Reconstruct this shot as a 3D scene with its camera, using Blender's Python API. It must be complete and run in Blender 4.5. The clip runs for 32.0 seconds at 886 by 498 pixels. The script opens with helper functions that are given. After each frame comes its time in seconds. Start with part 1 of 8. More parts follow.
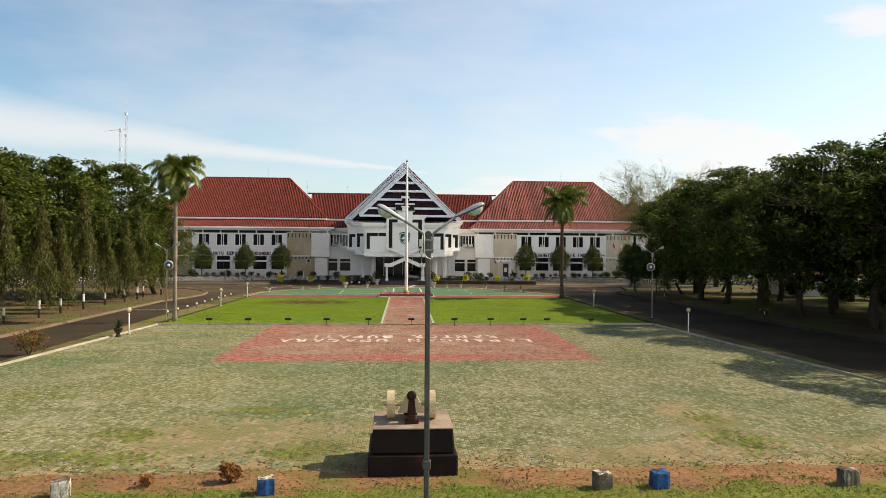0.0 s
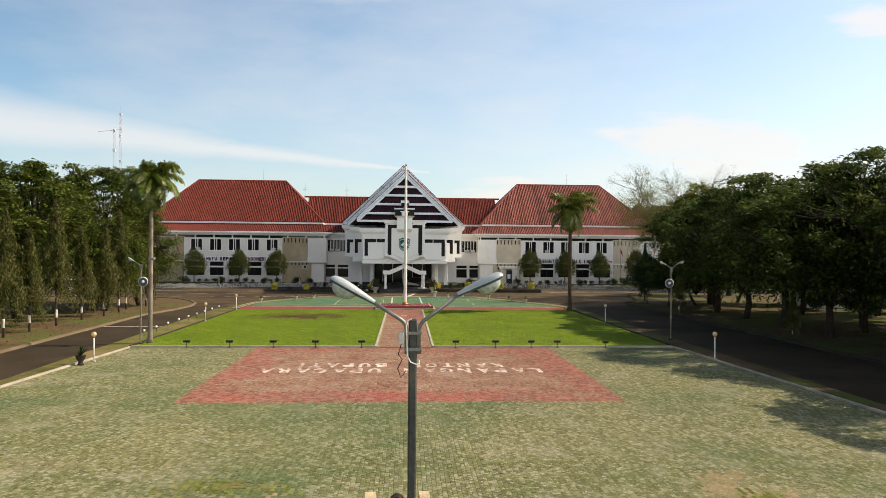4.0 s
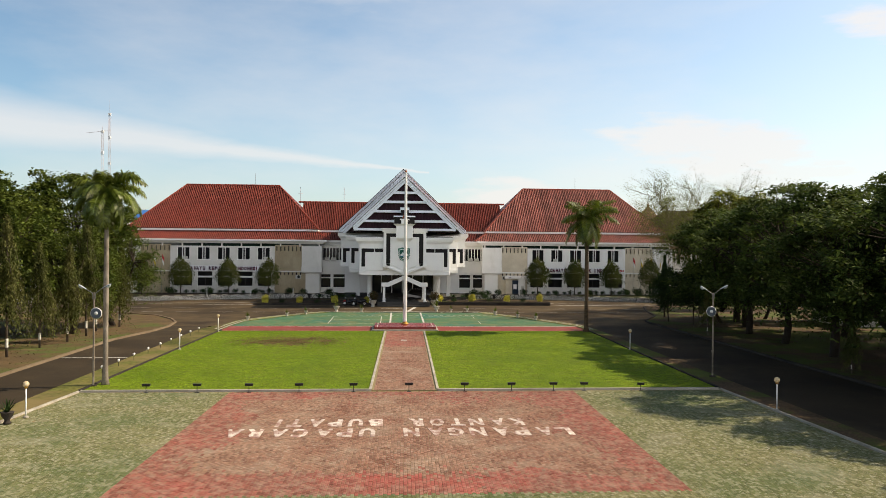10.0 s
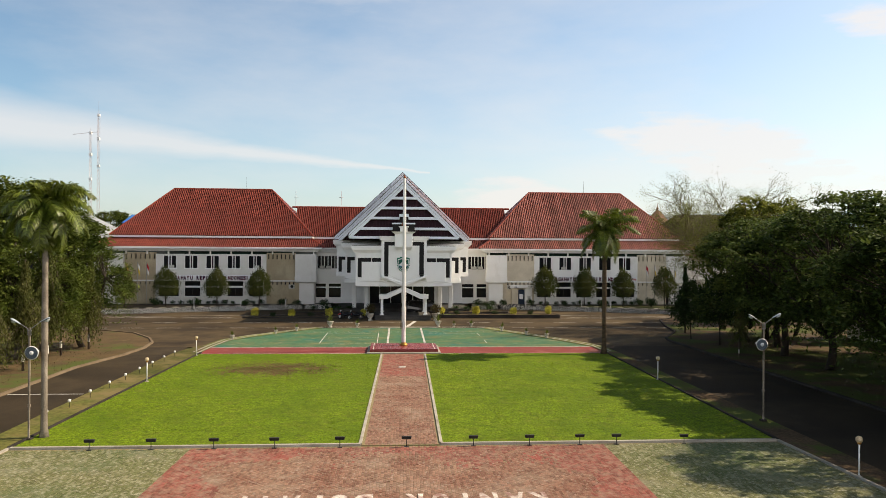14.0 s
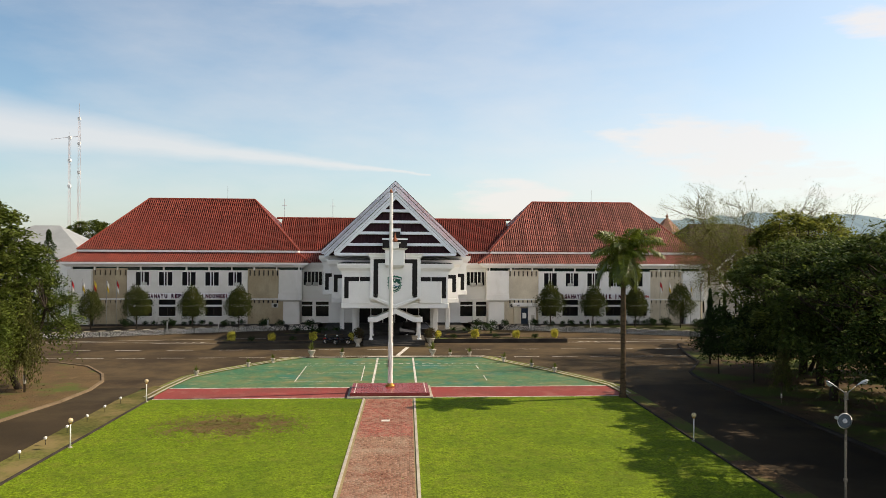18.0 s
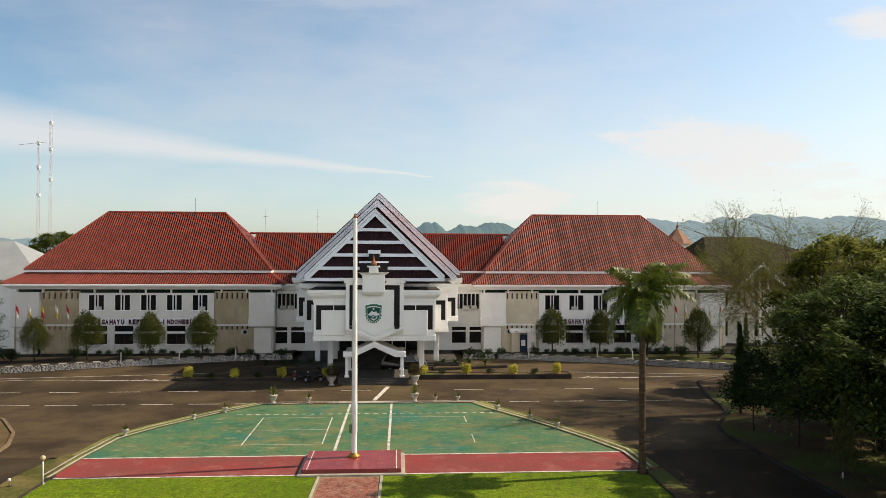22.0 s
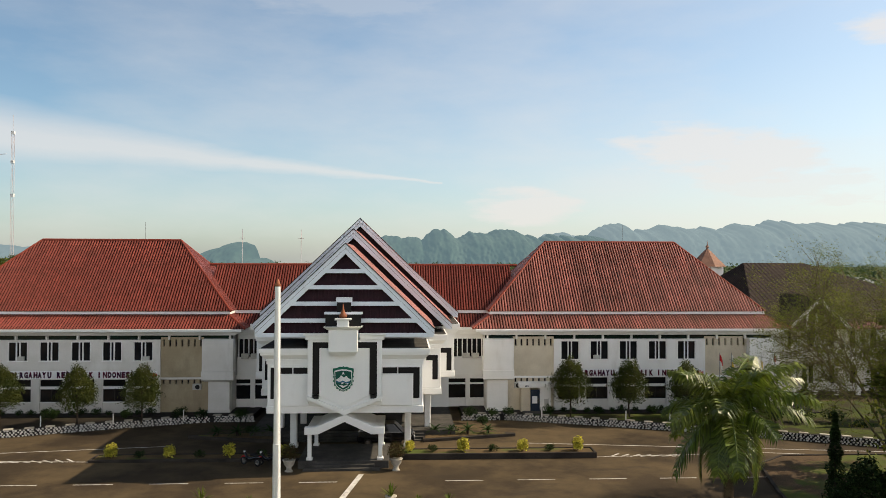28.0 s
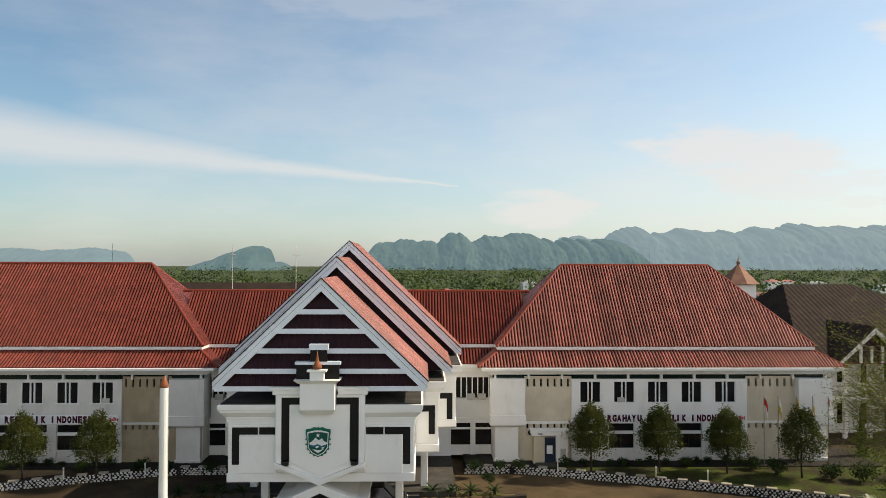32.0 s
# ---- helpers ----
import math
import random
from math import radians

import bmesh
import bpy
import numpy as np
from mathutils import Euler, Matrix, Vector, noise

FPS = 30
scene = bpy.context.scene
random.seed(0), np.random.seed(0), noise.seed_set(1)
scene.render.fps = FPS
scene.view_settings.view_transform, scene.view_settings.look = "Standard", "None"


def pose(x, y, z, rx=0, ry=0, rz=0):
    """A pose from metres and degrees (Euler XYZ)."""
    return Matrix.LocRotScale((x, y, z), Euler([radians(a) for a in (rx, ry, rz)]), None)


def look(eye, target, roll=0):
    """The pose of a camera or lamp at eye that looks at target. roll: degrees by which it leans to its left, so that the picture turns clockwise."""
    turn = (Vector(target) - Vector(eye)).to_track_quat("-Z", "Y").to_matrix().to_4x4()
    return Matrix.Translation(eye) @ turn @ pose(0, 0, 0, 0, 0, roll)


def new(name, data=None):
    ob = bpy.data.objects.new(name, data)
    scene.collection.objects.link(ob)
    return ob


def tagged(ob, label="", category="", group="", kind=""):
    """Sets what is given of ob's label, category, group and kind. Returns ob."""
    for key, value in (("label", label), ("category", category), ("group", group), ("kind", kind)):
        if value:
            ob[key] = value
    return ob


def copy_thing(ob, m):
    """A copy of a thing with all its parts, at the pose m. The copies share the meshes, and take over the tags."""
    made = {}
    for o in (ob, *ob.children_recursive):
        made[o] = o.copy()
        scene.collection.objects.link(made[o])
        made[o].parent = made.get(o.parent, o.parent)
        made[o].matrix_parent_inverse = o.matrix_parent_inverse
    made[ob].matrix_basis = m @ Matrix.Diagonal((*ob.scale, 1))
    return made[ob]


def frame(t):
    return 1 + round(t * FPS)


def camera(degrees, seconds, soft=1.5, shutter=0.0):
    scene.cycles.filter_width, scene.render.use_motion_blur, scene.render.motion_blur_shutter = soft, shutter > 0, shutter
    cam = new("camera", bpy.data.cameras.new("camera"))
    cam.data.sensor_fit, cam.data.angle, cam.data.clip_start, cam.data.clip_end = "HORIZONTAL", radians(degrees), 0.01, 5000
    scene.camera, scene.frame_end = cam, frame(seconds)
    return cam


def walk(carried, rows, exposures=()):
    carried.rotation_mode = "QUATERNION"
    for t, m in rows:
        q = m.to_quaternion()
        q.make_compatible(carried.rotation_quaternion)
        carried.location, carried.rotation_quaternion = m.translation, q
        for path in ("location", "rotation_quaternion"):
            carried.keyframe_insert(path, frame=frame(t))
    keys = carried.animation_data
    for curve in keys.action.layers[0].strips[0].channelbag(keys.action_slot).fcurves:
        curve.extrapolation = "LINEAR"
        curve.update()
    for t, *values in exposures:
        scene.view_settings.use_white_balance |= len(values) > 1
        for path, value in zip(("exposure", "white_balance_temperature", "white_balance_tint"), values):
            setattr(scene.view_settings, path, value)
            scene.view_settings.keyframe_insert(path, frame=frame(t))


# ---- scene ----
cam = camera(62.0, 32.0, soft=0.5)
PATH = [
    (0, (-1.954, -119.379, 4.437), (-1.811, -117.385, 4.442), 0.4),
    (3, (-1.708, -116.513, 5.114), (-1.569, -114.518, 5.119), 0.5),
    (6, (-1.511, -113.583, 5.666), (-1.373, -111.588, 5.67), 0.5),
    (9, (-1.532, -110.583, 6.298), (-1.393, -108.588, 6.303), 0.5),
    (13, (-1.339, -105.356, 7.19), (-1.202, -103.36, 7.195), 0.4),
    (17, (-0.648, -98.314, 8.676), (-0.512, -96.319, 8.685), 0.3),
    (19, (0.274, -94.107, 9.498), (0.407, -92.112, 9.511), 0.3),
    (21, (1.312, -89.535, 10.487), (1.443, -87.539, 10.501), 0.3),
    (23, (2.181, -85.075, 11.606), (2.305, -83.079, 11.626), 0.2),
    (25, (2.965, -80.859, 12.526), (3.078, -78.863, 12.554), 0.2),
    (28, (4.001, -73.61, 13.89), (4.103, -71.613, 13.923), 0.2),
    (30, (4.65, -69.088, 14.836), (4.737, -67.09, 14.873), 0.2),
    (32, (5.574, -65.33, 15.887), (5.633, -63.331, 15.928), 0.2),
]
walk(cam, [(t, look(eye, target, roll)) for t, eye, target, roll in PATH],
     exposures=[(0, 0.44, 7200, 13), (9, 0.37, 7200, 13), (17, 0.33, 7250, 14), (32, 0.19, 7150, 12)])

# ---- light: morning sun from the right and slightly behind the building, thin cloud ----
SUN_EL, SUN_AZ = 41.0, 8.5          # degrees above the horizon; turned from +x towards +y
world = bpy.data.worlds.new("sky")
scene.world = world
world.use_nodes = True
wn, wl = world.node_tree.nodes, world.node_tree.links
wn.clear()
w_out = wn.new("ShaderNodeOutputWorld")
w_bg = wn.new("ShaderNodeBackground")
w_sky = wn.new("ShaderNodeTexSky")
w_sky.sky_type, w_sky.sun_disc = "NISHITA", False
w_sky.sun_elevation, w_sky.sun_rotation = radians(SUN_EL), radians(90 - SUN_AZ)
w_sky.air_density, w_sky.dust_density, w_sky.ozone_density = 1.0, 1.4, 2.0
w_tc = wn.new("ShaderNodeTexCoord")
w_sep = wn.new("ShaderNodeSeparateXYZ")
wl.new(w_tc.outputs["Generated"], w_sep.inputs[0])


def wm(op, a, b=0.0, c=0.0, clamp=False):
    """A math node of the sky; a, b, c are numbers or sockets."""
    nd = wn.new("ShaderNodeMath")
    nd.operation, nd.use_clamp = op, clamp
    for k, v in enumerate((a, b, c)):
        if isinstance(v, (int, float)):
            nd.inputs[k].default_value = v
        else:
            wl.new(v, nd.inputs[k])
    return nd.outputs[0]


def w_noise(scale, stretch, detail=6, rough=0.55, turn=0.0):
    mp = wn.new("ShaderNodeMapping")
    mp.inputs["Scale"].default_value, mp.inputs["Rotation"].default_value = stretch, (0, radians(turn), 0)
    nz = wn.new("ShaderNodeTexNoise")
    nz.inputs["Scale"].default_value, nz.inputs["Detail"].default_value, nz.inputs["Roughness"].default_value = scale, detail, rough
    wl.new(w_tc.outputs["Generated"], mp.inputs["Vector"])
    wl.new(mp.outputs["Vector"], nz.inputs["Vector"])
    return nz.outputs["Fac"]


dx, dy, dz = w_sep.outputs
ahead = wm("MAXIMUM", dy, 0.05)
sx, sz = wm("DIVIDE", dx, ahead), wm("DIVIDE", dz, ahead)
wisp = wm("MULTIPLY_ADD", w_noise(2.3, (1, 1, 3.2), 8, 0.58, 12), 2.4, -0.95, True)
rag = wm("MULTIPLY_ADD", w_noise(7.0, (1, 1, 4.5), 6, 0.6, 6), 1.5, -0.75)
# long bank of thin cloud, low over the west
bank_w = wm("MULTIPLY_ADD", wm("SUBTRACT", 0.0, sx), 0.078, 0.005)
bank_d = wm("DIVIDE", wm("ABSOLUTE", wm("SUBTRACT", wm("MULTIPLY_ADD", rag, 0.016, sz), wm("MULTIPLY_ADD", sx, -0.107, 0.110))), wm("MAXIMUM", bank_w, 0.004))
bank = wm("MULTIPLY", wm("SUBTRACT", 1.15, bank_d, 0, True), wm("LESS_THAN", sx, 0.05))


def puff(cx, cz, rx, rz):
    """A ragged cloud of those half sizes."""
    ex = wm("DIVIDE", wm("SUBTRACT", sx, cx), rx)
    ez = wm("DIVIDE", wm("SUBTRACT", sz, cz), rz)
    d = wm("ADD", wm("MULTIPLY", ex, ex), wm("MULTIPLY", ez, ez))
    return wm("SUBTRACT", 1.0, wm("MULTIPLY_ADD", rag, -2.0, wm("MULTIPLY", d, 0.80)), 0, True)


puffs = wm("MAXIMUM", wm("MAXIMUM", puff(0.44, 0.15, 0.19, 0.05), puff(0.70, 0.325, 0.09, 0.03)), puff(0.16, 0.075, 0.12, 0.03))
puffs = wm("MAXIMUM", puffs, wm("MULTIPLY", puff(0.62, 0.11, 0.30, 0.06), 0.9))
puffs = wm("MAXIMUM", puffs, wm("MULTIPLY", puff(-0.05, 0.35, 0.20, 0.04), 0.35))
# whiter towards the horizon, the sun, and the unseen south as facade fill
haze = wm("ADD", wm("ADD", wm("MULTIPLY_ADD", dz, -1.7, 0.42, True), wm("MULTIPLY", wm("MULTIPLY_ADD", dz, -1.5, 1.0, True), wm("MULTIPLY", dy, -1.3, 0, True))), wm("MULTIPLY_ADD", dx, 0.50, 0.05), 0, True)
cover = wm("ADD", wm("MULTIPLY", wm("MULTIPLY", wisp, 0.46), wm("MULTIPLY_ADD", dy, 0.7, 0.3, True)), wm("MULTIPLY", haze, 0.80), 0, True)
cover = wm("MAXIMUM", cover, wm("MAXIMUM", wm("MULTIPLY", bank, 0.62), wm("MULTIPLY", puffs, 0.80)))
# the clear zenith
cover = wm("MULTIPLY", cover, wm("MULTIPLY_ADD", wm("SUBTRACT", dz, 0.45, 0, True), -1.2, 1.0, True))
cover = wm("MINIMUM", wm("ADD", cover, 0.03), 0.95)
w_tint = wn.new("ShaderNodeMixRGB")
w_tint.blend_type = "MULTIPLY"
w_tint.inputs["Fac"].default_value = 1.0
w_tint.inputs["Color2"].default_value = (1.06, 1.34, 1.42, 1)
w_deep = wn.new("ShaderNodeVectorMath")
w_deep.operation = "SCALE"
wl.new(w_sky.outputs["Color"], w_deep.inputs[0])
# paler low down, deep blue overhead
high = wm("MULTIPLY_ADD", wm("SUBTRACT", dz, 0.40, 0, True), -1.05, 1.0, True)
wl.new(wm("MULTIPLY", high, wm("MULTIPLY_ADD", dx, 0.20, wm("MULTIPLY_ADD", dz, -0.36, 1.08))), w_deep.inputs["Scale"])
wl.new(w_deep.outputs[0], w_tint.inputs["Color1"])
w_mix = wn.new("ShaderNodeMixRGB")
# cloud in the unseen south, opposite the building, brightened as added facade fill
w_south_fill = wn.new("ShaderNodeVectorMath")
w_south_fill.operation = "SCALE"
w_south_fill.inputs[0].default_value = (6.98, 7.12, 7.34)
wl.new(wm("MULTIPLY_ADD", wm("MULTIPLY", dy, -1.0, 0, True), 1.5, 1.0), w_south_fill.inputs["Scale"])
wl.new(w_south_fill.outputs[0], w_mix.inputs["Color2"])
wl.new(cover, w_mix.inputs["Fac"])
wl.new(w_tint.outputs["Color"], w_mix.inputs["Color1"])
wl.new(w_mix.outputs["Color"], w_bg.inputs["Color"])
wl.new(w_bg.outputs["Background"], w_out.inputs["Surface"])
w_bg.inputs["Strength"].default_value = 0.10

sun = new("sun", bpy.data.lights.new("sun", "SUN"))
sun.data.energy, sun.data.angle, sun.data.color = 5.0, radians(0.6), (1.0, 0.89, 0.72)
_sd = Vector((math.cos(radians(SUN_EL)) * math.cos(radians(SUN_AZ)), math.cos(radians(SUN_EL)) * math.sin(radians(SUN_AZ)), math.sin(radians(SUN_EL))))
sun.matrix_world = look(_sd * 100, (0, 0, 0))

# ---- materials ----
def mat(name, c1, c2=None, scale=1.0, rough=0.8, metal=0.0, bump=0.15, fine=30.0, grain=0.25, island=0.0, obrand=0.0, spec=0.12, lo=0.35, hi=0.65, through_light=0.0, stretch=(1, 1, 1)):
    """c1 and c2 in patches of 1/scale metres, fine grain over them, bump; island/obrand: how far pieces differ."""
    m = bpy.data.materials.new(name)
    m.use_nodes = True
    n, l = m.node_tree.nodes, m.node_tree.links
    b = n["Principled BSDF"]
    b.inputs["Roughness"].default_value, b.inputs["Metallic"].default_value = rough, metal
    b.inputs["Specular IOR Level"].default_value = spec
    geo = n.new("ShaderNodeNewGeometry")
    mp = n.new("ShaderNodeMapping")
    mp.inputs["Scale"].default_value = stretch
    l.new(geo.outputs["Position"], mp.inputs["Vector"])
    n1 = n.new("ShaderNodeTexNoise")
    n1.inputs["Scale"].default_value, n1.inputs["Detail"].default_value = scale, 5
    l.new(mp.outputs["Vector"], n1.inputs["Vector"])
    rp = n.new("ShaderNodeValToRGB")
    e = rp.color_ramp.elements
    e[0].position, e[1].position = lo, hi
    e[0].color, e[1].color = (*c1, 1), (*(c2 or c1), 1)
    l.new(n1.outputs["Fac"], rp.inputs["Fac"])
    n2 = n.new("ShaderNodeTexNoise")
    n2.inputs["Scale"].default_value, n2.inputs["Detail"].default_value = fine, 3
    l.new(mp.outputs["Vector"], n2.inputs["Vector"])
    mr = n.new("ShaderNodeMapRange")
    mr.inputs["From Min"].default_value, mr.inputs["From Max"].default_value = 0.3, 0.7
    mr.inputs["To Min"].default_value, mr.inputs["To Max"].default_value = 1 - grain, 1 + grain
    l.new(n2.outputs["Fac"], mr.inputs["Value"])
    val = mr.outputs["Result"]
    for src, amount in (("island", island), ("obrand", obrand)):
        if amount:
            r = n.new("ShaderNodeMapRange")
            r.inputs["To Min"].default_value, r.inputs["To Max"].default_value = 1 - amount, 1 + amount
            out = geo.outputs["Random Per Island"] if src == "island" else n.new("ShaderNodeObjectInfo").outputs["Random"]
            l.new(out, r.inputs["Value"])
            mu = n.new("ShaderNodeMath")
            mu.operation = "MULTIPLY"
            l.new(val, mu.inputs[0])
            l.new(r.outputs["Result"], mu.inputs[1])
            val = mu.outputs[0]
    hs = n.new("ShaderNodeVectorMath")
    hs.operation = "SCALE"
    l.new(rp.outputs["Color"], hs.inputs[0])
    l.new(val, hs.inputs["Scale"])
    l.new(hs.outputs[0], b.inputs["Base Color"])
    if bump:
        bp = n.new("ShaderNodeBump")
        bp.inputs["Strength"].default_value, bp.inputs["Distance"].default_value = bump, 0.02
        l.new(n2.outputs["Fac"], bp.inputs["Height"])
        l.new(bp.outputs["Normal"], b.inputs["Normal"])
    if through_light:
        tr = n.new("ShaderNodeBsdfTranslucent")
        l.new(hs.outputs[0], tr.inputs["Color"])
        mx = n.new("ShaderNodeMixShader")
        mx.inputs[0].default_value = through_light
        l.new(b.outputs[0], mx.inputs[1])
        l.new(tr.outputs[0], mx.inputs[2])
        l.new(mx.outputs[0], n["Material Output"].inputs["Surface"])
    return m


def overlay(m, c, scale, lo, hi, amount=1.0, stretch=(1, 1, 1)):
    """A further layer of patches of colour c in the base colour (stains, worn paint, dry grass)."""
    n, l = m.node_tree.nodes, m.node_tree.links
    b = n["Principled BSDF"]
    old = b.inputs["Base Color"].links[0].from_socket
    geo = n.new("ShaderNodeNewGeometry")
    mp = n.new("ShaderNodeMapping")
    mp.inputs["Scale"].default_value = stretch
    mp.inputs["Location"].default_value = (scale * 7.3, 3.1, 1.7)
    l.new(geo.outputs["Position"], mp.inputs["Vector"])
    tx = n.new("ShaderNodeTexNoise")
    tx.inputs["Scale"].default_value, tx.inputs["Detail"].default_value, tx.inputs["Roughness"].default_value = scale, 6, 0.65
    l.new(mp.outputs["Vector"], tx.inputs["Vector"])
    mr = n.new("ShaderNodeMapRange")
    mr.inputs["From Min"].default_value, mr.inputs["From Max"].default_value = lo, hi
    mr.inputs["To Min"].default_value, mr.inputs["To Max"].default_value = 0, amount
    l.new(tx.outputs["Fac"], mr.inputs["Value"])
    mx = n.new("ShaderNodeMixRGB")
    mx.inputs["Color2"].default_value = (*c, 1)
    l.new(mr.outputs["Result"], mx.inputs["Fac"])
    l.new(old, mx.inputs["Color1"])
    l.new(mx.outputs["Color"], b.inputs["Base Color"])
    return m


def fleck(m, c, share, amount, patch=0.3):
    """That share of the loose pieces takes the colour c, most of them where the patches lie."""
    n, l = m.node_tree.nodes, m.node_tree.links
    b = n["Principled BSDF"]
    old = b.inputs["Base Color"].links[0].from_socket
    geo = n.new("ShaderNodeNewGeometry")
    tx = n.new("ShaderNodeTexNoise")
    tx.inputs["Scale"].default_value, tx.inputs["Detail"].default_value = patch, 4
    l.new(geo.outputs["Position"], tx.inputs["Vector"])
    ad = n.new("ShaderNodeMath")
    ad.operation, ad.inputs[2].default_value = "MULTIPLY_ADD", -0.35
    ad.inputs[1].default_value = 0.7
    l.new(tx.outputs["Fac"], ad.inputs[0])
    su = n.new("ShaderNodeMath")
    su.operation = "ADD"
    l.new(ad.outputs[0], su.inputs[0])
    l.new(geo.outputs["Random Per Island"], su.inputs[1])
    mr = n.new("ShaderNodeMapRange")
    mr.inputs["From Min"].default_value, mr.inputs["From Max"].default_value = 0.94 - share, 1.06 - share
    mr.inputs["To Min"].default_value, mr.inputs["To Max"].default_value = 0, amount
    l.new(su.outputs[0], mr.inputs["Value"])
    mx = n.new("ShaderNodeMixRGB")
    mx.inputs["Color2"].default_value = (*c, 1)
    l.new(mr.outputs["Result"], mx.inputs["Fac"])
    l.new(old, mx.inputs["Color1"])
    l.new(mx.outputs["Color"], b.inputs["Base Color"])
    return m


M_WHITE = overlay(mat("white_wall_paint", (0.86, 0.85, 0.82), (0.80, 0.79, 0.75), 0.5, 0.75, grain=0.04, bump=0.05), (0.50, 0.46, 0.38), 0.9, 0.56, 0.78, 0.35, (1, 1, 0.3))
M_FRESH = overlay(mat("fresh_white_paint", (0.90, 0.90, 0.88), (0.85, 0.85, 0.83), 0.5, 0.7, grain=0.03, bump=0.03), (0.5, 0.48, 0.43), 0.9, 0.60, 0.8, 0.25, (1, 1, 0.3))
M_TRIM = mat("white_trim_paint", (0.86, 0.86, 0.84), (0.78, 0.78, 0.75), 0.8, 0.6, grain=0.06, bump=0.04)
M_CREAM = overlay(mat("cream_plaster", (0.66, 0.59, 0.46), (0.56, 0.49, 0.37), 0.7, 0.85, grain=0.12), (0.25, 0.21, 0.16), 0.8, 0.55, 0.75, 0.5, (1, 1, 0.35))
# West-wing walls: weathering plus the wing's dimmer light, both in the colour.
M_CREAM_DIM = overlay(mat("grimy_dim_cream_plaster", (0.42, 0.35, 0.235), (0.34, 0.275, 0.18), 0.7, 0.85, grain=0.15), (0.17, 0.135, 0.095), 0.7, 0.52, 0.75, 0.6, (1, 1, 0.35))
M_WHITE_DIM = overlay(mat("weathered_dim_white_paint", (0.72, 0.70, 0.66), (0.64, 0.62, 0.57), 0.5, 0.8, grain=0.05, bump=0.05), (0.38, 0.34, 0.27), 0.8, 0.55, 0.78, 0.4, (1, 1, 0.3))
M_BARGE = overlay(mat("pale_grey_gable_board", (0.80, 0.86, 0.92), (0.74, 0.80, 0.87), 0.7, 0.5, grain=0.05, bump=0.03), (0.3, 0.3, 0.3), 1.4, 0.6, 0.8, 0.3)
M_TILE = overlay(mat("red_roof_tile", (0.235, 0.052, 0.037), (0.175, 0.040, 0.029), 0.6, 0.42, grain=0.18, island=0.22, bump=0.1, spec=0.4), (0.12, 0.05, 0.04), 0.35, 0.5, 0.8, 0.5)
# Weathered tile; on the pavilion gables its paleness stands in for sunlight.
M_TILE_PALE = overlay(mat("weathered_sunlit_roof_tile", (0.42, 0.160, 0.128), (0.33, 0.124, 0.098), 0.6, 0.45, grain=0.2, island=0.25, bump=0.1, spec=0.4), (0.13, 0.075, 0.055), 0.35, 0.45, 0.75, 0.6)
M_RIDGE = mat("red_ridge_cap", (0.26, 0.055, 0.035), (0.20, 0.045, 0.03), 1.0, 0.6, grain=0.15)
M_LOUVRE = mat("dark_maroon_gable_cladding", (0.035, 0.014, 0.018), (0.022, 0.010, 0.014), 1.5, 0.5, grain=0.2)
M_SLAB = overlay(mat("grey_concrete_slab", (0.085, 0.080, 0.072), (0.05, 0.048, 0.044), 0.9, 0.9, grain=0.25), (0.04, 0.04, 0.04), 0.7, 0.5, 0.7, 0.6)
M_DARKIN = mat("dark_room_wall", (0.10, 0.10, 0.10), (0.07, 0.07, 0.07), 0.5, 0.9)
M_GREENGL = mat("green_tinted_glass", (0.010, 0.024, 0.018), (0.008, 0.018, 0.014), 0.5, 0.12, spec=0.5, bump=0)
M_GLASS = mat("dark_window_glass", (0.010, 0.010, 0.011), (0.016, 0.016, 0.018), 0.8, 0.08, spec=0.35, bump=0, grain=0.05)
M_BLACK = mat("black_window_recess", (0.010, 0.009, 0.010), (0.014, 0.013, 0.013), 0.8, 0.5, spec=0.15, bump=0)
M_BANNER = mat("white_banner_cloth", (0.84, 0.84, 0.84), (0.78, 0.78, 0.78), 1.0, 0.8, grain=0.05)
M_INK = mat("dark_banner_print", (0.035, 0.012, 0.035), (0.09, 0.012, 0.025), 2.0, 0.7)
M_REDINK = mat("red_banner_print", (0.5, 0.03, 0.03), None, 2.0, 0.7)
M_ASPHALT = overlay(overlay(mat("asphalt", (0.055, 0.040, 0.024), (0.036, 0.026, 0.016), 0.25, 0.9, grain=0.22, fine=45), (0.130, 0.094, 0.051), 0.16, 0.42, 0.70, 0.85), (0.022, 0.020, 0.018), 0.5, 0.58, 0.75, 0.6, (0.3, 1, 1))
# Side-road asphalt: tree shade is put into the darker colour.
M_ASPHALT_SHADE = overlay(overlay(mat("shade_dark_asphalt", (0.046, 0.034, 0.021), (0.030, 0.023, 0.015), 0.25, 0.9, grain=0.22, fine=45), (0.085, 0.064, 0.038), 0.16, 0.50, 0.74, 0.7), (0.018, 0.016, 0.015), 0.5, 0.56, 0.75, 0.6, (1, 0.3, 1))
M_LINE = overlay(mat("worn_white_road_paint", (0.62, 0.60, 0.56), (0.5, 0.48, 0.44), 2.0, 0.8, grain=0.2), (0.12, 0.11, 0.1), 2.5, 0.5, 0.65, 0.7)
M_LAWN_S = overlay(mat("lawn_soil", (0.110, 0.176, 0.008), (0.140, 0.205, 0.010), 0.3, 0.95, grain=0.55, fine=11), (0.160, 0.165, 0.026), 1.5, 0.50, 0.70, 0.6)
overlay(M_LAWN_S, (0.050, 0.078, 0.008), 2.4, 0.48, 0.66, 0.65)
overlay(M_LAWN_S, (0.078, 0.118, 0.010), 0.35, 0.48, 0.70, 0.5)
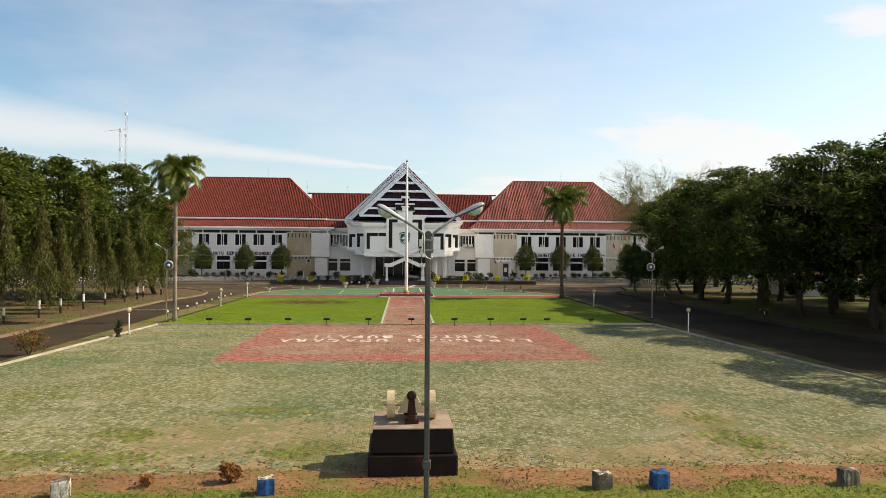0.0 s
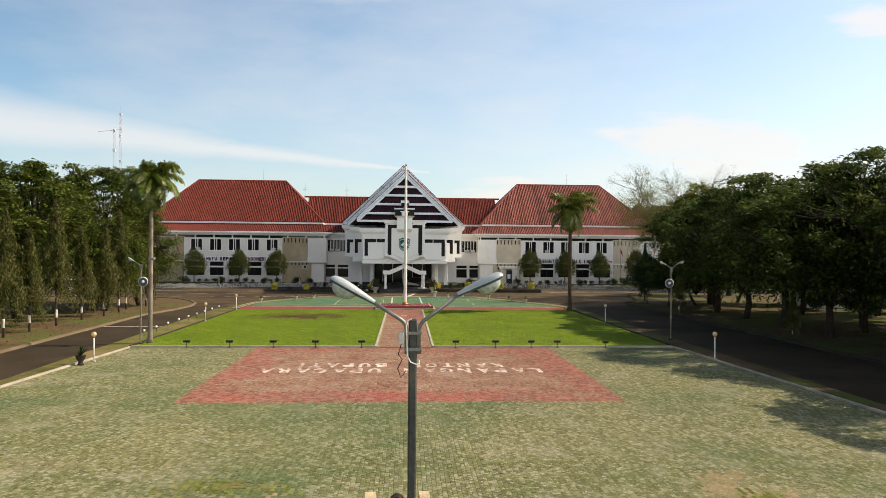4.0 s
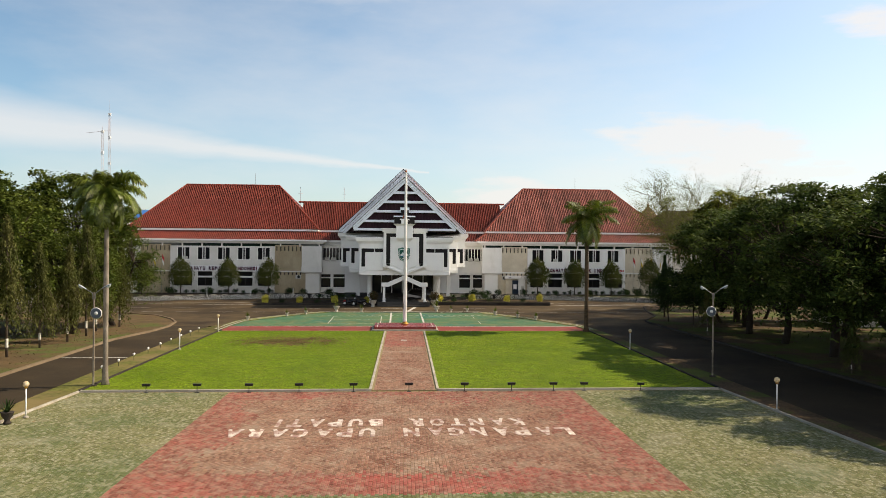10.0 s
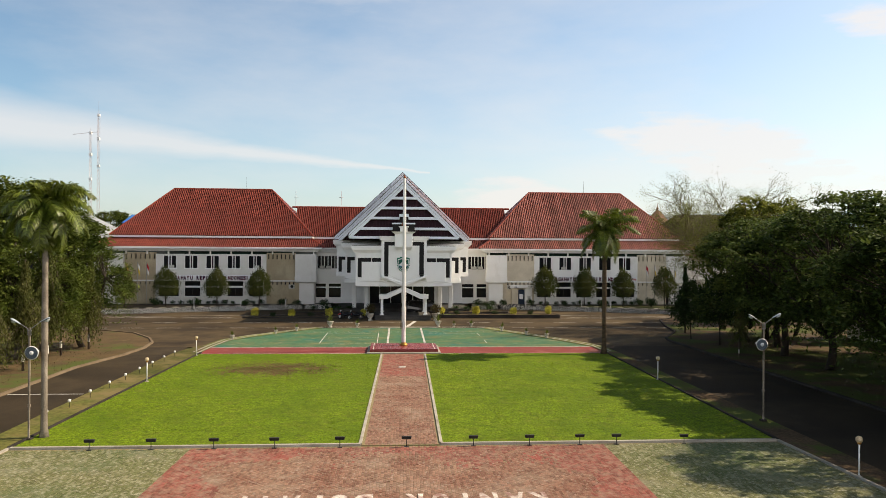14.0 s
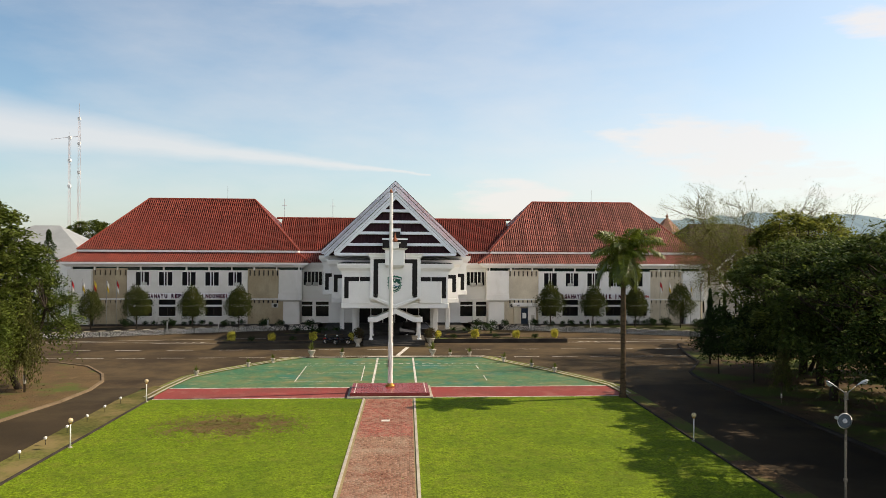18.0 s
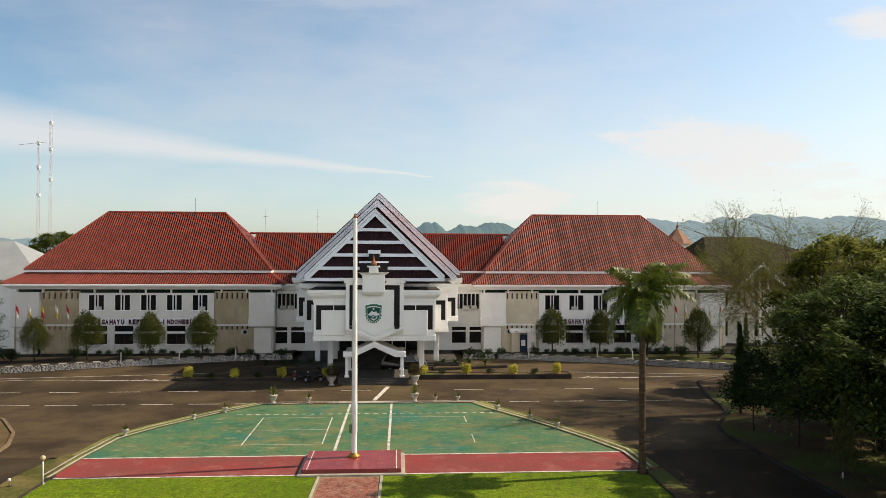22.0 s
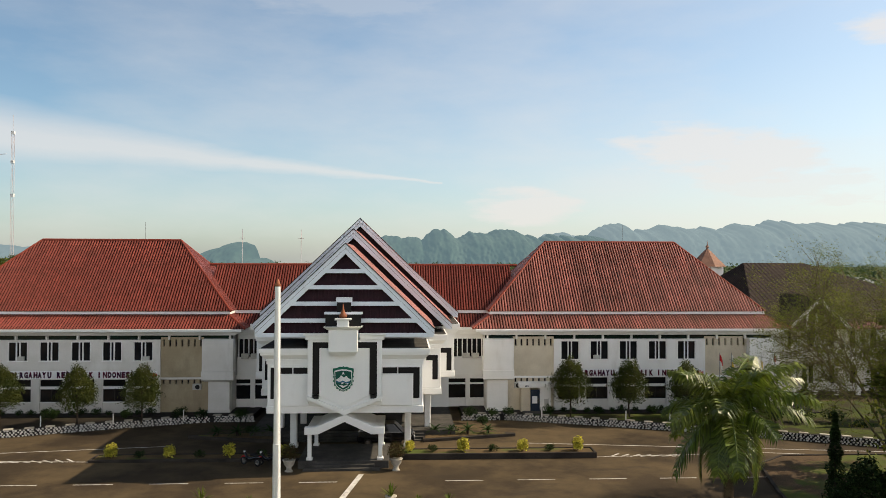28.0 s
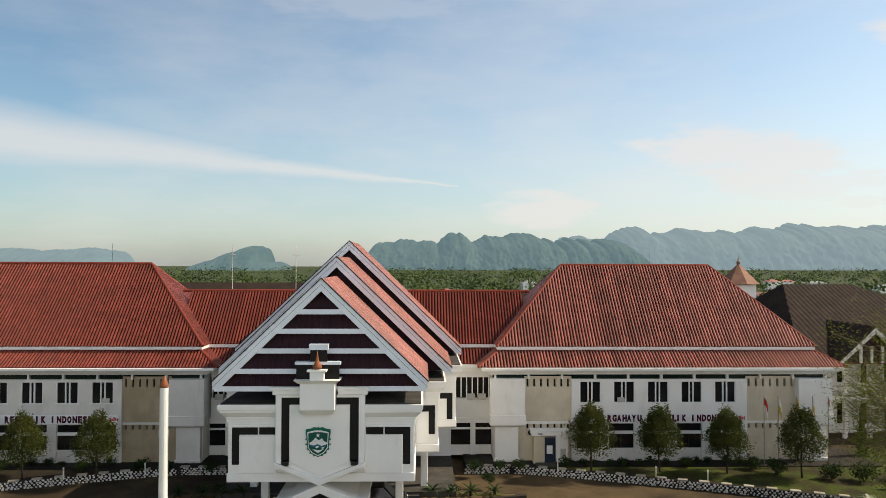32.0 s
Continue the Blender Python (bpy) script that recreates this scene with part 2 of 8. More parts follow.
overlay(M_LAWN_S, (0.055, 0.105, 0.006), 0.22, 0.50, 0.70, 0.5)
M_WORN = overlay(mat("worn_lawn_soil", (0.15, 0.105, 0.045), (0.115, 0.095, 0.035), 0.8, 0.95, grain=0.35, fine=14), (0.10, 0.13, 0.02), 1.2, 0.5, 0.6, 0.5)
M_GRASS = overlay(overlay(mat("lawn_grass", (0.112, 0.178, 0.008), (0.146, 0.212, 0.011), 0.22, 0.8, grain=0.3, fine=4.0, island=0.22, bump=0, through_light=0.35), (0.19, 0.20, 0.03), 1.6, 0.50, 0.72, 0.6), (0.054, 0.084, 0.010), 0.9, 0.47, 0.68, 0.65)
overlay(M_GRASS, (0.060, 0.112, 0.006), 0.22, 0.50, 0.70, 0.5)
M_VERGE = overlay(mat("rough_verge_grass", (0.085, 0.115, 0.018), (0.13, 0.145, 0.025), 0.7, 0.95, grain=0.4, fine=14, island=0.3), (0.17, 0.125, 0.05), 0.5, 0.5, 0.7, 0.7)
M_DRYGRASS = overlay(mat("dry_verge_grass", (0.105, 0.098, 0.028), (0.072, 0.082, 0.020), 0.6, 0.9, grain=0.3, fine=6, island=0.3, bump=0.2), (0.20, 0.15, 0.07), 0.4, 0.45, 0.65, 0.8)
M_EARTH = overlay(overlay(mat("bare_earth", (0.120, 0.080, 0.040), (0.085, 0.060, 0.032), 0.5, 0.95, grain=0.3, fine=14), (0.07, 0.10, 0.022), 0.28, 0.5, 0.62, 0.85), (0.22, 0.155, 0.08), 0.9, 0.58, 0.75, 0.5)
M_EARTHR = overlay(overlay(mat("reddish_bare_earth", (0.24, 0.125, 0.06), (0.18, 0.10, 0.05), 0.7, 0.95, grain=0.35, fine=14), (0.10, 0.115, 0.025), 0.6, 0.5, 0.64, 0.8), (0.30, 0.19, 0.10), 1.5, 0.56, 0.75, 0.5)
# Earth under the east trees, toned darker to carry their shade.
M_EARTH_SHADE = overlay(mat("shade_toned_earth_litter", (0.105, 0.069, 0.039), (0.070, 0.048, 0.028), 0.5, 0.95, grain=0.35, fine=12), (0.070, 0.100, 0.018), 0.22, 0.46, 0.56, 0.85)
# Walk along the wings: the building's shadow band is put into this colour.
M_APRON = overlay(mat("shade_dark_concrete", (0.035, 0.030, 0.026), (0.022, 0.020, 0.018), 0.8, 0.9, grain=0.25), (0.02, 0.02, 0.018), 0.8, 0.5, 0.7, 0.6)
# West terrace soil: dark, with the shade over it put into the colour.
M_TERR_W = overlay(mat("shade_dark_terrace_soil", (0.020, 0.016, 0.012), (0.032, 0.026, 0.018), 0.8, 0.95, grain=0.3), (0.035, 0.045, 0.015), 0.5, 0.56, 0.7, 0.6)
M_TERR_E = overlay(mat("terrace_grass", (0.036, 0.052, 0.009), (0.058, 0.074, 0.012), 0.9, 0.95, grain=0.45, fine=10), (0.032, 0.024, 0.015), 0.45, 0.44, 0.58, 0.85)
M_GROUND = overlay(mat("open_country", (0.038, 0.058, 0.022), (0.056, 0.068, 0.028), 0.02, 0.95, grain=0.3, fine=1.5), (0.08, 0.075, 0.045), 0.012, 0.58, 0.74, 0.6)
M_PAV_G = overlay(overlay(mat("green_painted_paver", (0.114, 0.127, 0.050), (0.162, 0.158, 0.072), 0.28, 0.85, grain=0.3, fine=22, island=0.24, bump=0.25), (0.50, 0.47, 0.37), 9.0, 0.53, 0.66, 0.65), (0.33, 0.31, 0.23), 0.5, 0.52, 0.74, 0.6)
overlay(M_PAV_G, (0.062, 0.105, 0.040), 0.12, 0.50, 0.66, 0.7)
fleck(M_PAV_G, (0.36, 0.34, 0.26), 0.18, 0.24, 0.35)
M_PAV_E = overlay(mat("earth_stained_paver", (0.198, 0.160, 0.088), (0.255, 0.205, 0.118), 0.6, 0.9, grain=0.3, fine=20, island=0.16, bump=0.2), (0.135, 0.145, 0.052), 0.8, 0.46, 0.64, 0.8)
# Deck between the tile rows, darker than the tiles.
M_DECK = mat("dark_tile_channel", (0.050, 0.016, 0.012), (0.036, 0.013, 0.010), 0.8, 0.8, grain=0.2)
M_PAV_R = overlay(overlay(mat("red_painted_paver", (0.26, 0.085, 0.065), (0.20, 0.082, 0.060), 0.35, 0.85, grain=0.22, fine=20, island=0.28, bump=0.2), (0.34, 0.25, 0.19), 3.0, 0.44, 0.72, 0.75), (0.36, 0.065, 0.055), 0.23, 0.54, 0.72, 0.6)
M_PAV_B = overlay(overlay(mat("bare_red_paver", (0.20, 0.095, 0.065), (0.25, 0.15, 0.105), 0.5, 0.9, grain=0.25, fine=20, island=0.28, bump=0.2), (0.44, 0.37, 0.30), 8.0, 0.53, 0.70, 0.6), (0.36, 0.29, 0.22), 0.6, 0.50, 0.74, 0.7)
M_PAV_W = overlay(mat("white_painted_paver", (0.68, 0.62, 0.56), (0.54, 0.46, 0.40), 0.9, 0.85, grain=0.25, fine=20, island=0.2), (0.24, 0.11, 0.085), 2.4, 0.42, 0.60, 0.85)
M_JOINT = overlay(mat("paver_joint_sand", (0.27, 0.225, 0.13), (0.21, 0.185, 0.095), 0.6, 0.95, grain=0.35), (0.25, 0.18, 0.09), 0.5, 0.45, 0.65, 0.8)
M_COURT = overlay(overlay(mat("green_court_paint", (0.040, 0.132, 0.074), (0.080, 0.160, 0.078), 0.3, 0.7, grain=0.22, fine=5), (0.02, 0.14, 0.115), 0.22, 0.52, 0.62, 0.8), (0.17, 0.165, 0.070), 0.5, 0.46, 0.70, 0.9)
overlay(overlay(M_COURT, (0.26, 0.25, 0.15), 1.7, 0.55, 0.70, 0.7, (0.5, 1, 1)), (0.028, 0.075, 0.045), 0.9, 0.54, 0.70, 0.6)
M_COURTR = overlay(mat("red_court_paint", (0.24, 0.048, 0.045), (0.19, 0.055, 0.048), 0.5, 0.75, grain=0.15, fine=10), (0.33, 0.16, 0.13), 0.7, 0.52, 0.75, 0.6)
M_KERB = overlay(mat("whitewashed_kerb", (0.43, 0.40, 0.34), (0.31, 0.28, 0.23), 0.9, 0.85, grain=0.15), (0.2, 0.18, 0.14), 1.6, 0.52, 0.7, 0.6)
M_KERBE = mat("earth_stained_kerb", (0.15, 0.11, 0.07), (0.20, 0.15, 0.10), 0.8, 0.9, grain=0.2)
M_KERBD = mat("dark_kerb_concrete", (0.055, 0.046, 0.038), (0.03, 0.026, 0.023), 0.8, 0.9, grain=0.25)
M_REDTILE = mat("glazed_red_floor_tile", (0.27, 0.045, 0.055), (0.23, 0.04, 0.05), 0.9, 0.25, grain=0.08, obrand=0.1, spec=0.5, bump=0.02)
M_STEELW = mat("white_enamelled_steel", (0.78, 0.78, 0.76), (0.68, 0.68, 0.66), 1.0, 0.4, grain=0.05, spec=0.5, bump=0.02)
M_BRASS = mat("brass", (0.55, 0.30, 0.08), (0.45, 0.24, 0.06), 3.0, 0.35, 0.8)
M_COPPER = mat("orange_finial_paint", (0.30, 0.105, 0.05), (0.22, 0.08, 0.04), 3.0, 0.5)
M_CUPOLA = mat("dull_brown_cupola_roof", (0.30, 0.16, 0.11), (0.22, 0.12, 0.085), 1.0, 0.7, grain=0.2)
M_POLE = overlay(mat("dark_painted_lamp_post", (0.055, 0.058, 0.055), (0.085, 0.085, 0.08), 1.5, 0.55, 0.2, grain=0.2), (0.16, 0.13, 0.10), 3.0, 0.55, 0.7, 0.6)
M_GALV = mat("galvanised_steel", (0.24, 0.24, 0.23), (0.17, 0.17, 0.165), 2.0, 0.45, 0.5, grain=0.15)
M_LHEAD = mat("pale_grey_lamp_housing", (0.36, 0.41, 0.44), (0.30, 0.345, 0.37), 2.0, 0.45, grain=0.06, spec=0.5)
M_LUND = mat("dark_grey_lamp_underside", (0.10, 0.125, 0.15), (0.07, 0.09, 0.11), 2.0, 0.5)
M_BOWL = mat("milky_lamp_bowl", (0.55, 0.60, 0.57), (0.45, 0.5, 0.47), 3.0, 0.25, spec=0.5, through_light=0.3)
M_GLOBE = mat("yellowed_lamp_globe", (0.78, 0.66, 0.46), (0.7, 0.56, 0.36), 3.0, 0.35, spec=0.5, through_light=0.35)
M_HORN = mat("pale_horn_plastic", (0.70, 0.71, 0.72), (0.6, 0.61, 0.62), 2.0, 0.4)
M_SPOT = mat("black_floodlight_metal", (0.02, 0.02, 0.02), (0.035, 0.033, 0.03), 3.0, 0.5)
M_POT = overlay(mat("white_concrete_pot", (0.50, 0.47, 0.41), (0.38, 0.35, 0.29), 3.0, 0.8), (0.25, 0.2, 0.15), 4.0, 0.5, 0.7, 0.6)
M_STONEW = mat("white_painted_stone", (0.66, 0.65, 0.62), (0.56, 0.55, 0.52), 2.0, 0.85, grain=0.1, island=0.15)
M_STONEB = mat("black_painted_mortar", (0.022, 0.022, 0.022), (0.035, 0.034, 0.032), 2.0, 0.9)
M_PLINTH = overlay(mat("sooty_brown_plinth", (0.008, 0.005, 0.005), (0.014, 0.008, 0.007), 1.6, 0.6, grain=0.3), (0.085, 0.022, 0.016), 1.5, 0.54, 0.75, 0.7, (1, 1, 0.4))
M_PLTOP = mat("worn_plinth_top", (0.30, 0.24, 0.19), (0.2, 0.15, 0.12), 2.0, 0.85, grain=0.25)
M_IRON = mat("rusty_cannon_iron", (0.020, 0.010, 0.008), (0.045, 0.018, 0.012), 5.0, 0.6, 0.3, grain=0.3)
M_WHEEL = mat("cream_painted_timber", (0.52, 0.42, 0.26), (0.42, 0.33, 0.2), 4.0, 0.7, grain=0.2)
M_BLUE = overlay(mat("blue_post_paint", (0.025, 0.085, 0.22), (0.018, 0.055, 0.14), 6.0, 0.7, grain=0.3), (0.02, 0.02, 0.025), 7.0, 0.52, 0.62, 0.8, (1, 1, 0.35))
M_STUMPW = overlay(mat("flaking_white_post_paint", (0.6, 0.57, 0.5), (0.4, 0.37, 0.3), 7.0, 0.8), (0.05, 0.04, 0.035), 7.0, 0.46, 0.56, 0.95, (1, 1, 0.35))
M_STUMPD = overlay(mat("weathered_concrete_post", (0.06, 0.052, 0.042), (0.15, 0.13, 0.10), 5.0, 0.85, grain=0.3), (0.45, 0.42, 0.36), 6.0, 0.55, 0.66, 0.8, (1, 1, 0.35))
M_BARK = mat("grey_brown_bark", (0.13, 0.10, 0.075), (0.08, 0.062, 0.048), 5.0, 0.9, grain=0.35, bump=0.5, stretch=(1, 1, 0.3))
M_PALMD = overlay(mat("brown_palm_bark", (0.105, 0.075, 0.045), (0.065, 0.046, 0.03), 3.0, 0.9, grain=0.35, bump=0.4, stretch=(1, 1, 2)), (0.03, 0.022, 0.016), 2.0, 0.5, 0.65, 0.8, (1, 1, 3))
M_BARKD = mat("dark_bark", (0.055, 0.042, 0.032), (0.035, 0.028, 0.022), 4.0, 0.9, grain=0.35, bump=0.5, stretch=(1, 1, 0.3))
M_TWIG = mat("pale_olive_twig", (0.17, 0.14, 0.080), (0.12, 0.10, 0.06), 2.0, 0.9, grain=0.2)
M_PALMB = overlay(mat("pale_grey_palm_bark", (0.30, 0.26, 0.21), (0.18, 0.15, 0.12), 1.2, 0.85, grain=0.25, bump=0.3), (0.07, 0.055, 0.04), 1.0, 0.5, 0.65, 0.8)
M_LIME = mat("lime_washed_band", (0.68, 0.66, 0.6), (0.5, 0.47, 0.4), 5.0, 0.85, grain=0.2)
M_SHAFT = mat("palm_crownshaft", (0.10, 0.15, 0.045), (0.14, 0.16, 0.05), 2.0, 0.5)
LEAF = dict(rough=0.7, grain=0.3, fine=2.0, island=0.45, bump=0, spec=0.12)
M_PALMF = mat("palm_leaflet", (0.080, 0.120, 0.012), (0.150, 0.180, 0.026), 0.8, 0.4, grain=0.3, fine=2.0, island=0.45, bump=0, spec=0.45, through_light=0.3)
M_LEAF_D = mat("dark_green_leaf", (0.016, 0.034, 0.010), (0.028, 0.052, 0.013), 0.5, through_light=0.25, **LEAF)
M_LEAF_E = mat("olive_shade_tree_leaf", (0.046, 0.076, 0.018), (0.090, 0.120, 0.026), 0.5, through_light=0.3, **LEAF)
M_WEED = mat("dry_orange_weed", (0.30, 0.11, 0.04), (0.22, 0.13, 0.04), 4.0, through_light=0.3, **LEAF)
M_LEAF_M = mat("mid_green_leaf", (0.060, 0.090, 0.016), (0.105, 0.130, 0.024), 0.5, through_light=0.3, **LEAF)
M_LEAF_O = mat("dull_olive_leaf", (0.036, 0.052, 0.012), (0.072, 0.080, 0.018), 0.7, through_light=0.3, **LEAF)
M_LEAF_W = mat("olive_weeping_leaf", (0.066, 0.078, 0.020), (0.118, 0.118, 0.036), 0.6, through_light=0.3, **LEAF)
M_LEAF_Y = mat("yellow_green_leaf", (0.46, 0.44, 0.07), (0.62, 0.55, 0.09), 1.2, through_light=0.35, **LEAF)
M_LEAF_S = mat("sparse_light_leaf", (0.115, 0.140, 0.024), (0.175, 0.185, 0.036), 0.8, through_light=0.4, **LEAF)
M_LEAF_R = mat("reddish_shrub_leaf", (0.085, 0.042, 0.022), (0.045, 0.058, 0.018), 4.0, through_light=0.3, **LEAF)
M_CROTON = mat("red_and_green_croton_leaf", (0.22, 0.055, 0.022), (0.095, 0.12, 0.02), 3.0, through_light=0.3, lo=0.42, hi=0.56, **LEAF)
M_LEAF_F = mat("far_wood_leaf", (0.034, 0.062, 0.030), (0.105, 0.150, 0.045), 0.045, through_light=0.2, **LEAF)
M_BROWNROOF = mat("brown_shingle_roof", (0.040, 0.028, 0.022), (0.028, 0.021, 0.018), 0.8, 0.9, grain=0.25, island=0.2)
M_PURPLE = mat("maroon_sheet_roof", (0.14, 0.04, 0.05), (0.11, 0.035, 0.045), 0.8, 0.5, grain=0.1)
M_GREYROOF = mat("pale_grey_sheet_roof", (0.30, 0.32, 0.33), (0.25, 0.27, 0.28), 0.4, 0.5, grain=0.08)
M_BLUETARP = mat("blue_tarpaulin", (0.03, 0.13, 0.38), (0.04, 0.16, 0.42), 1.0, 0.6)
M_CARBLK = mat("black_car_paint", (0.008, 0.008, 0.010), None, 1.0, 0.12, spec=0.6, bump=0, grain=0.02)
M_RUBBER = mat("black_rubber", (0.015, 0.015, 0.015), (0.022, 0.022, 0.022), 4.0, 0.8)
M_CHROME = mat("bright_metal", (0.5, 0.5, 0.5), None, 1.0, 0.25, 0.9, bump=0, grain=0.02)
M_LAMPW = mat("clear_headlight", (0.6, 0.62, 0.62), None, 1.0, 0.15, spec=0.6, bump=0)
M_EMB_G = mat("green_emblem_enamel", (0.01, 0.16, 0.10), (0.012, 0.13, 0.085), 2.0, 0.4)
M_EMB_W = mat("white_emblem_enamel", (0.72, 0.75, 0.74), None, 2.0, 0.4)
M_EMB_B = mat("blue_emblem_enamel", (0.03, 0.14, 0.22), None, 2.0, 0.4)
M_EMB_K = mat("dark_emblem_enamel", (0.012, 0.09, 0.065), None, 2.0, 0.4)
M_FLAGR = mat("red_flag_cloth", (0.45, 0.03, 0.03), (0.38, 0.03, 0.03), 3.0, 0.8, through_light=0.3)
M_FLAGW = mat("white_flag_cloth", (0.7, 0.7, 0.68), (0.62, 0.62, 0.6), 3.0, 0.8, through_light=0.3)
M_FLAGY = mat("yellow_flag_cloth", (0.55, 0.40, 0.06), (0.5, 0.36, 0.05), 3.0, 0.8, through_light=0.3)
M_AC = mat("air_conditioner_casing", (0.55, 0.54, 0.50), (0.46, 0.45, 0.41), 2.0, 0.5, grain=0.1)
M_ATMB = mat("blue_booth_panel", (0.028, 0.040, 0.062), (0.02, 0.03, 0.05), 2.0, 0.4)
M_TOWER = mat("red_white_mast_paint", (0.55, 0.55, 0.58), (0.5, 0.42, 0.42), 0.4, 0.6, stretch=(0.01, 0.01, 1))


M_MOSS = overlay(mat("yellow_green_weed", (0.105, 0.135, 0.030), (0.150, 0.162, 0.045), 0.9, 0.9, grain=0.3, fine=10, island=0.35, bump=0.1), (0.22, 0.185, 0.085), 0.8, 0.50, 0.68, 0.75)


# Distant haze is put into the hills as a bluish glow of their own.
def hill_mat(name, c1, c2, haze_glow):
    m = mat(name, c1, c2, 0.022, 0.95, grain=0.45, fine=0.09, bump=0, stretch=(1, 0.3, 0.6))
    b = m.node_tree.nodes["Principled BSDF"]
    b.inputs["Emission Color"].default_value, b.inputs["Emission Strength"].default_value = (*haze_glow, 1), 1.0
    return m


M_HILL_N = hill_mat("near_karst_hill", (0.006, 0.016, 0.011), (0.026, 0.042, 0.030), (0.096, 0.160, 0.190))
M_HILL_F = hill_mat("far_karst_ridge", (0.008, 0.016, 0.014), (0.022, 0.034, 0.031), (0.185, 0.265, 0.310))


# ---- mesh helpers ----
class Geo:
    """Vertices and faces gathered for one mesh."""

    def __init__(self):
        self.v, self.f = [], []

    def add(self, vs, fs):
        k = len(self.v)
        self.v += [tuple(p) for p in vs]
        self.f += [tuple(i + k for i in q) for q in fs]
        return self

    def box(self, x0, x1, y0, y1, z0, z1):
        x0, x1 = min(x0, x1), max(x0, x1)
        return self.add([(x0, y0, z0), (x1, y0, z0), (x1, y1, z0), (x0, y1, z0), (x0, y0, z1), (x1, y0, z1), (x1, y1, z1), (x0, y1, z1)],
                        [(0, 3, 2, 1), (4, 5, 6, 7), (0, 1, 5, 4), (1, 2, 6, 5), (2, 3, 7, 6), (3, 0, 4, 7)])

    def frustum(self, lo, hi, z0, z1):
        """From rectangle lo to rectangle hi, each (x0, x1, y0, y1)."""
        a, b, c, d = lo
        e, f, g, h = hi
        return self.add([(a, c, z0), (b, c, z0), (b, d, z0), (a, d, z0), (e, g, z1), (f, g, z1), (f, h, z1), (e, h, z1)],
                        [(0, 3, 2, 1), (4, 5, 6, 7), (0, 1, 5, 4), (1, 2, 6, 5), (2, 3, 7, 6), (3, 0, 4, 7)])

    def prism_y(self, pts, y0, y1):
        """A polygon of (x, z), counter-clockwise seen from -y, pushed from y0 back to y1."""
        n = len(pts)
        vs = [(x, y0, z) for x, z in pts] + [(x, y1, z) for x, z in pts]
        return self.add(vs, [tuple(range(n)), tuple(range(2 * n - 1, n - 1, -1))] + [(i, i + n, (i + 1) % n + n, (i + 1) % n) for i in range(n)])

    def prism_z(self, pts, z0, z1):
        """A polygon of (x, y), counter-clockwise from above, pushed from z0 up to z1."""
        n = len(pts)
        vs = [(x, y, z0) for x, y in pts] + [(x, y, z1) for x, y in pts]
        return self.add(vs, [tuple(range(n - 1, -1, -1)), tuple(range(n, 2 * n))] + [(i, (i + 1) % n, (i + 1) % n + n, i + n) for i in range(n)])

    def lathe(self, prof, n=12, cx=0, cy=0):
        """Profile of (r, z) from bottom to top, turned round the vertical through (cx, cy)."""
        k = len(prof)
        vs = [(cx + r * math.cos(2 * math.pi * i / n), cy + r * math.sin(2 * math.pi * i / n), z) for r, z in prof for i in range(n)]
        fs = [(j * n + i, j * n + (i + 1) % n, (j + 1) * n + (i + 1) % n, (j + 1) * n + i) for j in range(k - 1) for i in range(n)]
        return self.add(vs, fs + [tuple(range(n - 1, -1, -1)), tuple(range((k - 1) * n, k * n))])

    def tube(self, pts, radii, n=8):
        """A tapering tube along a line of points."""
        pts = [Vector(p) for p in pts]
        vs, side = [], None
        for i, p in enumerate(pts):
            d = (pts[min(i + 1, len(pts) - 1)] - pts[max(i - 1, 0)]).normalized()
            if side is None:
                side = d.cross(Vector((0, 0, 1)) if abs(d.z) < 0.95 else Vector((1, 0, 0)))
            a = (side - side.dot(d) * d).normalized()
            side, b = a, d.cross(a)
            r = radii[i] if isinstance(radii, (list, tuple)) else radii
            vs += [p + r * (math.cos(2 * math.pi * k / n) * a + math.sin(2 * math.pi * k / n) * b) for k in range(n)]
        m = len(pts)
        fs = [(j * n + k, j * n + (k + 1) % n, (j + 1) * n + (k + 1) % n, (j + 1) * n + k) for j in range(m - 1) for k in range(n)]
        return self.add(vs, fs + [tuple(range(n - 1, -1, -1)), tuple(range((m - 1) * n, m * n))])

    def ball(self, c, r, n=12, k=8, squash=1.0):
        return self.add([(c[0] + r * math.sin(math.pi * j / k) * math.cos(2 * math.pi * i / n), c[1] + r * math.sin(math.pi * j / k) * math.sin(2 * math.pi * i / n),
                          c[2] - squash * r * math.cos(math.pi * j / k)) for j in range(k + 1) for i in range(n)],
                        [(j * n + i, j * n + (i + 1) % n, (j + 1) * n + (i + 1) % n, (j + 1) * n + i) for j in range(k) for i in range(n)])


ORIGIN = {}


def thing(name, at, label, category, group="", kind=""):
    """An empty at the base of a thing; its parts are given in world places."""
    ob = new(name)
    ob.location = at
    ob.empty_display_size = 0.2
    ORIGIN[ob.name] = Vector(at)
    return tagged(ob, label, category, group, kind)


def mesh_of(name, geo, material, off=(0, 0, 0), smooth=False, bevel=0.0):
    me = bpy.data.meshes.new(name)
    o = Vector(off)
    me.from_pydata([(x - o.x, y - o.y, z - o.z) for x, y, z in geo.v], [], geo.f)
    if bevel:
        bm = bmesh.new()
        bm.from_mesh(me)
        bmesh.ops.remove_doubles(bm, verts=bm.verts, dist=1e-5)
        bmesh.ops.bevel(bm, geom=[e for e in bm.edges if e.is_manifold and e.calc_face_angle(0) > 0.5], offset=bevel, segments=1, affect="EDGES", profile=0.7)
        bm.to_mesh(me)
        bm.free()
    if smooth:
        me.polygons.foreach_set("use_smooth", [True] * len(me.polygons))
    me.materials.append(material)
    me.update()
    return me


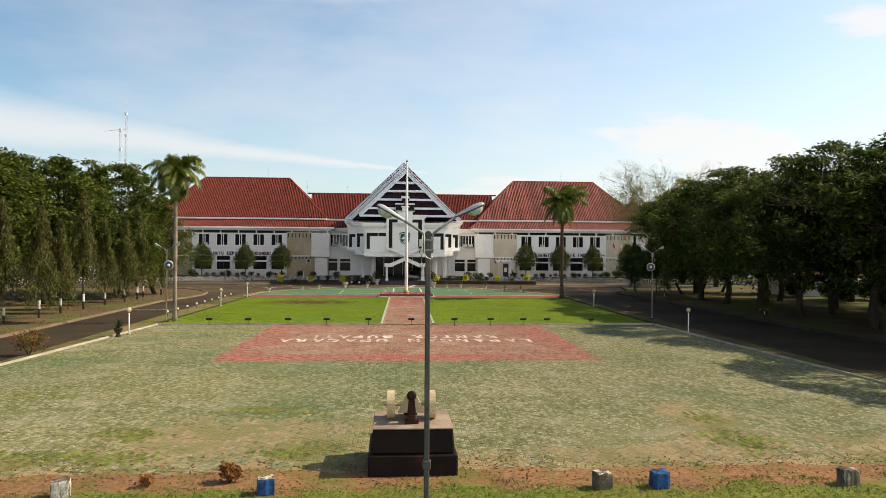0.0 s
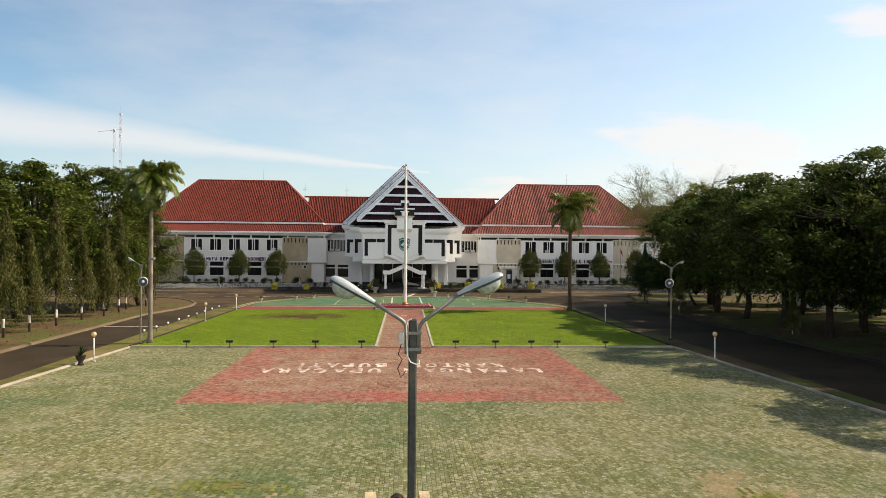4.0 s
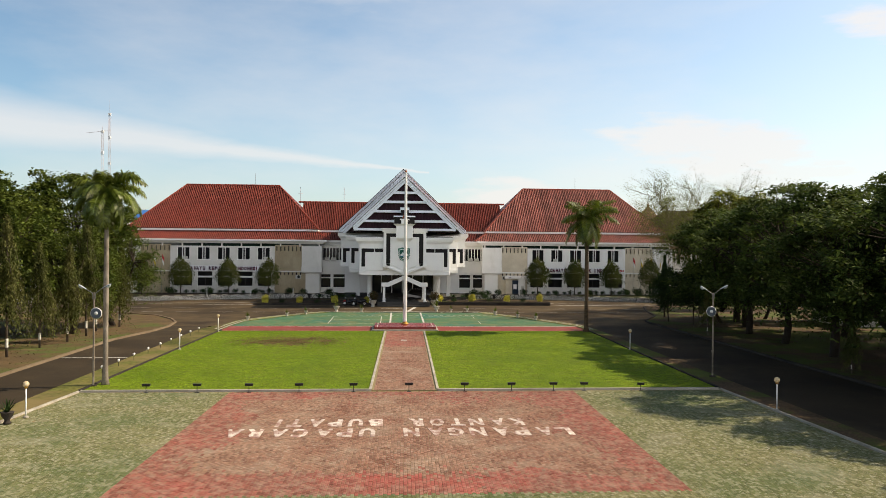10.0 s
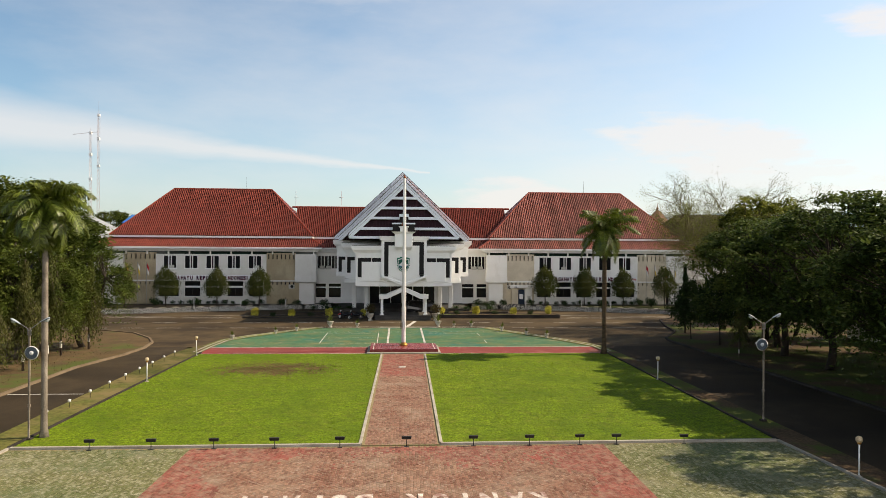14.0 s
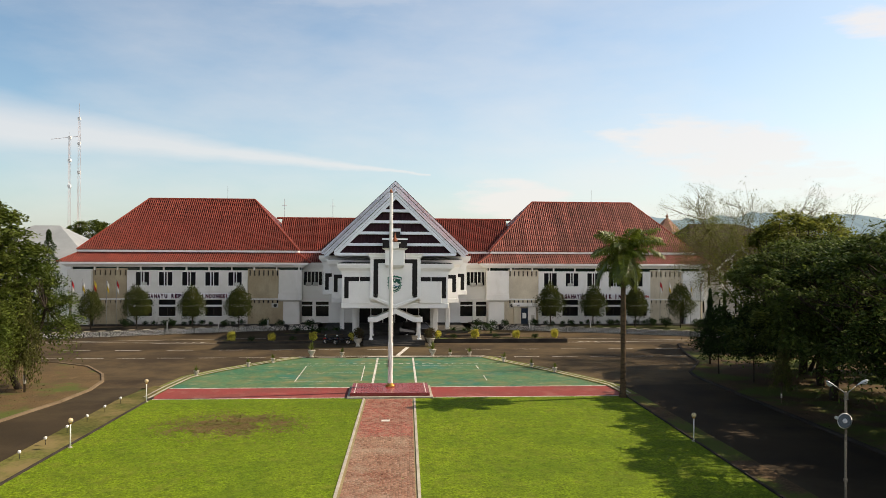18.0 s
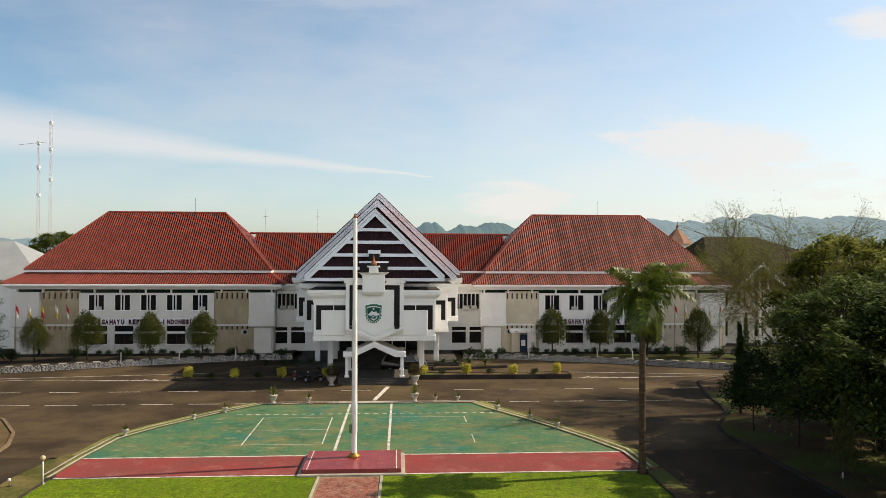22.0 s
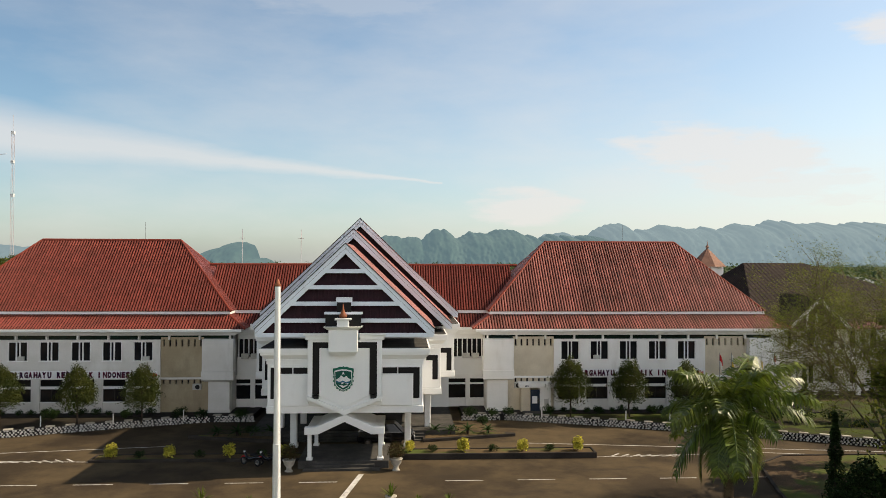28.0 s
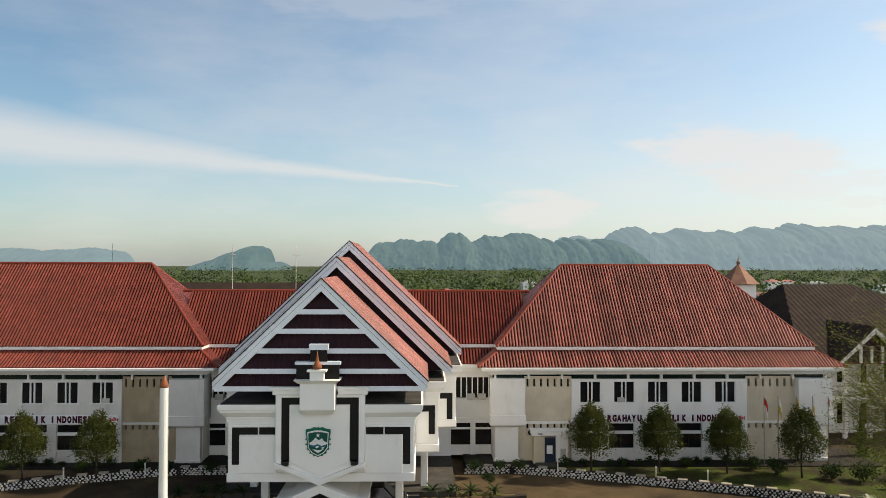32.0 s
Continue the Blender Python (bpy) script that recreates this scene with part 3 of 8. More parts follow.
def part(name, geo, material, parent, label="", smooth=False, bevel=0.0):
    off = ORIGIN[parent.name]
    ob = new(name, mesh_of(name, geo, material, off, smooth, bevel))
    ob.parent = parent
    ORIGIN[ob.name] = off
    return tagged(ob, label)


def single(name, geo, material, label, category, group="", kind="", smooth=False, bevel=0.0):
    """A thing, or a piece of the setting, of one mesh in world places."""
    ob = new(name, mesh_of(name, geo, material, (0, 0, 0), smooth, bevel))
    ORIGIN[ob.name] = Vector((0, 0, 0))
    return tagged(ob, label, category, group, kind)


def arrays(name, verts, faces, material):
    """A mesh from numpy arrays of places and of equal-sized faces."""
    me = bpy.data.meshes.new(name)
    me.from_pydata(verts.tolist(), [], faces.tolist())
    me.materials.append(material)
    me.update()
    return me


def leaves(rng, centres, size, droop=0.0, narrow=0.5, up=0.3):
    """Folded two-triangle leaves at the centres: verts and quads."""
    n = len(centres)
    d = rng.normal(size=(n, 3))
    d[:, 2] = d[:, 2] * 0.6 - droop * 2.2
    d /= np.linalg.norm(d, axis=1)[:, None]
    s = rng.normal(size=(n, 3))
    s[:, 2] *= 1 - up
    s -= (s * d).sum(1)[:, None] * d
    s /= np.linalg.norm(s, axis=1)[:, None] + 1e-9
    w = size * (0.6 + 0.8 * rng.random(n))[:, None]
    a = centres - d * w * 0.5
    b = centres + s * w * narrow * 0.5
    c = centres + d * w * 0.5
    e = centres - s * w * narrow * 0.5
    v = np.stack([a, b, c, e], 1).reshape(-1, 3)
    f = np.arange(4 * n).reshape(-1, 4)
    return v, f


def ball_points(rng, n, centre, radii, hollow=0.55):
    d = rng.normal(size=(n, 3))
    d /= np.linalg.norm(d, axis=1)[:, None]
    r = hollow + (1 - hollow) * rng.random(n) ** 0.6
    r *= 0.85 + 0.3 * rng.random(n)
    return np.array(centre) + d * r[:, None] * np.array(radii)


def pave(v):
    """The middle line of the parade ground leans slightly against the building: its x at depth v."""
    return -0.38 + 0.0185 * (v + 48.0)


def slope(geo, p0, p1, q0, q1, pitch=0.25, course=60.0, lift=0.11, step=0.0):
    """A pantile slope: eave p0-p1, top q0-q1; rows of half-round tiles stepped course by course over a plain deck."""
    p0, p1, q0, q1 = map(Vector, (p0, p1, q0, q1))
    e = (p1 - p0).normalized()
    L = (p1 - p0).length
    h = (q0 - p0) - (q0 - p0).dot(e) * e
    H = h.length
    h.normalize()
    nrm = e.cross(h).normalized()
    if nrm.z < 0:
        nrm = -nrm
    a, b = (q0 - p0).dot(e), (q1 - p0).dot(e)
    n = int(L / pitch)
    for i in range(n):
        s = (i + 0.5) * L / n
        top = H
        if a > 1e-4:
            top = min(top, s / a * H)
        if L - b > 1e-4:
            top = min(top, (L - s) / (L - b) * H)
        w = 0.32 * L / n
        k = max(1, int(math.ceil(top / course)))
        for j in range(k):
            lo, hi = j * course, min((j + 1) * course + 0.02, top)
            if hi - lo < 0.05:
                continue
            A, B = p0 + e * s + h * lo, p0 + e * s + h * hi
            vs = []
            for P, up in ((A, lift), (B, lift - step)):
                vs += [P - e * w, P - e * w * 0.5 + nrm * up, P + e * w * 0.5 + nrm * up, P + e * w]
            geo.add(vs, [(0, 1, 5, 4), (1, 2, 6, 5), (2, 3, 7, 6), (0, 3, 2, 1)])
    return geo


def roof(parent, material, p0, p1, q0, q1, *rest, **opts):
    """A roof slope: its deck, and on it the rows of tiles."""
    deck = [p0, p1, q1, q0] if (Vector(q1) - Vector(q0)).length > 0.02 else [p0, p1, q0]
    sl = part("roof_slope", Geo().add(deck, [tuple(range(len(deck)))]), M_DECK if material is M_TILE_PALE or material is M_TILE else material, parent)
    tagged(part("tiling", slope(Geo(), p0, p1, q0, q1, *rest, **opts), material, sl), kind="stuff")
    return sl


def words(text, material, m, height, parent=None, width=None, deep=0.01, name="lettering", label="", bold=0.03):
    """Text as a mesh, its lower left corner at the pose m."""
    cu = bpy.data.curves.new(name, "FONT")
    cu.body, cu.size, cu.extrude, cu.resolution_u, cu.offset = text, height / 0.72, deep, 2, bold * height
    tmp = new(name, cu)
    bpy.context.view_layer.update()
    me = bpy.data.meshes.new_from_object(tmp.evaluated_get(bpy.context.evaluated_depsgraph_get()))
    bpy.data.objects.remove(tmp)
    bpy.data.curves.remove(cu)
    xs = [v.co.x for v in me.vertices]
    if width:
        k = width / (max(xs) - min(xs))
        for v in me.vertices:
            v.co.x *= k
    me.materials.clear()
    me.materials.append(material)
    ob = new(name, me)
    if parent:
        ob.parent = parent
        m = Matrix.Translation(-ORIGIN[parent.name]) @ m
    ob.matrix_basis = m
    return tagged(ob, label)


# ---- ground ----
g = Geo()
R = 4200
g.add([(R * math.cos(a * math.pi / 24), R * math.sin(a * math.pi / 24), -0.08) for a in range(48)], [tuple(range(48))])
single("ground", g, M_GROUND, "green and brown open country reaching the horizon", "ground", kind="structure")

g = Geo()
g.box(-140, 140, -46, 60, -0.3, 0.0)
single("road", g, M_ASPHALT, "grey-brown worn asphalt forecourt", "road", kind="structure")
# Both side roads take the asphalt darkened in colour for tree shade.
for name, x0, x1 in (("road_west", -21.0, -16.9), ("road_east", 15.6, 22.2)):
    single(name, Geo().box(x0, x1, -135, -46, -0.3, 0.0), M_ASPHALT_SHADE, "asphalt side road beside the parade ground, tree shade put into its dark colour", "road", kind="structure")

# wooded strips of earth on both sides
g = Geo()
g.prism_z([(-140, -135), (-21.0, -135), (-21.0, -56), (-20.5, -53), (-20.05, -50.6), (-19.85, -46.7), (-20.3, -43.4), (-21.4, -40.6), (-24, -36.8), (-27.2, -34.8), (-140, -34)], -0.2, 0.06)
single("earth_strip_west", g, M_EARTH, "bare brown earth with thin grass under the trees", "ground", kind="structure")
g = Geo()
g.prism_z([(22.2, -135), (140, -135), (140, -22), (31, -22), (28.4, -24), (26.6, -30), (25.4, -36), (23.8, -39), (22.6, -41), (22.2, -43)], -0.2, 0.06)
single("earth_strip_east", g, M_EARTH_SHADE, "brown earth with grass patches under the trees, shade put into its colour", "ground", kind="structure")
for name, pts in (("kerb_west", [(-21.05, -118), (-21.05, -56), (-20.55, -53), (-20.1, -50.6), (-19.9, -46.7), (-20.35, -43.4), (-21.45, -40.6), (-24, -36.75), (-27.2, -34.75), (-60, -34.45)]),
                  ("kerb_east", [(22.15, -118), (22.15, -43), (22.55, -41), (23.75, -38.95), (25.35, -36), (26.55, -30), (28.35, -23.95), (31, -21.9), (70, -21.9)])):
    g = Geo()
    for (xa, ya), (xb, yb) in zip(pts, pts[1:]):
        d = Vector((xb - xa, yb - ya, 0))
        n = Vector((-d.y, d.x, 0)).normalized() * 0.09
        g.prism_z([(xa - n.x, ya - n.y), (xb - n.x, yb - n.y), (xb + n.x, yb + n.y), (xa + n.x, ya + n.y)], -0.1, 0.13)
    single(name, g, M_KERBE if name == "kerb_west" else M_KERBD, "worn earth-stained low concrete road kerb", "kerb", kind="structure")

# verges beside the parade ground
def edge_w(v):
    return pave(v) - 14.5 - 0.05 * max(0, -75 - v)


def edge_e(v):
    return pave(v) + 14.95 + 0.055 * max(0, -75 - v)


VS = [-135, -120, -106, -98, -90, -82, -75.3, -60, -49.6]
g = Geo()
for va, vb in zip(VS, VS[1:]):
    g.prism_z([(-16.95, va), (edge_w(va) - 0.1, va), (edge_w(vb) - 0.1, vb), (-16.95, vb)], -0.2, 0.045)
g.prism_z([(-16.95, -49.6), (-15.1, -49.6), (-15.6, -45.8), (-16.2, -45.4)], -0.2, 0.045)
single("verge_west", g, M_DRYGRASS, "dry yellow-green grass verge beside the road", "verge", kind="structure")
g = Geo()
for va, vb in zip(VS, VS[1:]):
    g.prism_z([(edge_e(va) + 0.1, va), (max(15.65, edge_e(va) + 0.35), va), (max(15.65, edge_e(vb) + 0.35), vb), (edge_e(vb) + 0.1, vb)], -0.2, 0.045)
# Verge takes the earth with tree shade in its colour.
single("verge_east", g, M_EARTH_SHADE, "narrow dry grass verge, tree shade put into its colour", "verge", kind="structure")
def wavy(x0, x1, ya, yb, amp, seed, step=0.3):
    """A strip from ya to yb whose two long edges waver."""
    n = int((x1 - x0) / step)
    xs = [x0 + (x1 - x0) * i / n for i in range(n + 1)]
    lo = [(x, ya + (amp * noise.noise(Vector((x * 0.9, seed, 0))) if ya > -130 else 0)) for x in xs]
    hi = [(x, yb + amp * noise.noise(Vector((x * 0.9, seed + 5, 0))) + 0.4 * amp * noise.noise(Vector((x * 3.1, seed, 2)))) for x in xs]
    return lo + hi[::-1]


single("front_verge", Geo().prism_z(wavy(-16.9, 16.4, -135, -105.8, 0.55, 3.0), -0.2, 0.035), M_VERGE, "rough green grass in front of the parade ground", "verge", kind="structure")
single("bare_strip", Geo().prism_z(wavy(-15.9, 16.25, -106.6, -104.55, 0.5, 11.0), -0.2, 0.029), M_EARTHR, "bare reddish earth strip along the pavement's end", "ground", kind="structure")

# kerbs of parade ground and lawn
g, gk = Geo(), Geo()
for va, vb in zip(VS[2:], VS[3:]):
    for e in (edge_w, edge_e):
        s = -0.1 if e is edge_w else 0.1
        a, b = sorted((0, s))
        (g if va < -75.5 else gk).prism_z([(e(va) + a, va), (e(va) + b, va), (e(vb) + b, vb), (e(vb) + a, vb)], -0.1, 0.09 if va < -75.5 else 0.13)
single("kerb_lawn_sides", gk, M_KERBD, "dark mossy kerb along the lawn's sides", "kerb", kind="structure")
single("kerb_plaza", g, M_KERB, "low whitewashed kerb along the parade ground", "kerb", kind="structure")
g = Geo()
for ua, ub in ((-14.5, -1.55), (1.55, 14.95)):
    g.box(pave(-75.3) + ua, pave(-75.3) + ub, -75.38, -75.24, -0.1, 0.11)
single("kerb_lawn", g, M_KERB, "low whitewashed kerb at the lawn's front edge", "kerb", kind="structure")

# lawn on both sides of the walk
lawns = []
for name, ua, ub in (("lawn_west", -14.5, -1.62), ("lawn_east", 1.62, 14.95)):
    g = Geo()
    g.prism_z([(pave(-75.24) + ua, -75.24), (pave(-75.24) + ub, -75.24), (pave(-50.2) + ub, -50.2), (pave(-50.2) + ua, -50.2)], -0.2, 0.06)
    lawns.append(single(name, g, M_LAWN_S, "bright green mown lawn with dry patches", "lawn", kind="structure"))
rng = np.random.default_rng(4)
n = 110000
u = rng.uniform(-14.5, 14.95, n)
u = u[np.abs(u) > 1.68]
v = rng.uniform(-75.2, -50.3, len(u))
bald = ((u + 8.2) / 2.6) ** 2 + ((v + 56.8) / 2.4) ** 2
keep = rng.random(len(u)) > np.clip(1.35 - bald, 0, 0.8)
u, v = u[keep], v[keep]
x = pave(v) + u
k = len(x)
ang, hgt, wid = rng.uniform(0, np.pi, k), rng.uniform(0.010, 0.028, k), rng.uniform(0.010, 0.022, k)
lean = rng.normal(0, 0.022, (k, 2))
c, s = np.cos(ang) * wid, np.sin(ang) * wid
z0 = np.full(k, 0.055)
P = np.stack([np.stack([x - c, v - s, z0], 1), np.stack([x + c, v + s, z0], 1), np.stack([x + c * 0.5 + lean[:, 0], v + s * 0.5 + lean[:, 1], z0 + hgt], 1),
              np.stack([x - c * 0.6 + lean[:, 0], v - s * 0.6 + lean[:, 1], z0 + hgt * 0.8], 1)], 1).reshape(-1, 3)
tagged(new("lawn_grass", arrays("lawn_grass", P, np.arange(4 * k).reshape(-1, 4), M_GRASS)), "short bright green blades of the mown lawn", "grass", kind="stuff")

# worn brown patch in the west lawn: dead blades and crumbs of soil, thinning outwards
bp_r = np.random.default_rng(3)
q = np.stack([-8.7 + bp_r.normal(0, 1.6, 15000), -57.0 + bp_r.normal(0, 1.2, 15000)], 1)
lump = np.array([noise.noise(Vector((a * 0.8, b * 0.8, 2.0))) for a, b in q])
q = q[(lump + bp_r.normal(0, 0.25, len(q)) > -0.12) & (np.abs(q[:, 0] + 8.7) < 4.2)]
v, f = leaves(bp_r, np.column_stack([q, np.full(len(q), 0.066) + bp_r.uniform(0, 0.012, len(q))]), 0.13, 0.0, 0.6, 0.9)
v[:, 2] = 0.066 + (v[:, 2] - 0.066) * 0.25 + 0.006
tagged(new("worn_lawn_patch", arrays("worn_lawn_patch", v, f, M_WORN)), "dead brown blades and soil in a worn patch of the lawn", "grass", kind="stuff")

# walk between the lawns: kerbs
g = Geo()
for s in (-1, 1):
    a, b = sorted((s * 1.5, s * 1.62))
    g.prism_z([(pave(-75.2) + a, -75.2), (pave(-75.2) + b, -75.2), (pave(-50.3) + b, -50.3), (pave(-50.3) + a, -50.3)], -0.1, 0.1)
single("kerb_walk", g, M_KERB, "worn white kerb along the red walk", "kerb", kind="structure")

# ---- painted court in front of the building ----
COURT = [(-15.0, -46.4), (-14.6, -42.2), (-13.2, -39.4), (-11.3, -36.6), (-9.2, -33.8), (-7.8, -32.3), (7.5, -32.3), (8.6, -34.6), (10.5, -37.8), (12.0, -40.6), (13.6, -43.9), (14.6, -46.4)][::-1]
g = Geo()
g.prism_z(COURT, -0.1, 0.020)
single("court", g, M_COURT, "green painted games court with worn patches", "court", kind="structure")
g = Geo()
g.prism_z([(-15.1, -50.0), (14.65, -50.0), (14.6, -46.4), (-15.0, -46.4)], -0.1, 0.020)
single("court_band", g, M_COURTR, "dark red painted band in front of the court", "pavement", kind="structure")
g = Geo()


def stripe(xa, ya, xb, yb, w=0.09, z=0.026, geo=None):
    d = Vector((xb - xa, yb - ya, 0))
    nn = Vector((-d.y, d.x, 0)).normalized() * w / 2
    (geo or g).prism_z([(xa - nn.x, ya - nn.y), (xb - nn.x, yb - nn.y), (xb + nn.x, yb + nn.y), (xa + nn.x, ya + nn.y)], z - 0.004, z)


for xs in (-1.62, 1.4):
    stripe(xs + 0.0, -46.4, xs + 0.12, -32.4, 0.16)
stripe(-15.0, -46.35, 14.6, -46.35, 0.14)
stripe(-15.1, -49.95, 14.65, -49.95, 0.14)
for xs in (-7.07, -2.45):
    stripe(xs, -43.9, xs, -36.8, 0.07)
for ys in (-43.9, -36.8, -40.3):
    stripe(-7.07, ys, -2.45, ys, 0.035)
stripe(6.5, -43.9, 6.5, -41.9, 0.06)
stripe(6.5, -38.6, 6.5, -36.8, 0.06)
stripe(2.1, -36.9, 6.5, -36.9, 0.03)
i = -9.0
while i < 8.8:
    stripe(i, -35.75, i + 0.30, -35.75, 0.13)
    i += 0.62
single("court_lines", g, M_LINE, "worn white lines painted on the court", "marking", kind="structure")
g = Geo()
out = [(-15.15, -50.0)] + COURT[::-1] + [(14.75, -50.0)]
for (xa, ya), (xb, yb) in zip(out, out[1:]):
    stripe(xa, ya, xb, yb, 0.16, 0.11, g)
    g2 = 1.0 + 0.35 / 15
    stripe(xa * g2, ya + 0.32, xb * g2, yb + 0.32, 0.12, 0.13, g)
single("court_kerb", g, M_KERB, "double whitewashed kerb round the court", "kerb", kind="structure")
g = Geo()
g.box(-2.4, 3.2, -32.2, -31.5, -0.1, 0.06)
single("court_step", g, M_KERB, "pale concrete step at the court's far edge", "step", kind="structure")
# grass rim outside the court
g = Geo()
for (xa, ya), (xb, yb) in zip(out, out[1:]):
    if abs((xa + xb) / 2) > 7.7:
        s = 1 if xa > 0 else -1
        g.prism_z([(xa, ya), (xb, yb), (xb + s * 0.9, yb + 0.7), (xa + s * 0.9, ya + 0.7)] if s < 0 else [(xa, ya), (xa + 0.9, ya + 0.7), (xb + 0.9, yb + 0.7), (xb, yb)], -0.1, 0.03)
single("court_verge", g, M_MOSS, "mossy yellow-green rim outside the court kerb", "verge", kind="structure")

# road markings
g = Geo()
for y, x0, x1, step, dash in ((-31.9, -44, 44, 3.4, 2.3), (-26.8, -44, 44, 4.6, 2.4)):
    i = x0
    while i < x1:
        if not (y > -30 and -1.5 < i < 3):
            stripe(i, y, i + dash, y, 0.10, 0.008)
        i += step
for s in (-1, 1):
    stripe(s * 13.5, -21.8, s * 30, -20.8, 0.10, 0.008)
    stripe(s * 30, -20.8, s * 52, -25.0, 0.10, 0.008)
    stripe(s * 13.5, -17.4, s * 40, -21.0, 0.10, 0.008)
    for q in range(7):
        stripe(s * (18.6 + q * 0.75), -21.55, s * (19.5 + q * 0.75), -21.55 + 0.12 * (7 - q), 0.13, 0.008)
stripe(0.2, -31.0, 1.2, -25.2, 0.35, 0.008)
stripe(-20.9, -64.5, -17.1, -64.5, 0.12, 0.008)
single("road_marking", g, M_LINE, "faded white lines on the asphalt", "marking", kind="structure")

# ---- raised terrace with its white stone wall before the wings ----
def rim(x):
    """The y of the stone wall at x."""
    return -9.2 - 8.6 * max(0.0, (abs(x) - 12.5) / 23.0) ** 1.15


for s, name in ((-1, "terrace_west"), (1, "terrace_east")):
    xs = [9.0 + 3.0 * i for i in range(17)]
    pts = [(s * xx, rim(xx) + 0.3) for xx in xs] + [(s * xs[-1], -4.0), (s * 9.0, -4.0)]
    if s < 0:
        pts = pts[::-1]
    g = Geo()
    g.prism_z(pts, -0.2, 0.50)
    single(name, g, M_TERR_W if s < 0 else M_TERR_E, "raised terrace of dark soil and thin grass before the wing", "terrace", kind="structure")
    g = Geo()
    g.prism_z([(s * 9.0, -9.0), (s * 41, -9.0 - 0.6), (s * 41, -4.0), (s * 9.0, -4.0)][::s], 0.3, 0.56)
    single(name.replace("terrace", "apron"), g, M_APRON, "stained concrete walk along the wing, shade put into its dark colour", "pavement", kind="structure")
rng = np.random.default_rng(9)
for s in (-1, 1):
    xs = np.arange(9.0, 54.0, 1.0)
    core = Geo()
    for xa, xb in zip(xs, xs[1:]):
        ya, yb = rim(xa), rim(xb)
        core.prism_z([(s * xa, ya), (s * xb, yb), (s * xb, yb + 0.32), (s * xa, ya + 0.32)][::s], -0.1, 0.56)
    wall = single("stone_wall_" + ("west" if s < 0 else "east"), core, M_STONEB, "low retaining wall of white-painted stones in black mortar", "wall", kind="structure")
    st = Geo()
    xx = 9.0
    while xx < 53:
        for zz in (0.07, 0.21, 0.35, 0.49):
            r = rng.uniform(0.075, 0.112)
            cx, cz = xx + rng.uniform(-0.06, 0.06) + (0.12 if zz in (0.21, 0.49) else 0), zz + rng.uniform(-0.02, 0.02)
            cy = rim(cx)
            ring = [(s * (cx + r * 1.15 * math.cos(a) * rng.uniform(0.8, 1.15)), cy - 0.012, cz + r * 0.78 * math.sin(a) * rng.uniform(0.8, 1.15)) for a in np.linspace(0, 2 * math.pi, 7)[:-1]]
            mid = [(s * cx + (p[0] - s * cx) * 0.75, cy - 0.035, cz + (p[2] - cz) * 0.75) for p in ring]
            st.add(ring + mid, [tuple(range(6, 12))] + [(i, (i + 1) % 6, (i + 1) % 6 + 6, i + 6) for i in range(6)])
        xx += 0.25
    stones = part("stones", st, M_STONEW, wall)
    tagged(stones, kind="stuff")
    xx, cap = 9.4, None
    blk = Geo().box(-0.34, 0.34, -0.2, 0.2, 0.0, 0.1)
    me = mesh_of("coping_block", blk, M_KERB, bevel=0.02)
    while xx < 53:
        ob = new("coping_block", me)
        ob.parent = wall
        ob.matrix_basis = pose(s * xx, rim(xx) + 0.14, 0.56, 0, 0, -s * math.degrees(math.atan((rim(xx) - rim(xx + 0.5)) / 0.5)))
        xx += 1.35


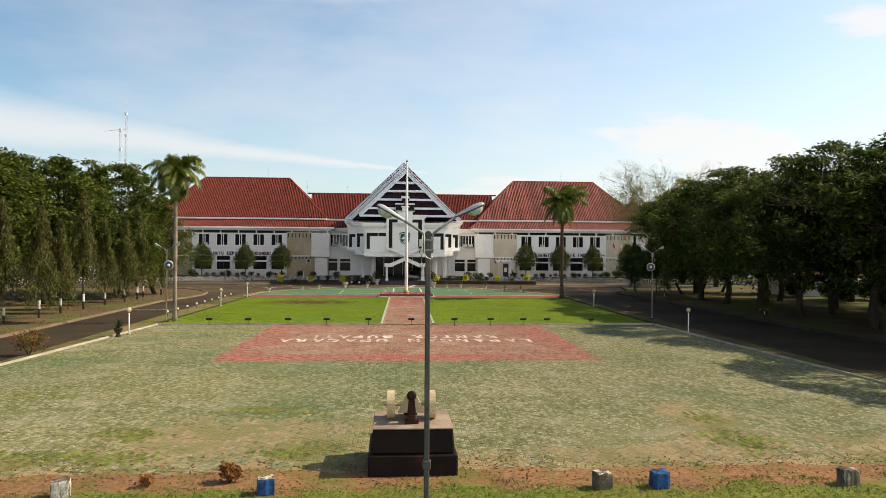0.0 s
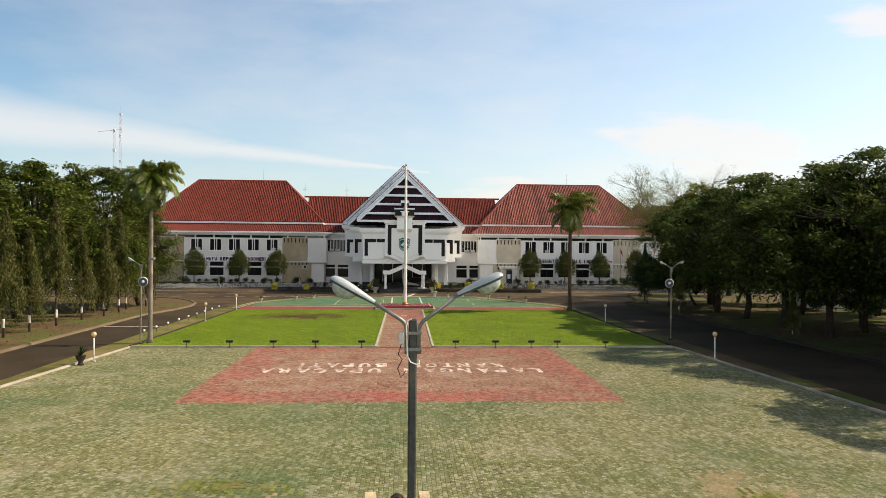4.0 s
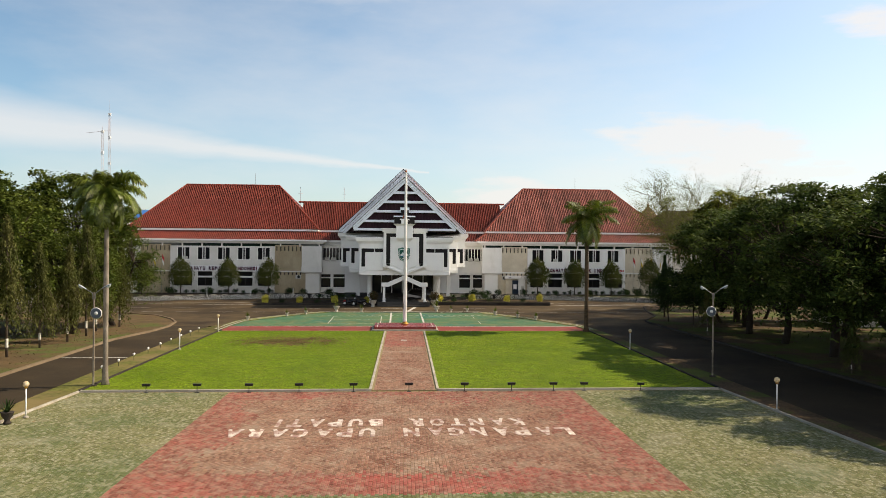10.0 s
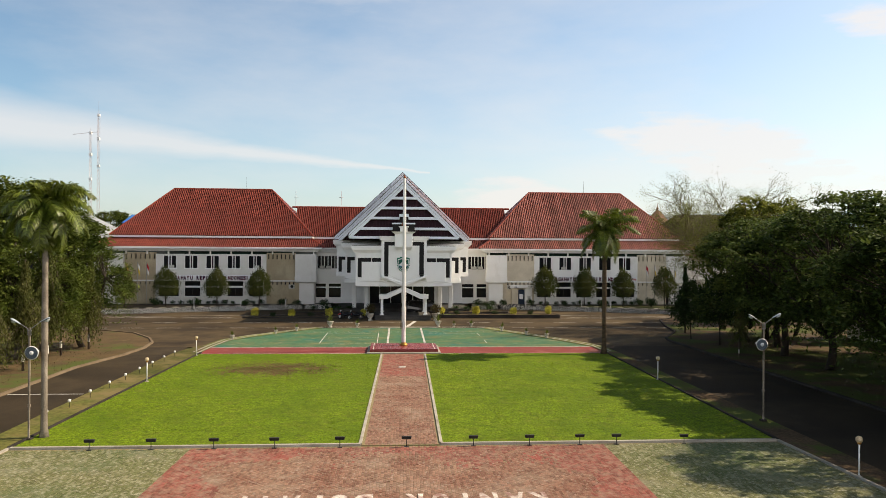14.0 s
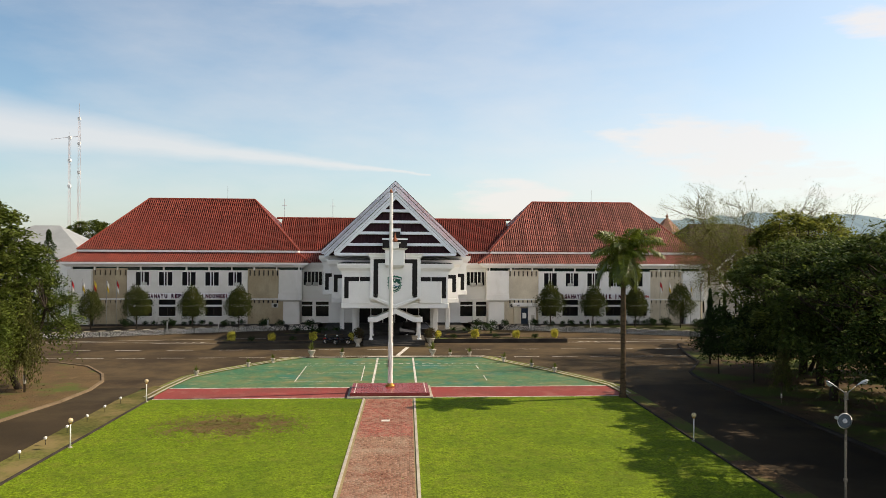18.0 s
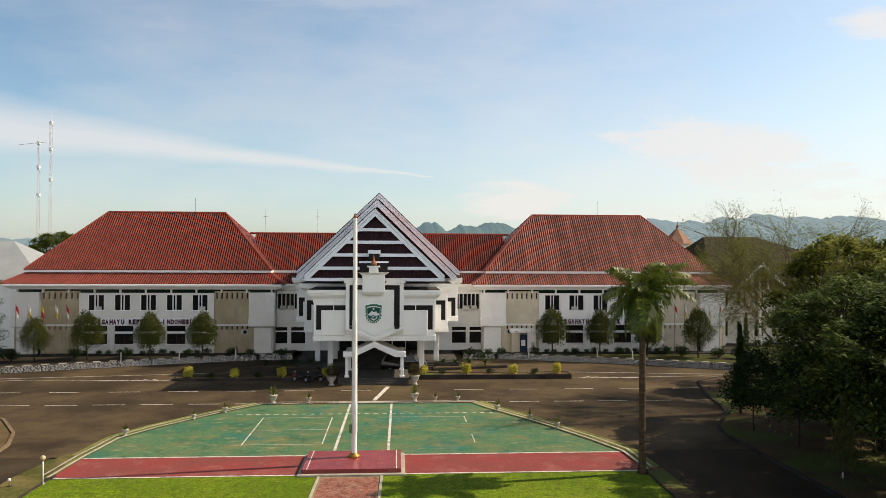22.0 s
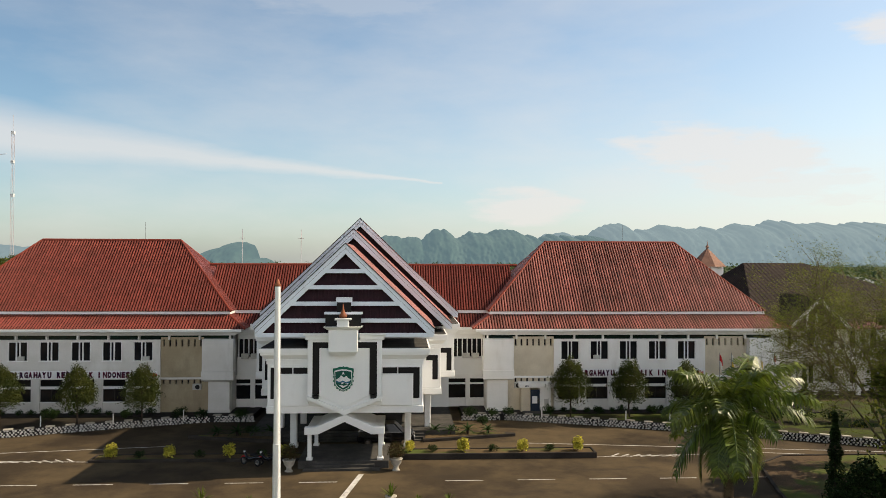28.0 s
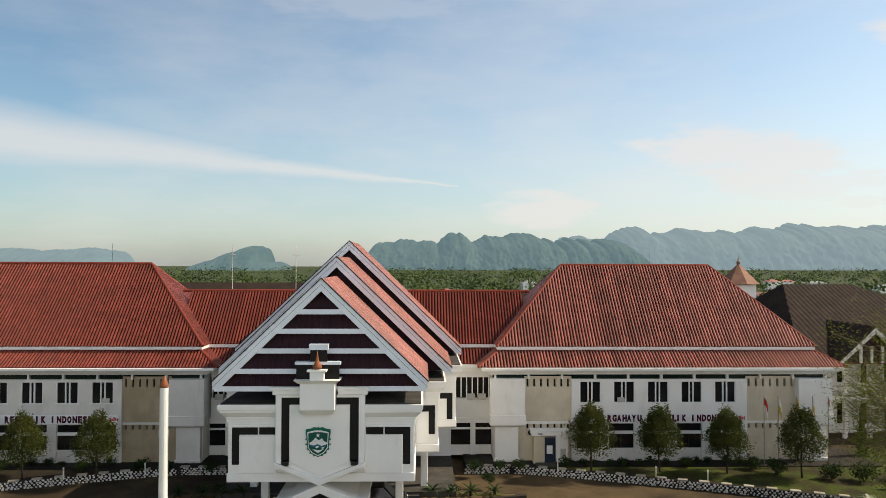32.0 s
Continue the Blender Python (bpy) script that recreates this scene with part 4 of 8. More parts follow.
# ---- the building ----
def wing(s):
    """One wing; s = -1 for the west, 1 for the east."""
    w = thing("office_wing", (s * 24.6, 0, 0.5), "two-storey white office wing with a red pantile hip roof", "building", "office wings")
    X = lambda a, b: (min(s * a, s * b), max(s * a, s * b))
    # West wing: its dimmer light is put into darker tile and wall colours.
    tile = M_TILE if s < 0 else M_TILE_PALE
    cream, white = (M_CREAM_DIM, M_WHITE_DIM) if s < 0 else (M_CREAM, M_WHITE)
    FR, CR, BX = -7.75, -7.55, -8.15    # faces: white panels, cream panels, boxes
    # shell
    g = Geo()
    g.box(*X(11.3, 37.6), 7.2, 7.5, 0.5, 7.3)
    part("back_wall", g, white, w)
    for a in (11.3, 37.3):
        part("end_wall", Geo().box(*X(a, a + 0.3), -7.3, 7.2, 0.5, 7.3), white, w)
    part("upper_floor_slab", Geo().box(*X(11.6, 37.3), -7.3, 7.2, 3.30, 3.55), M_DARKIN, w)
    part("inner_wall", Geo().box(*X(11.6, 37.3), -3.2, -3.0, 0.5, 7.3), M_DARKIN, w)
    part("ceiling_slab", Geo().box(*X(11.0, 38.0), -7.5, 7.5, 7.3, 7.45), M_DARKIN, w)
    # cream bays with slots
    for a, b in ((13.7, 17.4), (31.26, 35.2)):
        sw, sp = 0.17, (b - a - 0.5) / 6.0
        for z0, z1 in ((0.5, 3.02), (3.60, 6.30)):
            part("cream_panel", Geo().box(*X(a, b), CR, CR + 0.25, z0, z1), cream, w, "stained cream plaster panel")
        for z0, z1 in ((3.02, 3.42), (6.30, 6.92)):
            edges = [a]
            for i in range(7):
                c = a + 0.25 + sp * i
                edges += [c - sw / 2, c + sw / 2]
            edges.append(b)
            for i in range(0, len(edges), 2):
                part("slot_pier", Geo().box(*X(edges[i], edges[i + 1]), CR, CR + 0.25, z0, z1), cream, w)
            part("slot_backing", Geo().box(*X(a, b), CR + 0.25, CR + 0.3, z0, z1), M_BLACK, w)
        part("string_course", Geo().box(*X(a, b), CR - 0.10, CR + 0.25, 3.42, 3.60), white, w, bevel=0.02)
        part("panel_head", Geo().box(*X(a, b), CR, CR + 0.25, 6.92, 7.12), cream, w)
    # boxes at both ends
    for a, b in ((11.0, 13.7), (35.2, 37.9)):
        part("projecting_box", Geo().box(*X(a, b), BX, -7.2, 4.2, 6.98), white, w, bevel=0.03)
        part("box_base", Geo().box(*X(a - 0.05, b + 0.05), BX - 0.06, -7.2, 3.42, 4.2), white, w, bevel=0.03)
        part("box_foot", Geo().frustum((*X(a + 0.2, b - 0.2), BX + 0.2, -7.2), (*X(a - 0.05, b + 0.05), BX - 0.06, -7.2), 3.28, 3.42), white, w)
        c0, c1 = (a + 0.35, b - 0.5) if a < 20 else (a + 0.5, b - 0.35)
        part("ground_pier", Geo().box(*X(c0, c1), BX + 0.3, -7.2, 0.5, 3.28), white, w, bevel=0.02)
        part("pier_foot", Geo().box(*X(c0 - 0.08, c1 + 0.08), BX + 0.22, -7.2, 0.5, 0.78), white, w, bevel=0.02)
        if a < 20:
            part("air_conditioner", Geo().box(*X(b + 0.12, b + 0.85), CR - 0.35, CR, 2.55, 3.05), M_AC, w, "outdoor air conditioner with a dark fan", bevel=0.02)
            part("fan_grille", Geo().tube([(s * (b + 0.42), CR - 0.352, 2.8), (s * (b + 0.42), CR - 0.358, 2.8)], 0.2, 14), M_SPOT, w)
        part("side_wall", Geo().box(*X(c1, b), CR, CR + 0.25, 0.5, 3.28), cream, w)
    # white middle: upper windows
    wins = [18.03 + 2.67 * i for i in range(5)]
    z0, z1 = 5.1, 6.75
    part("spandrel", Geo().box(*X(17.4, 31.26), FR, FR + 0.25, 4.28, z0), white, w)
    part("window_head", Geo().box(*X(17.4, 31.26), FR, FR + 0.25, z1, 6.92), white, w)
    ed = [17.4]
    for a in wins:
        ed += [a, a + 1.66]
    ed.append(31.26)
    for i in range(0, len(ed), 2):
        part("wall_pier", Geo().box(*X(ed[i], ed[i + 1]), FR, FR + 0.25, z0, z1), white, w)
    for i, a in enumerate(wins):
        win = part("window", Geo().box(*X(a, a + 1.66), FR + 0.02, FR + 0.20, z0 - 0.05, z0), M_TRIM, w, "paired dark casements with white centre bars")
        part("window_sill", Geo().box(*X(a - 0.06, a + 1.72), FR - 0.05, FR + 0.2, z0 - 0.06, z0 + 0.01), M_TRIM, win)
        for b0, b1 in ((0.0, 0.05), (0.62, 0.71), (0.92, 1.01), (1.61, 1.66)):
            part("mullion", Geo().box(*X(a + b0, a + b1), FR + 0.03, FR + 0.15, z0 + 0.01, z1), M_TRIM, win)
        part("top_rail", Geo().box(*X(a + 0.05, a + 1.61), FR + 0.05, FR + 0.13, z1 - 0.05, z1), M_TRIM, win)
        for b0, b1 in ((0.05, 0.62), (0.71, 0.92), (1.01, 1.61)):
            part("pane", Geo().box(*X(a + b0, a + b1), FR + 0.16, FR + 0.18, z0 + 0.01, z1), M_GLASS, win)
        if (i + (0 if s > 0 else 1)) % 4 == 1:
            ac = part("air_conditioner", Geo().box(*X(a + 0.3, a + 0.85), FR - 0.04, FR + 0.16, z0 + 0.02, z0 + 0.38), M_AC, win, "small grey window air conditioner", bevel=0.02)
    # banner
    bn = part("banner", Geo().box(*X(17.6, 31.2), FR - 0.06, FR - 0.03, 3.56, 4.24), M_BANNER, w, "white banner with dark block letters")
    xa = 19.4 if s > 0 else -30.1
    for i, ch in enumerate("DIRGAHAYU REPUBLIK INDONESIA"):
        if ch != " ":
            words(ch, M_INK, pose(xa + i * 0.393, FR - 0.072, 3.66, 90, 0, 0), 0.47, bn, width=0.345 if ch != "I" else 0.13, deep=0.006, name="letter", bold=0.10)
    for i in range(5):
        xr = (30.45 + 0.13 * i) if s > 0 else (-17.7 - 0.13 * i)
        part("red_mark", Geo().box(xr, xr + 0.09, FR - 0.08, FR - 0.06, 3.75 + 0.04 * (i % 2), 3.95 + 0.06 * (i % 3)), M_REDINK, bn)
    part("floor_beam", Geo().box(*X(17.4, 31.26), FR, FR + 0.25, 3.46, 4.28), white, w)
    # ground floor bays
    cols = [17.4] + [17.3 + 2.68 * i for i in range(1, 5)] + [30.9]
    for i, c in enumerate(cols):
        a, b = (c, c + 0.4) if i == 0 else ((c - 0.04, 31.26) if i == 5 else (c - 0.36, c + 0.36))
        part("column", Geo().box(*X(a, b), FR - 0.03, FR + 0.3, 0.5, 3.46), white, w, bevel=0.02)
        if i < 5:
            l, r = b, (cols[i + 1] - (0.36 if i < 4 else 0.04))
            win = part("window", Geo().box(*X(l, r), FR + 0.1, FR + 0.28, 0.5, 1.44), white, w, "wide dark office window with a clerestory strip")
            part("window_sill", Geo().box(*X(l, r), FR + 0.02, FR + 0.3, 1.44, 1.52), M_TRIM, win)
            part("transom", Geo().box(*X(l, r), FR + 0.08, FR + 0.28, 2.63, 2.86), M_TRIM, win)
            part("pane", Geo().box(*X(l, r), FR + 0.2, FR + 0.22, 1.52, 2.63), M_GLASS, win)
            part("pane", Geo().box(*X(l, r), FR + 0.2, FR + 0.22, 2.86, 3.46), M_GLASS, win)
            part("mullion", Geo().box(*X((l + r) / 2 - 0.03, (l + r) / 2 + 0.03), FR + 0.14, FR + 0.2, 1.52, 2.63), M_SPOT, win)
    # clerestory under the eave with its posts
    part("clerestory", Geo().box(*X(11.2, 37.7), -7.45, -7.4, 6.88, 7.3), M_GREENGL, w, "dark green glazed strip under the eave")
    for i in range(11):
        c = 11.4 + i * 2.62
        part("clerestory_post", Geo().box(*X(c - 0.07, c + 0.07), -7.75, -7.46, 6.92, 7.3), white, w)
    # eaves board: cove from wall to eave
    g = Geo()
    lo, hi = (10.95, 38.1, -7.85, 7.85), (10.45, 38.7, -8.1, 8.1)
    g.frustum((*X(lo[0], lo[1]), lo[2], lo[3]), (*X(hi[0], hi[1]), hi[2], hi[3]), 7.30, 7.62)
    part("eaves_cove", g, white, w)
    g = Geo().box(*X(10.3, 38.85), -8.22, 8.22, 7.62, 7.84)
    part("eaves_board", g, M_TRIM, w, bevel=0.02)
    # roofs
    def hip(o, z0, i, z1, rx0=18.0, rx1=31.25):
        """Pantile hip between half-depths o (low) and i (high) round the ridge."""
        A = lambda k, q: (s * (rx0 - k) if q % 2 == 0 else s * (rx1 + k), -k if q < 2 else k)
        P = [(*A(o, q), z0) for q in range(4)]
        Q = [(*A(i, q), z1) for q in range(4)]
        for a, b in ((0, 1), (1, 3), (3, 2), (2, 0)):
            if s < 0:
                a, b = b, a
            front = {a, b} != {2, 3}
            roof(w, tile, P[a], P[b], Q[a], Q[b], course=0.36 if front and s < 0 else 60.0, step=0.022 if front and s < 0 else 0.0)
        for q in range(4):
            part("hip_cap", Geo().tube([Vector(P[q]) + Vector((0, 0, 0.04)), Vector(Q[q]) + Vector((0, 0, 0.04))], 0.11, 8), M_RIDGE, w)
    hip(7.95, 7.86, 6.05, 9.02)
    g = Geo().box(*X(18.0 - 6.3, 31.25 + 6.3), -6.3, 6.3, 9.04, 9.30)
    part("white_fascia", g, M_TRIM, w, bevel=0.02)
    hip(6.34, 9.30, 0.0, 15.80)
    part("ridge_cap", Geo().tube([(s * 18.0, 0, 15.84), (s * 31.25, 0, 15.84)], 0.13, 8), M_RIDGE, w)
    for xx in ((21.5,) if s < 0 else (26.0,)):
        part("antenna", Geo().tube([(s * xx, 0.2, 15.8), (s * xx, 0.2, 17.6)], 0.02, 5), M_GALV, w)
    return w


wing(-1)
wing(1)

# ---- connecting block ----
cb = thing("connecting_block", (0, 0, 0.5), "white connecting block with a red pantile roof", "building")
for s in (-1, 1):
    X = lambda a, b: (min(s * a, s * b), max(s * a, s * b))
    part("upper_wall", Geo().box(*X(6.0, 11.2), -5.6, -5.35, 3.5, 5.1), M_WHITE, cb)
    part("wall_head", Geo().box(*X(6.0, 11.2), -5.6, -5.35, 6.75, 7.3), M_WHITE, cb)
    win = part("window", Geo().box(*X(8.0, 11.0), -5.66, -5.3, 5.04, 5.1), M_TRIM, cb, "strip of dark panes with white mullions")
    part("pane", Geo().box(*X(6.0, 11.2), -5.45, -5.43, 5.1, 6.75), M_GLASS, win)
    for i in range(8):
        part("mullion", Geo().box(*X(7.9 + 0.45 * i, 7.98 + 0.45 * i), -5.6, -5.4, 5.1, 6.75), M_TRIM, win)
    for i in range(2):
        part("air_conditioner", Geo().box(*X(9.3 + 0.85 * i, 9.95 + 0.85 * i), -5.95, -5.62, 5.0, 5.45), M_AC, cb, "grey outdoor air conditioner unit", bevel=0.02)
    part("lower_beam", Geo().box(*X(6.0, 11.3), -5.7, -5.3, 3.1, 3.5), M_WHITE, cb)
    for a in (7.6, 9.6):
        part("column", Geo().box(*X(a, a + 0.4), -5.7, -5.3, 0.5, 3.1), M_WHITE, cb)
    part("plinth_wall", Geo().box(*X(6.0, 11.3), -5.5, -5.3, 0.5, 1.3), M_WHITE, cb)
    part("pane", Geo().box(*X(6.0, 11.3), -5.42, -5.40, 1.3, 3.1), M_GLASS, cb)
    part("transom", Geo().box(*X(6.0, 11.3), -5.55, -5.4, 2.55, 2.7), M_TRIM, cb)
part("back_wall", Geo().box(-11.3, 11.3, 5.3, 5.6, 0.5, 7.6), M_WHITE, cb)
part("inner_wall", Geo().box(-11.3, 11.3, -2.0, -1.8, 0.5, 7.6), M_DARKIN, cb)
part("eaves_cove", Geo().frustum((-11.5, 11.5, -5.9, 5.9), (-11.5, 11.5, -6.1, 6.1), 7.2, 7.62), M_WHITE, cb)
part("eaves_board", Geo().box(-11.5, 11.5, -6.2, 6.2, 7.62, 7.84), M_TRIM, cb)
for sy in (-1, 1):
    roof(cb, M_TILE, (-11.8, sy * 6.05, 7.86), (11.8, sy * 6.05, 7.86), (-11.8, sy * 4.2, 9.0), (11.8, sy * 4.2, 9.0))
    roof(cb, M_TILE, (-14.5, sy * 4.35, 9.28), (14.5, sy * 4.35, 9.28), (-14.5, 0, 13.45), (14.5, 0, 13.45))
part("white_fascia", Geo().box(-12.0, 12.0, -4.4, 4.4, 9.02, 9.28), M_TRIM, cb)
part("ridge_cap", Geo().tube([(-15.2, 0, 13.5), (15.2, 0, 13.5)], 0.13, 8), M_RIDGE, cb)

# ---- entrance pavilion: three nested gables over stepped white blocks ----
ep = thing("entrance_pavilion", (0, -14, 0), "white stepped entrance pavilion with three nested steep gables", "building")


def gable(y0, y1, zt, hx, board=0.70):
    """Gable roof from y0 back to y1: top zt, half width hx; slopes, boards and end board."""
    k = 0.957
    zb = zt - hx * k
    for s in (-1, 1):
        ya, yb = (y0 + 0.25, y1) if s > 0 else (y1, y0 + 0.25)
        # Paler tile stands in for the sun on these slopes.
        roof(ep, M_TILE_PALE, (s * hx, ya, zb), (s * hx, yb, zb), (0, ya, zt), (0, yb, zt), lift=0.06, course=0.40, step=0.02)
        part("roof_deck", Geo().prism_y([(0, zt - 0.05), (0, zt - 0.3), (s * (hx - 0.1), zb - 0.2), (s * (hx - 0.1), zb + 0.05)][::s], y0 + 0.3, y1), M_LOUVRE, ep)
        part("barge_board", Geo().prism_y([(0, zt - board), (s * (hx - 0.4), zb - board + 0.33), (s * hx, zb - 0.45), (s * hx, zb + 0.0), (0, zt - 0.0)][::s], y0, y0 + 0.16), M_BARGE, ep, "broad pale grey gable board", bevel=0.015)
        part("barge_cap", Geo().prism_y([(0, zt - 0.005), (s * (hx + 0.04), zb - 0.04), (s * (hx + 0.04), zb + 0.03), (0, zt + 0.06)][::s], y0 - 0.05, y0 + 0.28), M_SPOT, ep, "dark edge trim")
        part("barge_line", Geo().prism_y([(0, zt - 0.33), (s * hx, zb - 0.33), (s * hx, zb - 0.30), (0, zt - 0.30)][::s], y0 - 0.008, y0), M_GALV, ep)


gable(-24.0, -16.6, 15.05, 5.98)
gable(-16.6, -8.1, 16.35, 7.62)
gable(-8.1, 0.3, 17.65, 8.7)
# cladding of the front gable: dark rows between white ledges
F = -23.62
rows = [8.9, 9.87, 11.0, 12.1, 13.18, 14.32]
for i in range(5):
    z0, z1 = rows[i], rows[i + 1]
    h0, h1 = (14.38 - z0) * 1.045 + 0.12, max(0.03, (14.38 - z1) * 1.045 + 0.1)
    g = Geo()
    nrib = max(2, int(2 * h0 / 0.33))
    g.add([(-h0, F - 0.28, z0 + 0.16), (h0, F - 0.28, z0 + 0.16), (h1, F + 0.16, z1), (-h1, F + 0.16, z1)], [(0, 1, 2, 3)])
    for j in range(nrib):
        xx = -h0 + (j + 0.5) * 2 * h0 / nrib
        if abs(xx) < h1:
            g.tube([(xx, F - 0.27, z0 + 0.17), (xx, F + 0.16, z1)], 0.045, 6)
    part("gable_cladding", g, M_LOUVRE, ep, "dark maroon tiled strip")
    part("gable_ledge", Geo().box(-h0 - 0.05, h0 + 0.05, F - 0.34, F + 0.2, z0 - 0.12, z0 + 0.16), M_BARGE, ep, "pale grey ledge", bevel=0.015)
part("gable_back", Geo().prism_y([(-5.3, 8.9), (5.3, 8.9), (0, 14.2)], F + 0.2, F + 0.35), M_LOUVRE, ep)
part("gable_back", Geo().prism_y([(-7.0, 8.8), (7.0, 8.8), (0, 15.7)], -15.9, -15.7), M_LOUVRE, ep)
part("gable_back", Geo().prism_y([(-8.2, 9.0), (8.2, 9.0), (0, 17.0)], -7.5, -7.3), M_LOUVRE, ep)


def block(hx, y0, y1, zb, zt, flare=0.5):
    """A white storey block with band below and a stepped cornice above."""
    part("upper_storey", Geo().box(-hx, hx, y0, y1, zb + 0.5, zt - 1.1), M_FRESH, ep, bevel=0.02)
    part("base_band", Geo().box(-hx - 0.06, hx + 0.06, y0 - 0.06, y1, zb, zb + 0.5), M_FRESH, ep, bevel=0.03)
    z = zt - 1.1
    for i, (d, h) in enumerate(((0.06, 0.22), (0.12, 0.12), (0.2, 0.3), (0.42, 0.16), (flare, 0.3))):
        g = Geo()
        if i == 2:
            g.frustum((-hx - 0.12, hx + 0.12, y0 - 0.12, y1), (-hx - 0.38, hx + 0.38, y0 - 0.38, y1), z, z + h)
        else:
            g.box(-hx - d, hx + d, y0 - d, y1, z, z + h)
        part("cornice", g, M_FRESH, ep, bevel=0.012)
        z += h
    part("roof_slab", Geo().box(-hx - flare + 0.12, hx + flare - 0.12, y0 - flare + 0.12, y1, z, z + 0.05), M_SLAB, ep, "stained grey concrete slab")


block(5.22, -23.4, -17.4, 3.62, 8.02)
block(6.72, -17.4, -12.8, 3.75, 8.35)
block(8.05, -12.8, -5.5, 4.35, 8.75, 0.45)
YF = -23.42
for s in (-1, 1):
    X = lambda a, b: (min(s * a, s * b), max(s * a, s * b))
    win = part("window", Geo().box(*X(4.58, 5.0), YF - 0.02, YF + 0.02, 4.6, 6.7), M_BLACK, ep, "black angled window strip")
    part("pane", Geo().box(*X(3.56, 4.58), YF - 0.02, YF + 0.02, 6.28, 6.7), M_BLACK, win)
    part("pane", Geo().box(*X(2.5, 3.48), YF - 0.02, YF + 0.02, 6.28, 6.7), M_BLACK, win)
    part("window_frame", Geo().box(*X(2.45, 4.99), YF - 0.08, YF + 0.02, 6.70, 6.78), M_TRIM, win)
    part("proud_panel", Geo().box(*X(2.46, 4.56), YF - 0.16, YF + 0.02, 4.14, 6.26), M_FRESH, ep, bevel=0.02)
    for y, hx in ((-17.42, 6.72), (-12.82, 8.05)):
        a = hx - 1.1
        w2 = part("window", Geo().box(*X(hx - 0.62, hx - 0.22), y - 0.02, y + 0.02, 4.9, 6.75), M_BLACK, ep, "black angled window strip")
        part("pane", Geo().box(*X(hx - 1.1, hx - 0.62), y - 0.02, y + 0.02, 6.35, 6.75), M_BLACK, w2)
    # side windows of the stepped blocks
    for hx, ya, yb in ((6.72, -16.6, -16.1), (5.22, -22.4, -22.0)):
        part("side_window", Geo().box(*X(hx - 0.02, hx + 0.02), ya, yb, 4.9, 6.7), M_BLACK, ep)
    # centre bay, standing forward of the cornice
    part("bay_pilaster", Geo().box(*X(2.14, 2.46), YF - 0.66, YF + 0.02, 4.5, 8.62), M_FRESH, ep, bevel=0.02)
    part("bay_cap", Geo().box(*X(1.0, 2.62), YF - 0.78, YF + 0.1, 8.62, 8.92), M_FRESH, ep, bevel=0.03)
    part("bay_lip", Geo().box(*X(1.0, 2.74), YF - 0.9, YF + 0.1, 8.92, 9.06), M_FRESH, ep, bevel=0.02)
    part("black_strip", Geo().box(*X(1.66, 2.14), YF - 0.56, YF + 0.02, 4.88, 8.46), M_BLACK, ep, "tall black window strip")
    part("black_strip", Geo().box(*X(0.85, 1.66), YF - 0.56, YF + 0.02, 8.06, 8.46), M_BLACK, ep)
    part("bay_head", Geo().box(*X(0.9, 2.14), YF - 0.64, YF + 0.02, 8.46, 8.62), M_FRESH, ep)
    part("strip_foot", Geo().box(*X(1.72, 2.12), YF - 0.74, YF - 0.56, 4.72, 4.92), M_SPOT, ep)
    part("chevron", Geo().prism_y([(0, 3.62), (s * 2.5, 4.72), (s * 2.5, 4.92), (0, 3.98)][::s], YF - 0.80, YF - 0.1), M_FRESH, ep, bevel=0.015)
    part("bay_apron", Geo().prism_y([(0, 3.98), (s * 2.46, 4.90), (s * 2.46, 5.0), (0, 5.0)][::s], YF - 0.56, YF + 0.02), M_FRESH, ep)
    # porch
    part("canopy_beam", Geo().prism_y([(0, 3.13), (s * 1.78, 2.30), (s * 2.67, 2.30), (s * 2.67, 2.78), (s * 1.94, 2.78), (0, 3.62)][::s], -23.95, -23.45), M_FRESH, ep, bevel=0.02)
    part("canopy_roof", Geo().prism_y([(0, 3.2), (s * 1.78, 2.38), (s * 2.6, 2.38), (s * 2.6, 2.58), (s * 1.94, 2.58), (0, 3.42)][::s], -23.45, -19.2), M_FRESH, ep)
    for y in (-23.6, -19.7):
        part("porch_column", Geo().box(*X(2.24, 2.5), y, y + 0.26, 0.52, 2.30), M_FRESH, ep, bevel=0.02)
        part("column_foot", Geo().box(*X(2.16, 2.58), y - 0.08, y + 0.34, 0.52, 0.66), M_FRESH, ep, bevel=0.02)
    for x, y in ((4.0, -12.8), (4.0, -18.2), (5.6, -14.2)):
        part("column", Geo().box(*X(x, x + 0.48), y, y + 0.48, 0.0, 3.7), M_FRESH, ep, bevel=0.02)
        part("column_foot", Geo().box(*X(x - 0.07, x + 0.55), y - 0.07, y + 0.55, 0.0, 0.3), M_FRESH, ep, bevel=0.02)
part("centre_panel", Geo().prism_y([(-1.68, 4.92), (0, 4.15), (1.64, 4.92), (1.64, 8.06), (-1.68, 8.06)], YF - 0.72, YF + 0.02), M_FRESH, ep, bevel=0.02)
part("tower", Geo().box(-1.02, 0.88, YF - 1.370, YF + 0.1, 7.9, 9.35), M_FRESH, ep, bevel=0.02)
part("tower_foot", Geo().frustum((-0.85, 0.7, YF - 1.120, YF + 0.1), (-1.02, 0.88, YF - 1.370, YF + 0.1), 7.62, 7.9), M_FRESH, ep)
part("tower_cap", Geo().frustum((-1.1, 0.96, YF - 1.440, YF + 0.2), (-1.34, 1.2, YF - 1.670, YF + 0.4), 9.35, 9.55), M_FRESH, ep)
